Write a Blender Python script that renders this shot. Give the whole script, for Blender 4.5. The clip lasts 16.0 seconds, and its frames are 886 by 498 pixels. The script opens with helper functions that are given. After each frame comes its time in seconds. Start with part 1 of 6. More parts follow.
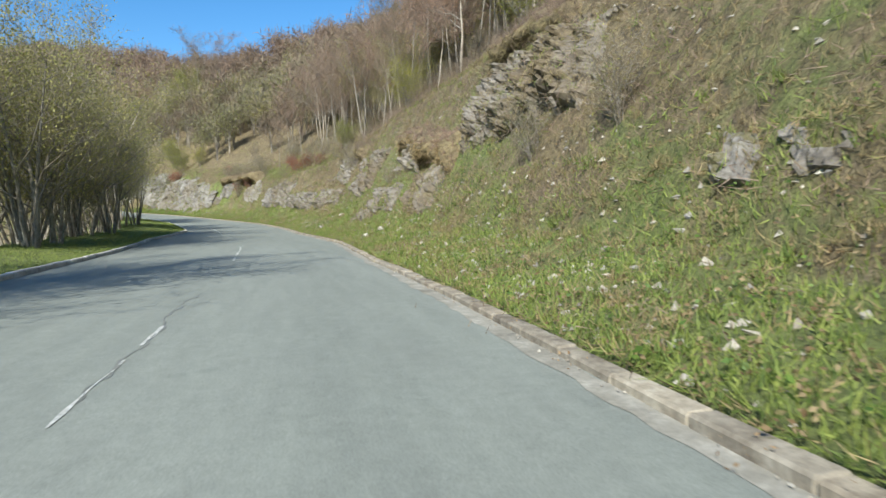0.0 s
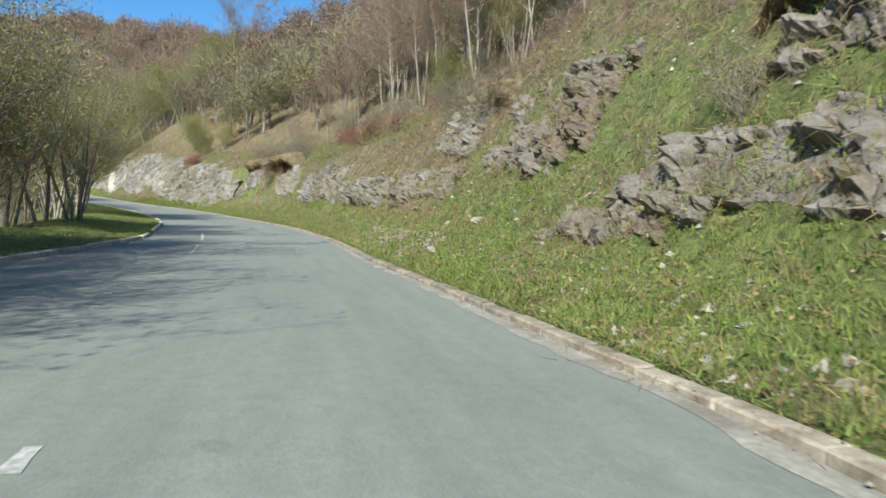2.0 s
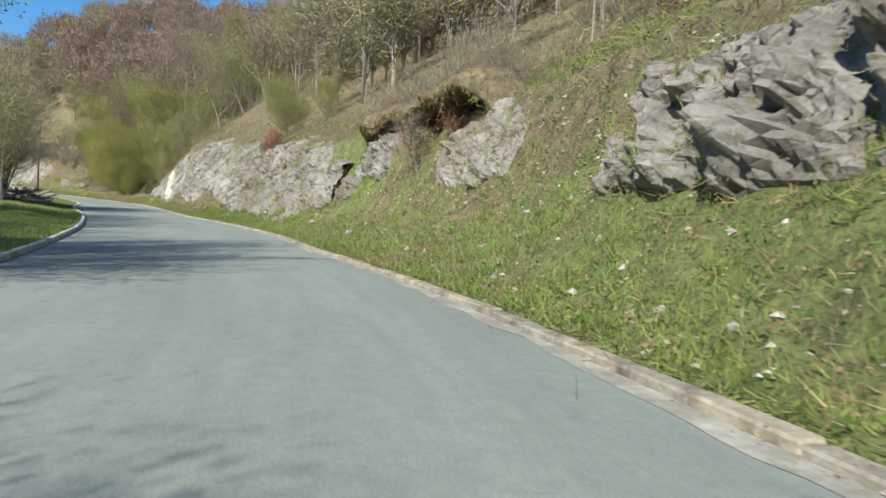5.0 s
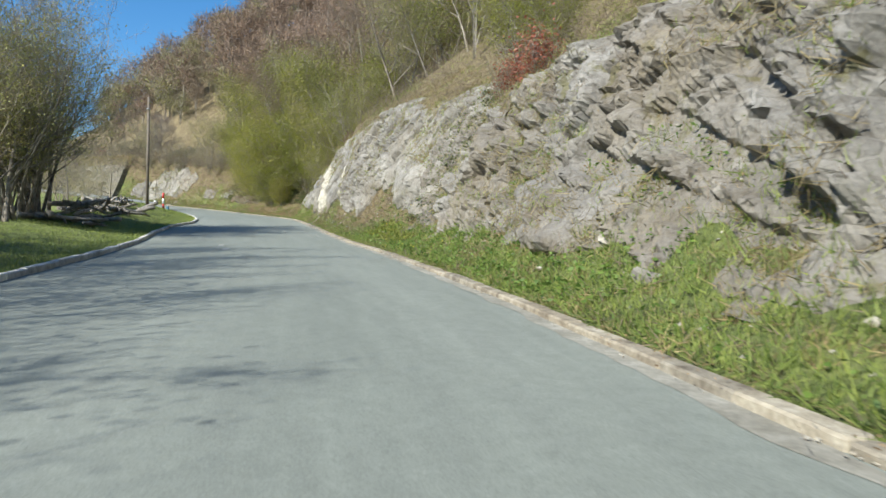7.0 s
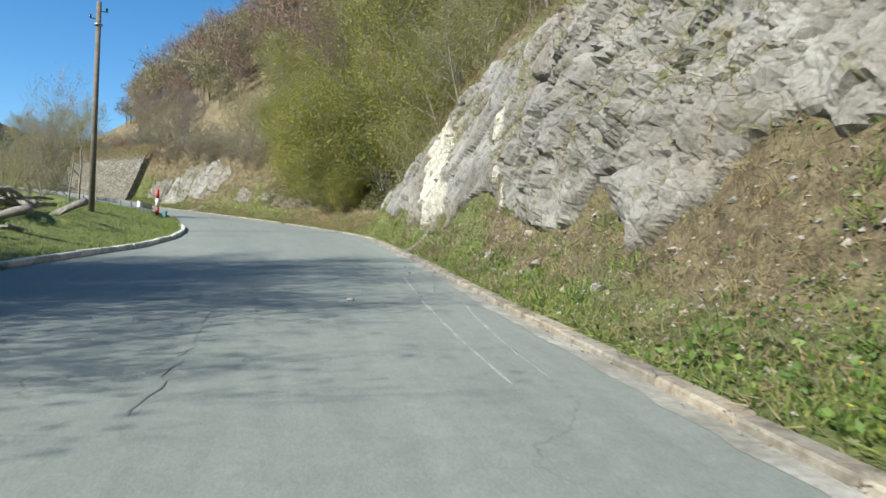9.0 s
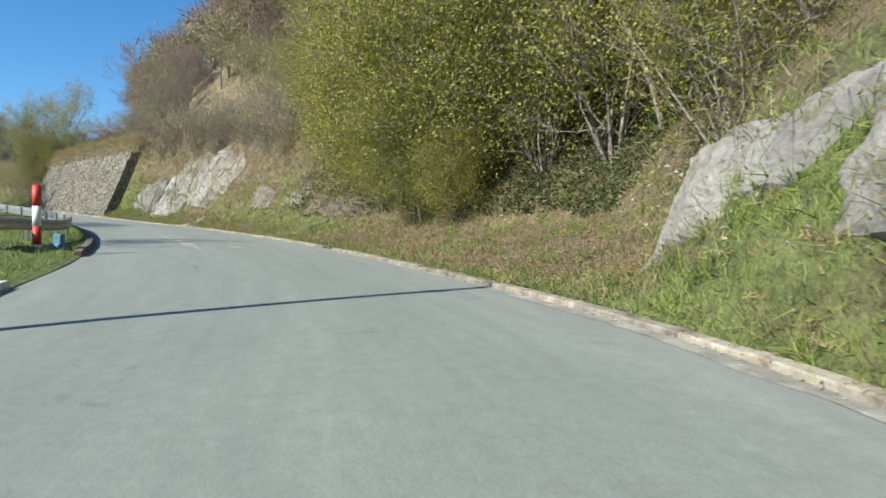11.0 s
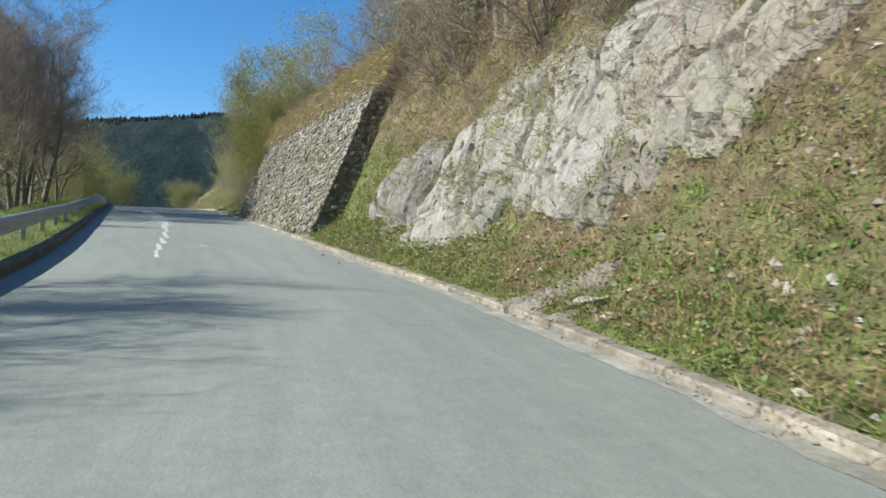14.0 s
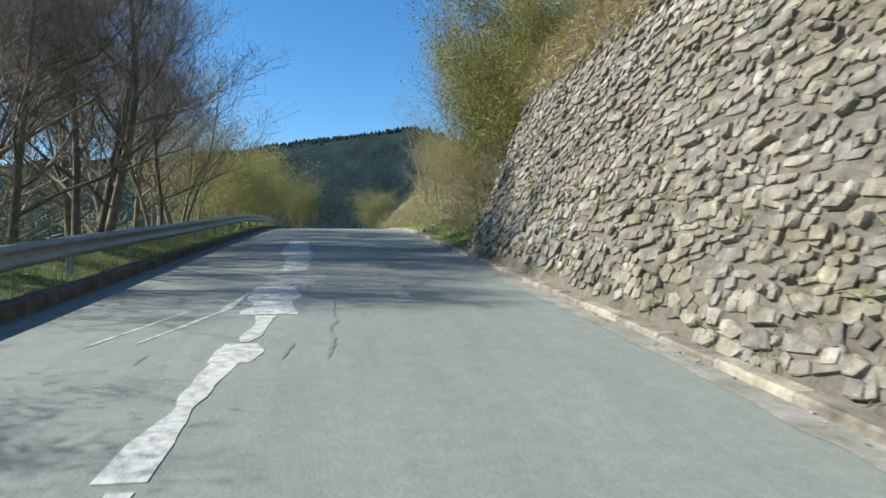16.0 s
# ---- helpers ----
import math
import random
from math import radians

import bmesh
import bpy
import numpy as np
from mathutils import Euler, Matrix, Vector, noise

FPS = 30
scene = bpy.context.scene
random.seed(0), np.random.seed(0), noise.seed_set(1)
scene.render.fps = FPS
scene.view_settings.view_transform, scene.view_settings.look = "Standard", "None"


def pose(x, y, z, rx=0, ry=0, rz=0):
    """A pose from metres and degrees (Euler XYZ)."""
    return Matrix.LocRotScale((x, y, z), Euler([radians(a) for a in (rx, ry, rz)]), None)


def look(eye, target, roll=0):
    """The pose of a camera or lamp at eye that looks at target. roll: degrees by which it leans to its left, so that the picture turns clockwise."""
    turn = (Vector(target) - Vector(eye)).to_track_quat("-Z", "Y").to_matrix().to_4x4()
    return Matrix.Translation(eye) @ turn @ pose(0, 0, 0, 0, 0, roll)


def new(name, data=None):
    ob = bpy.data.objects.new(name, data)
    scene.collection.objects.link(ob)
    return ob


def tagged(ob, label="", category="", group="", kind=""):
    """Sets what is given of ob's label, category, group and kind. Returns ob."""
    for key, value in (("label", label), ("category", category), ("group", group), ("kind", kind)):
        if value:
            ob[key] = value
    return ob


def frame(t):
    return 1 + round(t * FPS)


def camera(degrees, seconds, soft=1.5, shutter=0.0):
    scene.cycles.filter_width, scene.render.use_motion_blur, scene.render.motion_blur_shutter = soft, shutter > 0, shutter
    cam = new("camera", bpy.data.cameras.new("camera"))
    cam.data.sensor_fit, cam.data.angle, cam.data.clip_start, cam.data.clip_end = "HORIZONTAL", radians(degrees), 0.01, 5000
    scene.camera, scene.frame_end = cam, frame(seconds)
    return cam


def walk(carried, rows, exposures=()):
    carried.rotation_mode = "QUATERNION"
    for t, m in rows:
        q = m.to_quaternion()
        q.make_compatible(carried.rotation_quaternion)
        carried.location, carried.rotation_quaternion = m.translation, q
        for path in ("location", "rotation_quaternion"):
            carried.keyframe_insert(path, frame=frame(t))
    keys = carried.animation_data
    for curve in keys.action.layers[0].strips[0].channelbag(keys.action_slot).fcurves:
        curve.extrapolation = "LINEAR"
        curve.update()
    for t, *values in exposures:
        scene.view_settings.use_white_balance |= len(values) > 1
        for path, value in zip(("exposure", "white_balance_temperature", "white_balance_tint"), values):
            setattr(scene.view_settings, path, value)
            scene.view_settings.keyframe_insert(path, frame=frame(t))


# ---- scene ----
cam = camera(65.9, 16.0, soft=1.5, shutter=0.07)
PATH = [
    (0, (0.001, 0.000, 1.250), (0.026, 4.996, 1.050), -1.66),
    (0.5, (-1.427, 6.804, 1.373), (-1.484, 11.800, 1.187), -0.81),
    (1, (-2.909, 13.484, 1.456), (-3.055, 18.478, 1.274), -0.19),
    (1.5, (-4.539, 20.216, 1.556), (-4.740, 25.210, 1.391), 0.67),
    (2, (-6.334, 26.678, 1.640), (-6.593, 31.669, 1.494), 1.04),
    (2.5, (-8.236, 33.326, 1.750), (-8.622, 38.309, 1.620), 1.70),
    (3, (-10.334, 40.089, 1.878), (-10.754, 45.070, 1.749), 2.26),
    (3.2, (-11.117, 42.837, 1.942), (-11.593, 47.812, 1.811), 2.26),
    (5.3, (-21.891, 70.225, 2.846), (-23.103, 75.075, 2.823), 1.41),
    (5.5, (-23.315, 72.866, 2.984), (-24.645, 77.686, 2.967), 1.31),
    (6, (-27.126, 79.527, 3.329), (-28.747, 84.257, 3.308), 0.80),
    (6.5, (-31.441, 86.142, 3.732), (-33.355, 90.761, 3.704), 0.36),
    (7, (-36.180, 92.607, 4.124), (-38.356, 97.108, 4.102), 0.27),
    (7.5, (-40.700, 98.477, 4.474), (-43.056, 102.887, 4.470), 0.60),
    (8, (-44.971, 103.878, 4.827), (-47.435, 108.228, 4.826), 0.73),
    (8.5, (-48.793, 108.565, 5.138), (-51.314, 112.883, 5.161), 0.93),
    (9, (-52.730, 113.099, 5.435), (-55.300, 117.388, 5.485), 1.15),
    (9.5, (-56.533, 117.415, 5.759), (-59.215, 121.635, 5.816), 0.84),
    (9.7, (-58.240, 119.114, 5.903), (-60.926, 123.331, 5.968), 0.65),
    (11.8, (-76.007, 136.468, 7.672), (-79.111, 140.387, 7.741), -1.03),
    (12, (-77.774, 137.867, 7.824), (-80.972, 141.710, 7.903), -0.67),
    (12.5, (-82.298, 141.129, 8.157), (-85.764, 144.731, 8.255), 0.08),
    (13, (-87.042, 143.917, 8.653), (-90.760, 147.258, 8.735), 0.30),
    (13.5, (-91.881, 146.310, 9.101), (-95.854, 149.343, 9.194), 0.64),
    (14, (-96.942, 148.353, 9.533), (-101.135, 151.075, 9.631), 0.74),
    (14.5, (-102.107, 150.191, 9.999), (-106.457, 152.654, 10.114), 1.02),
    (15, (-107.389, 151.741, 10.485), (-111.904, 153.888, 10.578), -0.21),
    (15.5, (-112.619, 152.728, 11.017), (-117.288, 154.514, 11.118), -0.58),
    (16, (-117.849, 153.445, 11.479), (-122.622, 154.930, 11.614), -0.21),
]
walk(cam, [(t, look(eye, target, roll)) for t, eye, target, roll in PATH], exposures=[(0.0, 0.78, 6500, 5.5), (16.0, 0.78, 6500, 5.5)])

# ---------------------------------------------------------------- light
SUN_EL, SUN_DIR = 37.0, Vector((-0.28, -0.96, 0.0)).normalized()
world = bpy.data.worlds.new("world")
scene.world = world
world.use_nodes = True
wn = world.node_tree.nodes
sky = wn.new("ShaderNodeTexSky")
sky.sky_type = "NISHITA"
sky.sun_disc = False
sky.sun_elevation = radians(SUN_EL)
sky.sun_rotation = math.atan2(SUN_DIR.x, SUN_DIR.y)
sky.altitude = 900
sky.air_density = 1.0
sky.dust_density = 0.4
sky.ozone_density = 2.5
wn["Background"].inputs["Strength"].default_value = 0.11
vivid = wn.new("ShaderNodeHueSaturation")
vivid.inputs["Saturation"].default_value = 1.3
world.node_tree.links.new(sky.outputs[0], vivid.inputs["Color"])
world.node_tree.links.new(vivid.outputs[0], wn["Background"].inputs[0])

sun_data = bpy.data.lights.new("sun", "SUN")
sun_data.energy = 5.0
sun_data.angle = radians(0.55)
sun_data.color = (1.0, 0.955, 0.88)
sun = new("sun", sun_data)
toward = Vector((SUN_DIR.x * math.cos(radians(SUN_EL)), SUN_DIR.y * math.cos(radians(SUN_EL)), math.sin(radians(SUN_EL))))
sun.matrix_basis = look(toward * 200, (0, 0, 0))

# ---------------------------------------------------------------- small numeric tools
rng = np.random.default_rng(7)


def smooth(a, b, x):
    t = np.clip((np.asarray(x, float) - a) / (b - a), 0, 1)
    return t * t * (3 - 2 * t)


def _hash(ix, iy, iz, seed):
    h = (ix.astype(np.int64) * 374761393 + iy.astype(np.int64) * 668265263 + iz.astype(np.int64) * 2147483647 + seed * 974634777) & 0xFFFFFFFF
    h = ((h ^ (h >> 13)) * 1274126177) & 0xFFFFFFFF
    return ((h ^ (h >> 16)) & 0xFFFF) / 65535.0


def value_noise(x, y, z=0.0, seed=0):
    """Smooth lattice noise from -1 to 1."""
    x, y, z = np.broadcast_arrays(np.asarray(x, float), np.asarray(y, float), np.asarray(z, float))
    ix, iy, iz = np.floor(x), np.floor(y), np.floor(z)
    fx, fy, fz = x - ix, y - iy, z - iz
    ux, uy, uz = (f * f * (3 - 2 * f) for f in (fx, fy, fz))
    out = 0
    for a in (0, 1):
        for b in (0, 1):
            for c in (0, 1):
                w = (ux if a else 1 - ux) * (uy if b else 1 - uy) * (uz if c else 1 - uz)
                out = out + w * _hash(ix + a, iy + b, iz + c, seed)
    return 2 * out - 1


def fractal(x, y, z=0.0, seed=0, octaves=4):
    out, amp = 0, 1.0
    for k in range(octaves):
        f = 2.03 ** k
        out = out + amp * value_noise(np.asarray(x) * f, np.asarray(y) * f, np.asarray(z) * f, seed + k * 17)
        amp *= 0.5
    return out / 1.9


def blocks(x, y, z, seed=0):
    """Cellular noise: the value of the nearest cell, the distance to its border and a plane that tilts from cell to cell."""
    x, y, z = np.broadcast_arrays(np.asarray(x, float), np.asarray(y, float), np.asarray(z, float))
    ix, iy, iz = np.floor(x), np.floor(y), np.floor(z)
    d1, d2, v, lean = np.full(x.shape, 9.0), np.full(x.shape, 9.0), np.zeros(x.shape), np.zeros(x.shape)
    for a in (-1, 0, 1):
        for b in (-1, 0, 1):
            for c in (-1, 0, 1):
                jx, jy, jz = ix + a, iy + b, iz + c
                px, py, pz = jx + _hash(jx, jy, jz, seed), jy + _hash(jx, jy, jz, seed + 5), jz + _hash(jx, jy, jz, seed + 9)
                d = np.sqrt((px - x) ** 2 + (py - y) ** 2 + (pz - z) ** 2)
                near = d < d1
                d2 = np.where(near, d1, np.minimum(d2, d))
                v = np.where(near, _hash(jx, jy, jz, seed + 21), v)
                lean = np.where(near, (x - px) * (_hash(jx, jy, jz, seed + 33) - 0.5) * 2 + (y - py) * (_hash(jx, jy, jz, seed + 41) - 0.5) * 2, lean)
                d1 = np.where(near, d, d1)
    return v, d2 - d1, lean


# ---------------------------------------------------------------- the plan of the road
# centre line of the drive, every 16 m: x, y and the height of the asphalt
NODES = np.array([
    (6.9, -31.3, -0.48), (3.37, -15.64, -0.24), (0, 0, 0), (-3.43, 15.63, 0.24), (-7.59, 31.08, 0.46), (-12.48, 46.3, 0.81), (-18.34, 61.19, 1.3),
    (-24.95, 75.72, 1.88), (-33.64, 89.14, 2.66), (-43.36, 101.85, 3.44), (-53.63, 114.12, 4.26), (-64.82, 125.54, 5.31),
    (-76.32, 136.65, 6.44), (-89.75, 145.26, 7.65), (-104.69, 150.95, 8.99), (-120.4, 153.86, 10.47), (-136.19, 156.43, 11.97),
    (-151.98, 159.01, 13.4), (-167.77, 161.2, 14.2), (-183.7, 163.0, 14.3), (-199.6, 164.0, 13.9), (-215.6, 164.5, 13.3)])
S0, S1 = -12.0, 284.0


def centre(s):
    """Catmull-Rom through the nodes: the place and the unit vector to the right of the road."""
    s = np.asarray(s, float)
    u = np.clip((s + 32) / 16, 1, len(NODES) - 2.001)
    k = np.floor(u).astype(int)
    t = (u - k)[..., None]
    p0, p1, p2, p3 = NODES[k - 1], NODES[k], NODES[k + 1], NODES[np.minimum(k + 2, len(NODES) - 1)]
    pos = 0.5 * (2 * p1 + (p2 - p0) * t + (2 * p0 - 5 * p1 + 4 * p2 - p3) * t ** 2 + (3 * p1 - p0 - 3 * p2 + p3) * t ** 3)
    tan = 0.5 * ((p2 - p0) + 2 * (2 * p0 - 5 * p1 + 4 * p2 - p3) * t + 3 * (3 * p1 - p0 - 3 * p2 + p3) * t ** 2)
    tan = tan / np.linalg.norm(tan[..., :2], axis=-1, keepdims=True)
    right = np.stack([tan[..., 1], -tan[..., 0]], -1)
    return pos, right


def table(*pairs):
    xs, ys = np.array(pairs[0::2], float), np.array(pairs[1::2], float)
    return lambda s: np.interp(s, xs, ys)


edge_r = table(-12, 2.1, 10, 2.2, 18, 2.15, 24, 2.45, 31, 2.85, 46, 2.6, 56, 3.1, 68, 3.3, 90, 2.5, 98, 2.8, 110, 2.95, 121, 2.8, 128, 2.6, 135, 2.8,
               143, 3.3, 156, 3.7, 166, 3.15, 180, 2.95, 190, 2.85, 199, 2.55, 204, 2.75, 212, 2.85, 284, 3.0)
edge_l = table(-12, -6.2, 43, -6.1, 57, -4.2, 74, -4.3, 100, -4.65, 120, -5.0, 134, -5.2, 141, -4.8, 147, -3.8, 152, -3.65, 162, -3.9, 177, -3.6,
               188, -3.4, 206, -3.4, 216, -3.6, 240, -4.0, 284, -4.0)
# where the steep face of the bank begins, its foot, its top and its steepness
face_l = table(-12, 4.6, 15, 4.9, 30, 5.3, 45, 5.5, 55, 6.1, 64, 5.6, 71, 4.8, 79, 5.2, 88, 6.2, 96, 6.0, 103, 5.0, 114, 4.7, 121.5, 4.7, 123.2, 5.3, 124.8, 5.9, 126, 5.5, 127.4, 4.75, 134, 4.3, 147, 4.5,
               152, 4.5, 156.5, 4.35, 158.2, 4.9, 160, 6.6, 166, 7.4, 172, 5.6, 178, 4.1, 190, 4.2, 199, 4.15, 203, 4.1, 205, 4.05, 222, 4.05, 226, 4.4, 284, 5.0)
face_h1 = table(-12, 0.7, 15, 0.8, 30, 0.7, 45, 1.2, 64, 1.5, 79, 1.4, 90, 1.2, 103, 1.0, 125, 0.9, 150, 0.9, 166, 1.0, 178, 0.9, 190, 0.8, 222, 0.6, 284, 0.6)
face_h2 = table(-12, 7.5, 20, 8.0, 35, 8.0, 48, 7.2, 58, 5.8, 68, 5.0, 79, 4.6, 88, 4.8, 100, 4.6, 114, 5.0, 125, 5.4, 134, 6.4, 148, 7.0, 152, 5.2, 156, 3.0, 160, 3.0, 170, 3.6, 178, 4.0,
                190, 5.0, 199, 5.8, 205, 6.1, 208, 6.0, 214, 5.7, 222, 5.1, 240, 4.0, 284, 4.0)
face_tan = table(-12, 1.5, 20, 1.7, 50, 1.75, 64, 1.7, 90, 1.9, 100, 1.9, 125, 1.9, 148, 2.4, 156, 1.5, 166, 1.2, 178, 1.6, 190, 1.9, 199, 2.2, 203, 2.4, 222, 2.4, 226, 1.6, 284, 1.2)
hill_k = table(-12, 0.66, 40, 0.68, 80, 0.66, 120, 0.7, 150, 0.78, 184, 0.76, 202, 0.34, 240, 0.3, 284, 0.3)
hill_back = table(-12, 0.0, 182, 0.0, 196, 0.5, 206, 0.8, 236, 0.8, 250, 0.35, 264, 0.0, 284, 0.0)
hill_top = table(-12, 42.0, 60, 37.0, 120, 35.0, 150, 35.0, 184, 38.0, 236, 42.0, 252, 26.0, 266, 9.0, 284, 8.0)
verge_h = table(-12, 0.3, 60, 0.35, 100, 0.4, 130, 0.5, 145, 0.75, 156, 0.95, 168, 0.7, 178, 0.35, 284, 0.25)
verge_w = table(-12, 5.0, 60, 4.5, 100, 5.5, 150, 6.5, 170, 4.0, 185, 2.5, 284, 2.5)
KERB = 0.2


def right_height(s, lat):
    s, lat = np.broadcast_arrays(np.asarray(s, float), np.asarray(lat, float))
    a, f, h1, h2, k = edge_r(s) + KERB, face_l(s), face_h1(s), face_h2(s), face_tan(s)
    t = np.clip((lat - a) / np.maximum(f - a, 0.3), 0, 1)
    toe = 0.07 + (h1 - 0.07) * (0.35 * t + 0.65 * t * t)
    run = (h2 - h1) / k
    up = np.clip(lat - f, 0, run) * k
    far = np.maximum(lat - f - run, 0)
    hill = far * hill_k(s) + np.maximum(far - 7, 0) * hill_back(s)
    top = hill_top(s)
    hill = top * np.tanh(hill / top)
    return toe + up + hill


def left_height(s, lat):
    s, lat = np.broadcast_arrays(np.asarray(s, float), np.asarray(lat, float))
    d = np.maximum(edge_l(s) - lat, 0)
    w, h = verge_w(s), verge_h(s)
    rise = 0.06 + (h - 0.06) * smooth(0, w * 0.8, d)
    drop = np.maximum(d - w, 0)
    return rise - 26 * np.tanh(drop * 0.5 / 26)


def ground_noise(x, y, amp):
    return amp * (0.7 * fractal(x * 0.9, y * 0.9, 0, 3, 3) + 0.5 * fractal(x * 0.13, y * 0.13, 0, 9, 2))


def relief(lat_from_kerb):
    """How uneven the soil is, by the distance from the kerb."""
    return 0.02 + 0.24 * smooth(0.3, 3.0, lat_from_kerb) + 0.9 * smooth(6, 40, lat_from_kerb)


def soil(s, lat):
    """World place of the soil at a station and an offset from the drive."""
    s, lat = np.broadcast_arrays(np.asarray(s, float), np.asarray(lat, float))
    pos, right = centre(s)
    x, y = pos[..., 0] + right[..., 0] * lat, pos[..., 1] + right[..., 1] * lat
    er, el = edge_r(s) + KERB, edge_l(s)
    h = np.where(lat > er, right_height(s, lat), np.where(lat < el, left_height(s, lat), 0.0))
    out = np.maximum(lat - er, el - lat)
    h = h + np.where(out > 0, ground_noise(x, y, relief(np.maximum(out, 0))) * smooth(0.0, 0.6, out), 0)
    return np.stack([x, y, pos[..., 2] + h], -1)


def spot(s, lat, sink=0.0):
    p = soil(s, lat)
    return Vector((float(p[0]), float(p[1]), float(p[2]) - sink))


def heading(s):
    """Turn about z that lays the local y axis along the road."""
    _, right = centre(float(s))
    return math.degrees(math.atan2(right[1], right[0]))


# ---------------------------------------------------------------- materials
def material(name, rough=0.9):
    m = bpy.data.materials.new(name)
    m.use_nodes = True
    b = m.node_tree.nodes["Principled BSDF"]
    b.inputs["Roughness"].default_value = rough
    return m, m.node_tree.nodes, m.node_tree.links, b


def node(nodes, kind, **values):
    n = nodes.new(kind)
    for k, v in values.items():
        n.inputs[k].default_value = v
    return n


def ramp(nodes, links, source, stops):
    r = nodes.new("ShaderNodeValToRGB")
    while len(r.color_ramp.elements) < len(stops):
        r.color_ramp.elements.new(0.5)
    for e, (at, c) in zip(r.color_ramp.elements, stops):
        e.position, e.color = at, (*c, 1)
    links.new(source, r.inputs[0])
    return r.outputs[0]


def noise_node(nodes, links, scale, detail=4.0, rough=0.6, coords=None, distortion=0.0):
    n = node(nodes, "ShaderNodeTexNoise", Scale=scale, Detail=detail, Roughness=rough, Distortion=distortion)
    if coords is None:
        g = nodes.new("ShaderNodeNewGeometry")
        coords = g.outputs["Position"]
    links.new(coords, n.inputs["Vector"])
    return n.outputs["Fac"]


def mix(nodes, links, fac, a, b, mode="MIX"):
    n = nodes.new("ShaderNodeMix")
    n.data_type, n.blend_type = "RGBA", mode
    sockets = [i for i in n.inputs if i.enabled]
    for value, slot in zip((fac, a, b), (sockets[0], sockets[1], sockets[2])):
        if isinstance(value, (int, float)):
            slot.default_value = value
        elif isinstance(value, tuple):
            slot.default_value = (*value, 1)
        else:
            links.new(value, slot)
    return [o for o in n.outputs if o.enabled][0]


def bump(nodes, links, b, height, strength=0.5, distance=0.05):
    n = node(nodes, "ShaderNodeBump", Strength=strength, Distance=distance)
    links.new(height, n.inputs["Height"])
    links.new(n.outputs[0], b.inputs["Normal"])


def simple(name, stops, scale, rough=0.9, bumps=(20.0, 0.4, 0.02), metal=0.0, fine=None, object_vary=0.0, stain=None):
    """A two-scale noise material: a ramp over one noise, darkened by a finer one."""
    m, n, l, b = material(name, rough)
    c = ramp(n, l, noise_node(n, l, scale, 5, 0.65), stops)
    g = noise_node(n, l, fine or scale * 9, 4, 0.7)
    c = mix(n, l, 0.55, c, ramp(n, l, g, [(0.3, (0.55, 0.55, 0.55)), (0.7, (1.35, 1.35, 1.35))]), "MULTIPLY")
    if object_vary:
        o, isle, both = n.new("ShaderNodeObjectInfo"), n.new("ShaderNodeNewGeometry"), n.new("ShaderNodeMath")
        both.operation = "ADD"
        l.new(o.outputs["Random"], both.inputs[0])
        l.new(isle.outputs["Random Per Island"], both.inputs[1])
        part_of = n.new("ShaderNodeMath")
        part_of.operation = "FRACT"
        l.new(both.outputs[0], part_of.inputs[0])
        v = object_vary
        c = mix(n, l, 1.0, c, ramp(n, l, part_of.outputs[0], [(0, (1 - 1.5 * v, 1 - 1.5 * v, 1 - 1.4 * v)), (0.45, (1, 1, 1)), (0.7, (1 + 0.3 * v, 1 + 0.05 * v, 1 - 0.2 * v)), (1, (1 + 1.6 * v, 1 + 1.55 * v, 1 + 1.45 * v))]), "MULTIPLY")
    if stain:
        c = mix(n, l, ramp(n, l, noise_node(n, l, stain[0], 5, 0.7), [(0.42, (0, 0, 0)), (0.62, (0.9, 0.9, 0.9))]), c, mix(n, l, 1.0, c, stain[1], "MULTIPLY"))
    l.new(c, b.inputs["Base Color"])
    b.inputs["Metallic"].default_value = metal
    bump(n, l, b, noise_node(n, l, bumps[0], 5, 0.7), bumps[1], bumps[2])
    return m


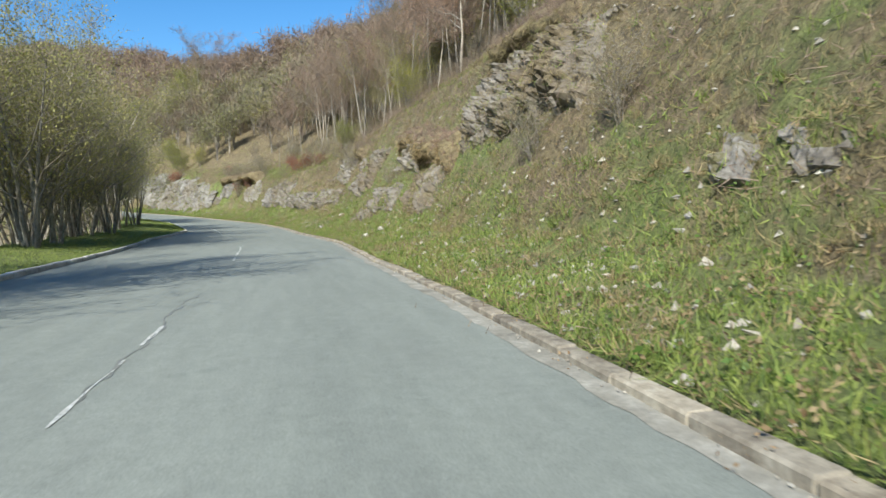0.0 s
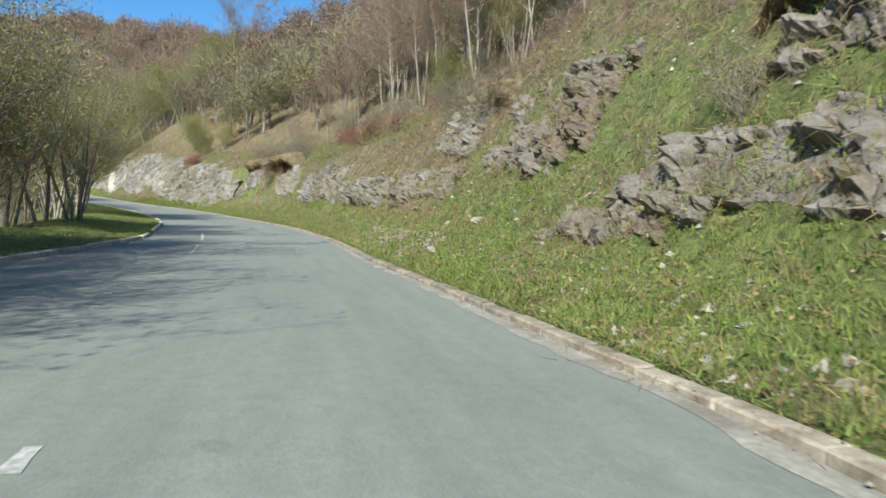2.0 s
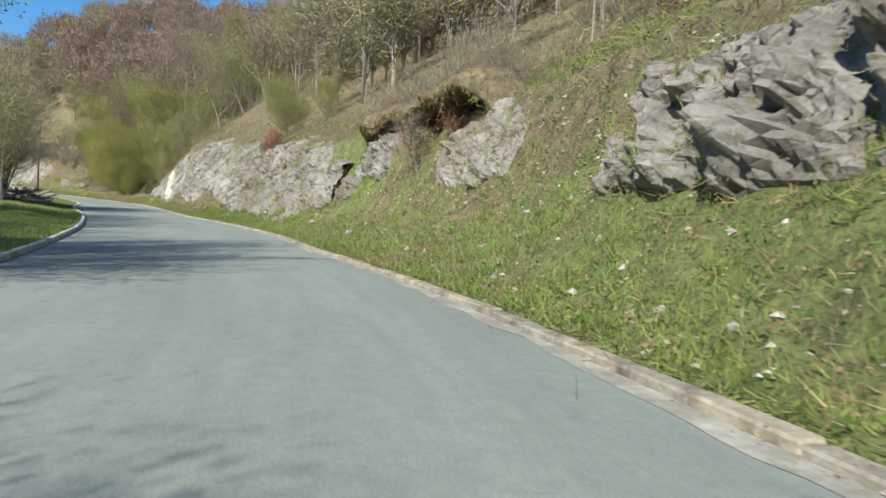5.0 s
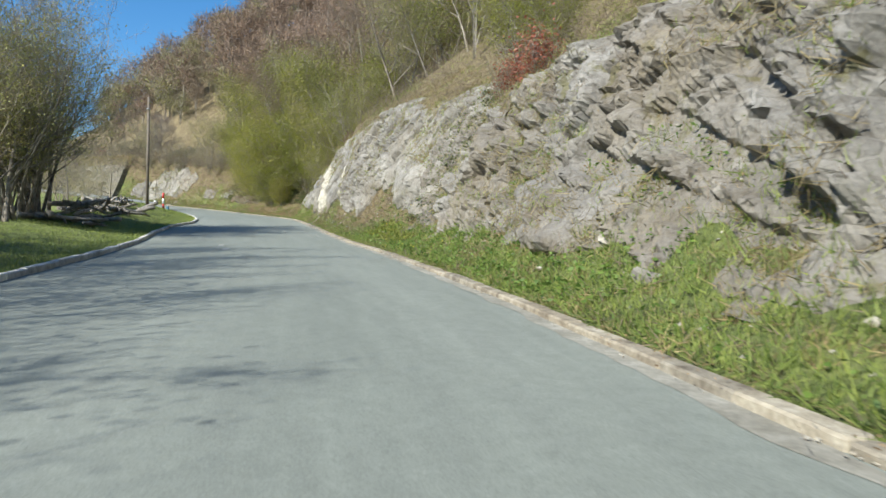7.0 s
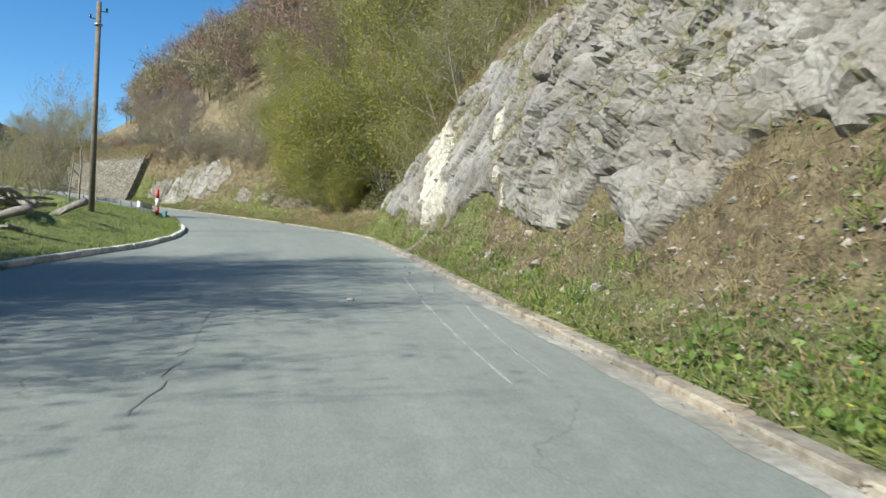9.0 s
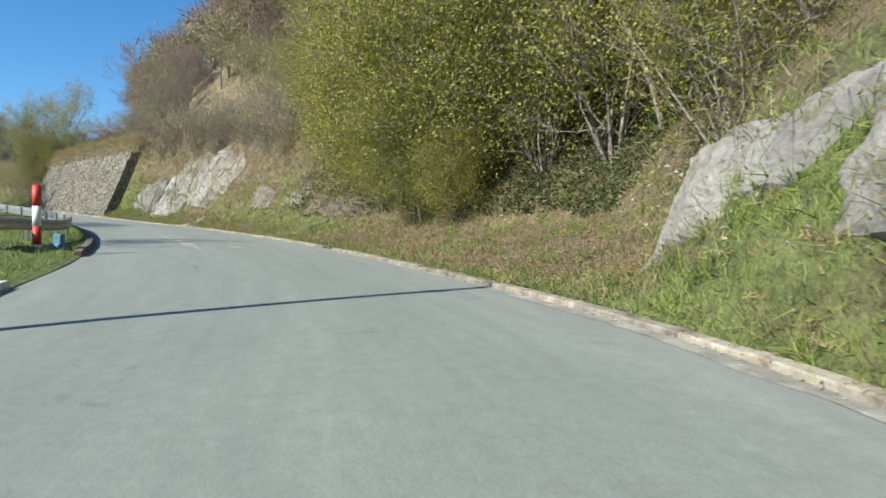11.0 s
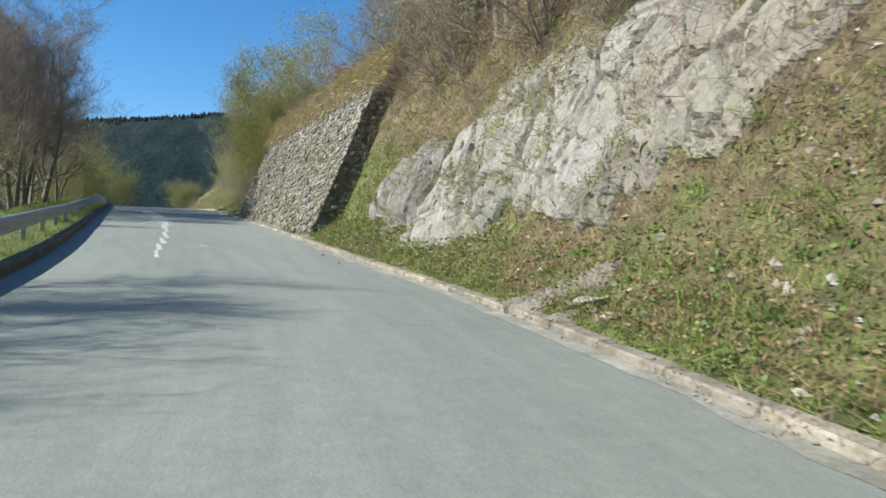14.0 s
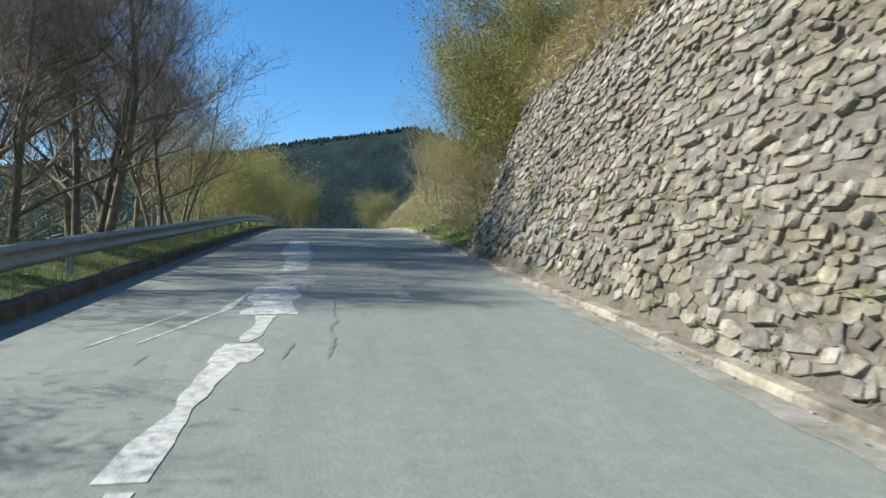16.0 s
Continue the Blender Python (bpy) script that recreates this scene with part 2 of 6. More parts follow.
def make_asphalt():
    """Old asphalt: grey-green, drawn out along the road by wheels, with tracks, grit and fine cracks."""
    m, n, l, b = material("asphalt", 0.82)
    g = n.new("ShaderNodeNewGeometry")
    along, across = n.new("ShaderNodeAttribute"), n.new("ShaderNodeAttribute")
    along.attribute_name, across.attribute_name = "along", "across"
    plane = n.new("ShaderNodeCombineXYZ")
    l.new(along.outputs["Fac"], plane.inputs[0])
    l.new(across.outputs["Fac"], plane.inputs[1])
    drawn = node(n, "ShaderNodeMapping", Scale=(0.12, 1.0, 1.0))
    l.new(plane.outputs[0], drawn.inputs["Vector"])
    big = ramp(n, l, noise_node(n, l, 0.5, 4, 0.55, drawn.outputs[0]), [(0.3, (0.178, 0.197, 0.176)), (0.7, (0.218, 0.238, 0.213))])
    streak = ramp(n, l, noise_node(n, l, 3.2, 5, 0.65, drawn.outputs[0]), [(0.3, (0.9, 0.9, 0.9)), (0.7, (1.07, 1.07, 1.06))])
    c = mix(n, l, 1.0, big, streak, "MULTIPLY")
    mid = ramp(n, l, noise_node(n, l, 6.0, 6, 0.75), [(0.3, (0.88, 0.88, 0.88)), (0.65, (1.06, 1.06, 1.06))])
    c = mix(n, l, 1.0, c, mid, "MULTIPLY")
    grit = ramp(n, l, noise_node(n, l, 60, 3, 0.8), [(0.35, (0.68, 0.68, 0.68)), (0.65, (1.32, 1.32, 1.32))])
    c = mix(n, l, 0.6, c, grit, "MULTIPLY")
    crack = node(n, "ShaderNodeTexVoronoi", Scale=0.22)
    crack.feature = "DISTANCE_TO_EDGE"
    warp = n.new("ShaderNodeVectorMath")
    warp.operation = "ADD"
    wob = node(n, "ShaderNodeTexNoise", Scale=1.3, Detail=4.0)
    l.new(g.outputs["Position"], wob.inputs["Vector"])
    l.new(g.outputs["Position"], warp.inputs[0])
    l.new(wob.outputs["Color"], warp.inputs[1])
    l.new(warp.outputs[0], crack.inputs["Vector"])
    line = ramp(n, l, crack.outputs["Distance"], [(0.0, (0.5, 0.5, 0.5)), (0.004, (1, 1, 1))])
    where = ramp(n, l, noise_node(n, l, 0.16, 2, 0.5), [(0.6, (0, 0, 0)), (0.68, (1, 1, 1))])
    c = mix(n, l, where, c, mix(n, l, 1.0, c, line, "MULTIPLY"))
    spots = ramp(n, l, noise_node(n, l, 1.7, 3, 0.6), [(0.24, (0.82, 0.83, 0.84)), (0.33, (1, 1, 1))])
    c = mix(n, l, 1.0, c, spots, "MULTIPLY")
    l.new(c, b.inputs["Base Color"])
    bump(n, l, b, noise_node(n, l, 130, 4, 0.8), 0.35, 0.01)
    return m


def make_soil():
    """Spring turf: green grass, dry straw and bare brown earth in patches, with fallen leaves."""
    m, n, l, b = material("turf", 0.95)
    at = n.new("ShaderNodeAttribute")
    at.attribute_name = "dry"
    green = ramp(n, l, noise_node(n, l, 1.4, 7, 0.75), [(0.28, (0.06, 0.072, 0.026)), (0.5, (0.145, 0.182, 0.05)), (0.72, (0.255, 0.285, 0.098))])
    dry = ramp(n, l, noise_node(n, l, 1.7, 6, 0.75), [(0.28, (0.06, 0.045, 0.028)), (0.48, (0.16, 0.125, 0.07)), (0.74, (0.31, 0.26, 0.145))])
    choose = n.new("ShaderNodeMath")
    choose.operation = "ADD"
    l.new(at.outputs["Fac"], choose.inputs[0])
    l.new(noise_node(n, l, 0.55, 5, 0.65), choose.inputs[1])
    f = ramp(n, l, choose.outputs[0], [(0.6, (0, 0, 0)), (0.78, (1, 1, 1))])
    c = mix(n, l, f, green, dry)
    blotch = ramp(n, l, noise_node(n, l, 5.5, 5, 0.75, distortion=0.6), [(0.34, (0.38, 0.37, 0.34)), (0.5, (1.0, 1.0, 1.0)), (0.7, (1.3, 1.28, 1.22))])
    c = mix(n, l, 0.85, c, blotch, "MULTIPLY")
    speck = ramp(n, l, noise_node(n, l, 24, 4, 0.8), [(0.3, (0.5, 0.5, 0.5)), (0.7, (1.45, 1.45, 1.4))])
    c = mix(n, l, 0.75, c, speck, "MULTIPLY")
    l.new(c, b.inputs["Base Color"])
    bump(n, l, b, noise_node(n, l, 9, 8, 0.75), 0.9, 0.12)
    return m


def make_rock(name):
    m, n, l, b = material(name, 0.88)
    base = ramp(n, l, noise_node(n, l, 0.8, 6, 0.7, distortion=0.8), [(0.28, (0.1, 0.091, 0.078)), (0.45, (0.19, 0.18, 0.163)), (0.68, (0.32, 0.308, 0.286))])
    stain = ramp(n, l, noise_node(n, l, 2.6, 6, 0.75, distortion=0.5), [(0.32, (0.36, 0.315, 0.26)), (0.5, (1.0, 1.0, 1.0))])
    c = mix(n, l, 0.85, base, stain, "MULTIPLY")
    moss = ramp(n, l, noise_node(n, l, 1.6, 5, 0.7), [(0.57, (0, 0, 0)), (0.64, (1, 1, 1))])
    c = mix(n, l, moss, c, (0.13, 0.122, 0.06))
    earthy = n.new("ShaderNodeAttribute")
    earthy.attribute_name = "earthy"
    c = mix(n, l, earthy.outputs["Fac"], c, mix(n, l, 1.0, c, (0.7, 0.61, 0.5), "MULTIPLY"))
    clods = n.new("ShaderNodeMath")
    clods.operation = "MULTIPLY"
    l.new(earthy.outputs["Fac"], clods.inputs[0])
    l.new(ramp(n, l, noise_node(n, l, 1.5, 6, 0.7), [(0.46, (0, 0, 0)), (0.55, (1, 1, 1))]), clods.inputs[1])
    c = mix(n, l, clods.outputs[0], c, ramp(n, l, noise_node(n, l, 9.0, 4, 0.7), [(0.3, (0.07, 0.052, 0.034)), (0.55, (0.15, 0.118, 0.07)), (0.75, (0.23, 0.2, 0.11))]))
    at = n.new("ShaderNodeAttribute")
    at.attribute_name = "fresh"
    c = mix(n, l, at.outputs["Fac"], c, ramp(n, l, noise_node(n, l, 3.0, 5, 0.6), [(0.3, (0.33, 0.3, 0.24)), (0.5, (0.46, 0.43, 0.355)), (0.68, (0.55, 0.525, 0.45))]))
    g = noise_node(n, l, 20, 5, 0.8)
    c = mix(n, l, 0.6, c, ramp(n, l, g, [(0.3, (0.6, 0.6, 0.6)), (0.7, (1.3, 1.3, 1.3))]), "MULTIPLY")
    l.new(c, b.inputs["Base Color"])
    v = node(n, "ShaderNodeTexVoronoi", Scale=3.2)
    v.feature = "DISTANCE_TO_EDGE"
    l.new(n.new("ShaderNodeNewGeometry").outputs["Position"], v.inputs["Vector"])
    s = n.new("ShaderNodeMath")
    s.operation = "MULTIPLY_ADD"
    clampd = ramp(n, l, v.outputs["Distance"], [(0.0, (0, 0, 0)), (0.09, (1, 1, 1))])
    l.new(clampd, s.inputs[0])
    s.inputs[1].default_value = 0.22
    l.new(noise_node(n, l, 7, 8, 0.75), s.inputs[2])
    bump(n, l, b, s.outputs[0], 0.8, 0.07)
    return m


def make_leaf(name, dark, light, rough=0.6):
    m, n, l, b = material(name, rough)
    g = n.new("ShaderNodeNewGeometry")
    c = ramp(n, l, g.outputs["Random Per Island"], [(0, dark), (1, light)])
    o = n.new("ShaderNodeObjectInfo")
    c = mix(n, l, 1.0, c, ramp(n, l, o.outputs["Random"], [(0, (0.75, 0.8, 0.75)), (1, (1.2, 1.12, 1.1))]), "MULTIPLY")
    l.new(c, b.inputs["Base Color"])
    t = n.new("ShaderNodeBsdfTranslucent")
    l.new(c, t.inputs["Color"])
    a = node(n, "ShaderNodeMixShader", Fac=0.35)
    l.new(b.outputs[0], a.inputs[1])
    l.new(t.outputs[0], a.inputs[2])
    l.new(a.outputs[0], n["Material Output"].inputs["Surface"])
    return m


MAT = {
    "asphalt": make_asphalt(),
    "turf": make_soil(),
    "rock": make_rock("limestone"),
    "kerb": simple("kerb_concrete", [(0.3, (0.11, 0.09, 0.066)), (0.5, (0.25, 0.222, 0.172)), (0.75, (0.385, 0.355, 0.29))], 3.4, 0.9, (30, 0.5, 0.015), object_vary=0.15),
    "white_kerb": simple("weathered_white_kerb", [(0.3, (0.3, 0.29, 0.26)), (0.5, (0.56, 0.55, 0.51)), (0.75, (0.7, 0.7, 0.66))], 1.6, 0.9, (30, 0.5, 0.015), object_vary=0.15),
    "gutter": simple("gutter_grit", [(0.3, (0.17, 0.16, 0.13)), (0.55, (0.28, 0.27, 0.23)), (0.75, (0.4, 0.385, 0.34))], 1.8, 0.95, (60, 0.5, 0.01)),
    "paint": simple("worn_road_paint", [(0.38, (0.28, 0.29, 0.272)), (0.48, (0.4, 0.41, 0.39)), (0.62, (0.53, 0.54, 0.51))], 12.0, 0.8, (60, 0.3, 0.005)),
    "patch": simple("pale_asphalt_patch", [(0.4, (0.21, 0.22, 0.2)), (0.48, (0.29, 0.295, 0.27)), (0.65, (0.36, 0.36, 0.33))], 7.0, 0.85, (80, 0.3, 0.005)),
    "tar": simple("tar_joint", [(0.3, (0.12, 0.127, 0.117)), (0.7, (0.2, 0.21, 0.193))], 9.0, 0.7, (60, 0.3, 0.005)),
    "stone": simple("wall_stone", [(0.28, (0.1, 0.09, 0.072)), (0.45, (0.2, 0.187, 0.158)), (0.6, (0.29, 0.273, 0.233)), (0.76, (0.48, 0.46, 0.41))], 6.0, 0.9, (18, 0.8, 0.04), object_vary=0.24, stain=(0.9, (0.72, 0.68, 0.55))),
    "mortar": simple("wall_bedding", [(0.3, (0.08, 0.07, 0.054)), (0.7, (0.2, 0.18, 0.14))], 3.0, 0.95, (14, 0.8, 0.05)),
    "pale_stone": simple("pale_loose_stone", [(0.3, (0.19, 0.17, 0.14)), (0.7, (0.44, 0.42, 0.365))], 7.0, 0.9, (14, 0.6, 0.03), object_vary=0.2),
    "bark": simple("grey_bark", [(0.3, (0.12, 0.105, 0.085)), (0.5, (0.24, 0.215, 0.18)), (0.75, (0.38, 0.355, 0.31))], 5.0, 0.92, (22, 0.8, 0.03), object_vary=0.2),
    "log": simple("weathered_log", [(0.3, (0.13, 0.11, 0.09)), (0.55, (0.28, 0.26, 0.23)), (0.75, (0.42, 0.4, 0.37))], 4.0, 0.9, (24, 0.8, 0.03), object_vary=0.2),
    "pole_wood": simple("pole_wood", [(0.3, (0.1, 0.08, 0.06)), (0.7, (0.2, 0.17, 0.135))], 5.0, 0.85, (20, 0.6, 0.02)),
    "steel": simple("galvanised_steel", [(0.3, (0.24, 0.25, 0.255)), (0.7, (0.38, 0.39, 0.395))], 2.0, 0.5, (40, 0.15, 0.005), metal=0.6),
    "white_paint": simple("white_paint", [(0.3, (0.6, 0.6, 0.58)), (0.7, (0.78, 0.78, 0.76))], 5.0, 0.6, (40, 0.2, 0.005)),
    "red_paint": simple("red_paint", [(0.3, (0.4, 0.03, 0.02)), (0.7, (0.55, 0.05, 0.035))], 5.0, 0.55, (40, 0.2, 0.005)),
    "blue_paint": simple("blue_paint", [(0.3, (0.05, 0.14, 0.2)), (0.7, (0.1, 0.24, 0.32))], 5.0, 0.6, (40, 0.2, 0.005)),
    "insulator": simple("brown_glaze", [(0.3, (0.08, 0.04, 0.03)), (0.7, (0.14, 0.07, 0.05))], 8.0, 0.25, (40, 0.1, 0.004)),
    "twig": make_leaf("bare_twigs", (0.16, 0.12, 0.095), (0.36, 0.27, 0.21), 0.9),
    "twig_grey": make_leaf("grey_twigs", (0.17, 0.15, 0.105), (0.4, 0.35, 0.25), 0.9),
    "leaf": make_leaf("young_leaves", (0.115, 0.13, 0.02), (0.36, 0.365, 0.06)),
    "bud": make_leaf("opening_buds", (0.2, 0.2, 0.058), (0.42, 0.405, 0.145)),
    "russet": make_leaf("russet_buds", (0.27, 0.17, 0.11), (0.46, 0.32, 0.21), 0.85),
    "twig_dark": make_leaf("dark_bare_twigs", (0.12, 0.104, 0.098), (0.3, 0.26, 0.235), 0.9),
    # a slight blue haze is mixed into the two far forest colours
    "far_forest": make_leaf("hazy_far_spruce", (0.012, 0.02, 0.018), (0.026, 0.04, 0.036), 0.95),
    "ridge": simple("hazy_ridge_forest", [(0.3, (0.012, 0.021, 0.022)), (0.5, (0.021, 0.035, 0.036)), (0.7, (0.032, 0.05, 0.05))], 0.02, 0.95, (0.12, 0.6, 6.0), fine=0.12),
    "needle": make_leaf("needles", (0.02, 0.035, 0.018), (0.05, 0.075, 0.035), 0.8),
    "red_leaf": make_leaf("red_bramble_leaves", (0.2, 0.05, 0.03), (0.34, 0.12, 0.07)),
    "grass": make_leaf("grass_blades", (0.085, 0.14, 0.028), (0.3, 0.36, 0.088), 0.7),
    "straw": make_leaf("dry_grass_blades", (0.15, 0.115, 0.055), (0.4, 0.33, 0.175), 0.8),
    "weed": make_leaf("broad_weed_leaves", (0.07, 0.14, 0.025), (0.2, 0.3, 0.06), 0.6),
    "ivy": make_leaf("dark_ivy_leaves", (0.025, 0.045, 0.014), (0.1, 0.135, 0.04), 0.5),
    "litter": make_leaf("fallen_leaves", (0.2, 0.12, 0.06), (0.45, 0.33, 0.2), 0.9),
    "flower": make_leaf("yellow_petals", (0.7, 0.55, 0.02), (0.8, 0.68, 0.05), 0.6),
}


MAT["ridge"].node_tree.nodes["Principled BSDF"].inputs["Specular IOR Level"].default_value = 0.05


# ---------------------------------------------------------------- mesh tools
def mesh_from(name, verts, faces, mats, indices=None, flat=True):
    me = bpy.data.meshes.new(name)
    verts = np.ascontiguousarray(np.asarray(verts, np.float32).reshape(-1, 3))
    faces = [np.asarray(f, np.int32) for f in (faces if isinstance(faces, list) else [faces])]
    total = sum(len(f) for f in faces)
    me.vertices.add(len(verts))
    me.vertices.foreach_set("co", verts.ravel())
    me.loops.add(sum(f.size for f in faces))
    me.polygons.add(total)
    me.loops.foreach_set("vertex_index", np.concatenate([f.ravel() for f in faces]))
    sizes = np.concatenate([np.full(len(f), f.shape[1], np.int32) for f in faces])
    me.polygons.foreach_set("loop_start", np.concatenate([[0], np.cumsum(sizes)[:-1]]).astype(np.int32))
    for m in mats:
        me.materials.append(MAT[m])
    if indices is not None:
        me.polygons.foreach_set("material_index", np.asarray(indices, np.int32))
    me.polygons.foreach_set("use_smooth", np.full(total, not flat))
    me.update(calc_edges=True)
    me.validate()
    return me


def grid_faces(rows, cols, closed=False):
    a = np.arange(rows * cols).reshape(rows, cols)
    if closed:
        a = np.concatenate([a, a[:, :1]], 1)
    return np.stack([a[:-1, :-1], a[1:, :-1], a[1:, 1:], a[:-1, 1:]], -1).reshape(-1, 4)


def part(name, me, parent, label="", m=None):
    ob = new(name, me)
    ob.parent = parent
    if m is not None:
        ob.matrix_basis = m
    return tagged(ob, label) if label else ob


def thing(name, label, category, group="", kind="", data=None, at=None):
    ob = new(name, data)
    if at is not None:
        ob.matrix_basis = at
    return tagged(ob, label, category, group, kind)


def set_attribute(me, name, values):
    a = me.attributes.new(name, "FLOAT", "POINT")
    a.data.foreach_set("value", np.ascontiguousarray(values, np.float32).ravel())


def box(sx, sy, sz, bevel=0.0, jitter=0.0, seed=0):
    """A bevelled, slightly uneven block, base at z = 0, as vertices and faces."""
    bm = bmesh.new()
    bmesh.ops.create_cube(bm, size=1)
    r = random.Random(seed)
    for v in bm.verts:
        v.co = Vector((v.co.x * sx, v.co.y * sy, (v.co.z + 0.5) * sz)) + Vector([r.uniform(-jitter, jitter) for _ in range(3)])
    if bevel:
        bmesh.ops.bevel(bm, geom=bm.edges[:], offset=bevel, segments=1, affect="EDGES")
    return bm


def bm_mesh(name, bm, mat, flat=True):
    me = bpy.data.meshes.new(name)
    bmesh.ops.recalc_face_normals(bm, faces=bm.faces[:])
    bm.to_mesh(me)
    bm.free()
    for q in (mat if isinstance(mat, (list, tuple)) else [mat]):
        me.materials.append(MAT[q])
    me.polygons.foreach_set("use_smooth", np.full(len(me.polygons), not flat))
    return me


def tubes(paths, sides):
    """Tapered tubes along chains of (x, y, z, radius)."""
    vs, fs, base = [], [], 0
    for p in paths:
        p = np.asarray(p, float)
        d = np.gradient(p[:, :3], axis=0)
        d /= np.linalg.norm(d, axis=1, keepdims=True) + 1e-9
        ref = np.where(np.abs(d[:, 2:3]) > 0.9, [[1.0, 0, 0]], [[0, 0, 1.0]])
        u = np.cross(d, ref)
        u /= np.linalg.norm(u, axis=1, keepdims=True) + 1e-9
        w = np.cross(d, u)
        a = np.arange(sides) * 2 * np.pi / sides
        ring = p[:, None, :3] + p[:, None, 3:4] * (np.cos(a)[None, :, None] * u[:, None] + np.sin(a)[None, :, None] * w[:, None])
        vs.append(ring.reshape(-1, 3))
        fs.append(grid_faces(len(p), sides, True) + base)
        base += len(p) * sides
    return np.concatenate(vs), np.concatenate(fs)


# ---------------------------------------------------------------- road
def build_road():
    ss = np.arange(S0, S1 + 0.1, 0.8)
    cols = np.linspace(0, 1, 13)
    pos, right = centre(ss)
    el, er = edge_l(ss)[:, None] - 0.12, edge_r(ss)[:, None] + 0.1
    lat = el + (er - el) * cols
    x = pos[:, None, 0] + right[:, None, 0] * lat
    y = pos[:, None, 1] + right[:, None, 1] * lat
    z = pos[:, None, 2] + 0.025 * np.sin(np.pi * cols) - 0.02 + 0.012 * fractal(x * 0.5, y * 0.5, 0, 31, 2)
    me = mesh_from("road", np.stack([x, y, z], -1), grid_faces(len(ss), len(cols)), ["asphalt"], flat=False)
    set_attribute(me, "along", ss[:, None] + 0 * lat)
    set_attribute(me, "across", lat)
    thing("road", "worn grey-green asphalt mountain road with old cracks", "road", kind="structure", data=me)


def road_point(s, lat, lift=0.0):
    pos, right = centre(s)
    el, er = edge_l(s) - 0.12, edge_r(s) + 0.1
    x, y = pos[..., 0] + right[..., 0] * lat, pos[..., 1] + right[..., 1] * lat
    z = pos[..., 2] + 0.025 * np.sin(np.pi * (lat - el) / (er - el)) - 0.02 + 0.012 * fractal(x * 0.5, y * 0.5, 0, 31, 2)
    return np.stack([x, y, z + lift], -1)


def strip(name, s_from, s_to, lat, width, mat, label, category, lift=0.006, ragged=0.03, seed=1, step=0.25, taper=0.35):
    """A thin worn strip on the asphalt with ragged edges."""
    ss = np.arange(s_from, s_to + step, step)
    lat_at = lat(ss) if callable(lat) else lat + 0.012 * value_noise(ss * 0.5, seed)
    half = width / 2 * (1 + 0.25 * value_noise(ss * 1.3, seed + 7.0)) + ragged * value_noise(ss * 3.1, seed + 3.0)
    half = np.maximum(half * smooth(0, taper, ss - s_from + 0.12) * smooth(0, taper, s_to - ss + taper + 0.02), 0.005)
    rows = np.stack([road_point(ss, lat_at + q * half + ragged * value_noise(ss * 2.3, seed + 11.0 + q), lift) for q in (-1, -0.33, 0.33, 1)], 1)
    me = mesh_from(name, rows, grid_faces(len(ss), 4), [mat], flat=False)
    return thing(name, label, category, kind="structure", data=me)


build_road()


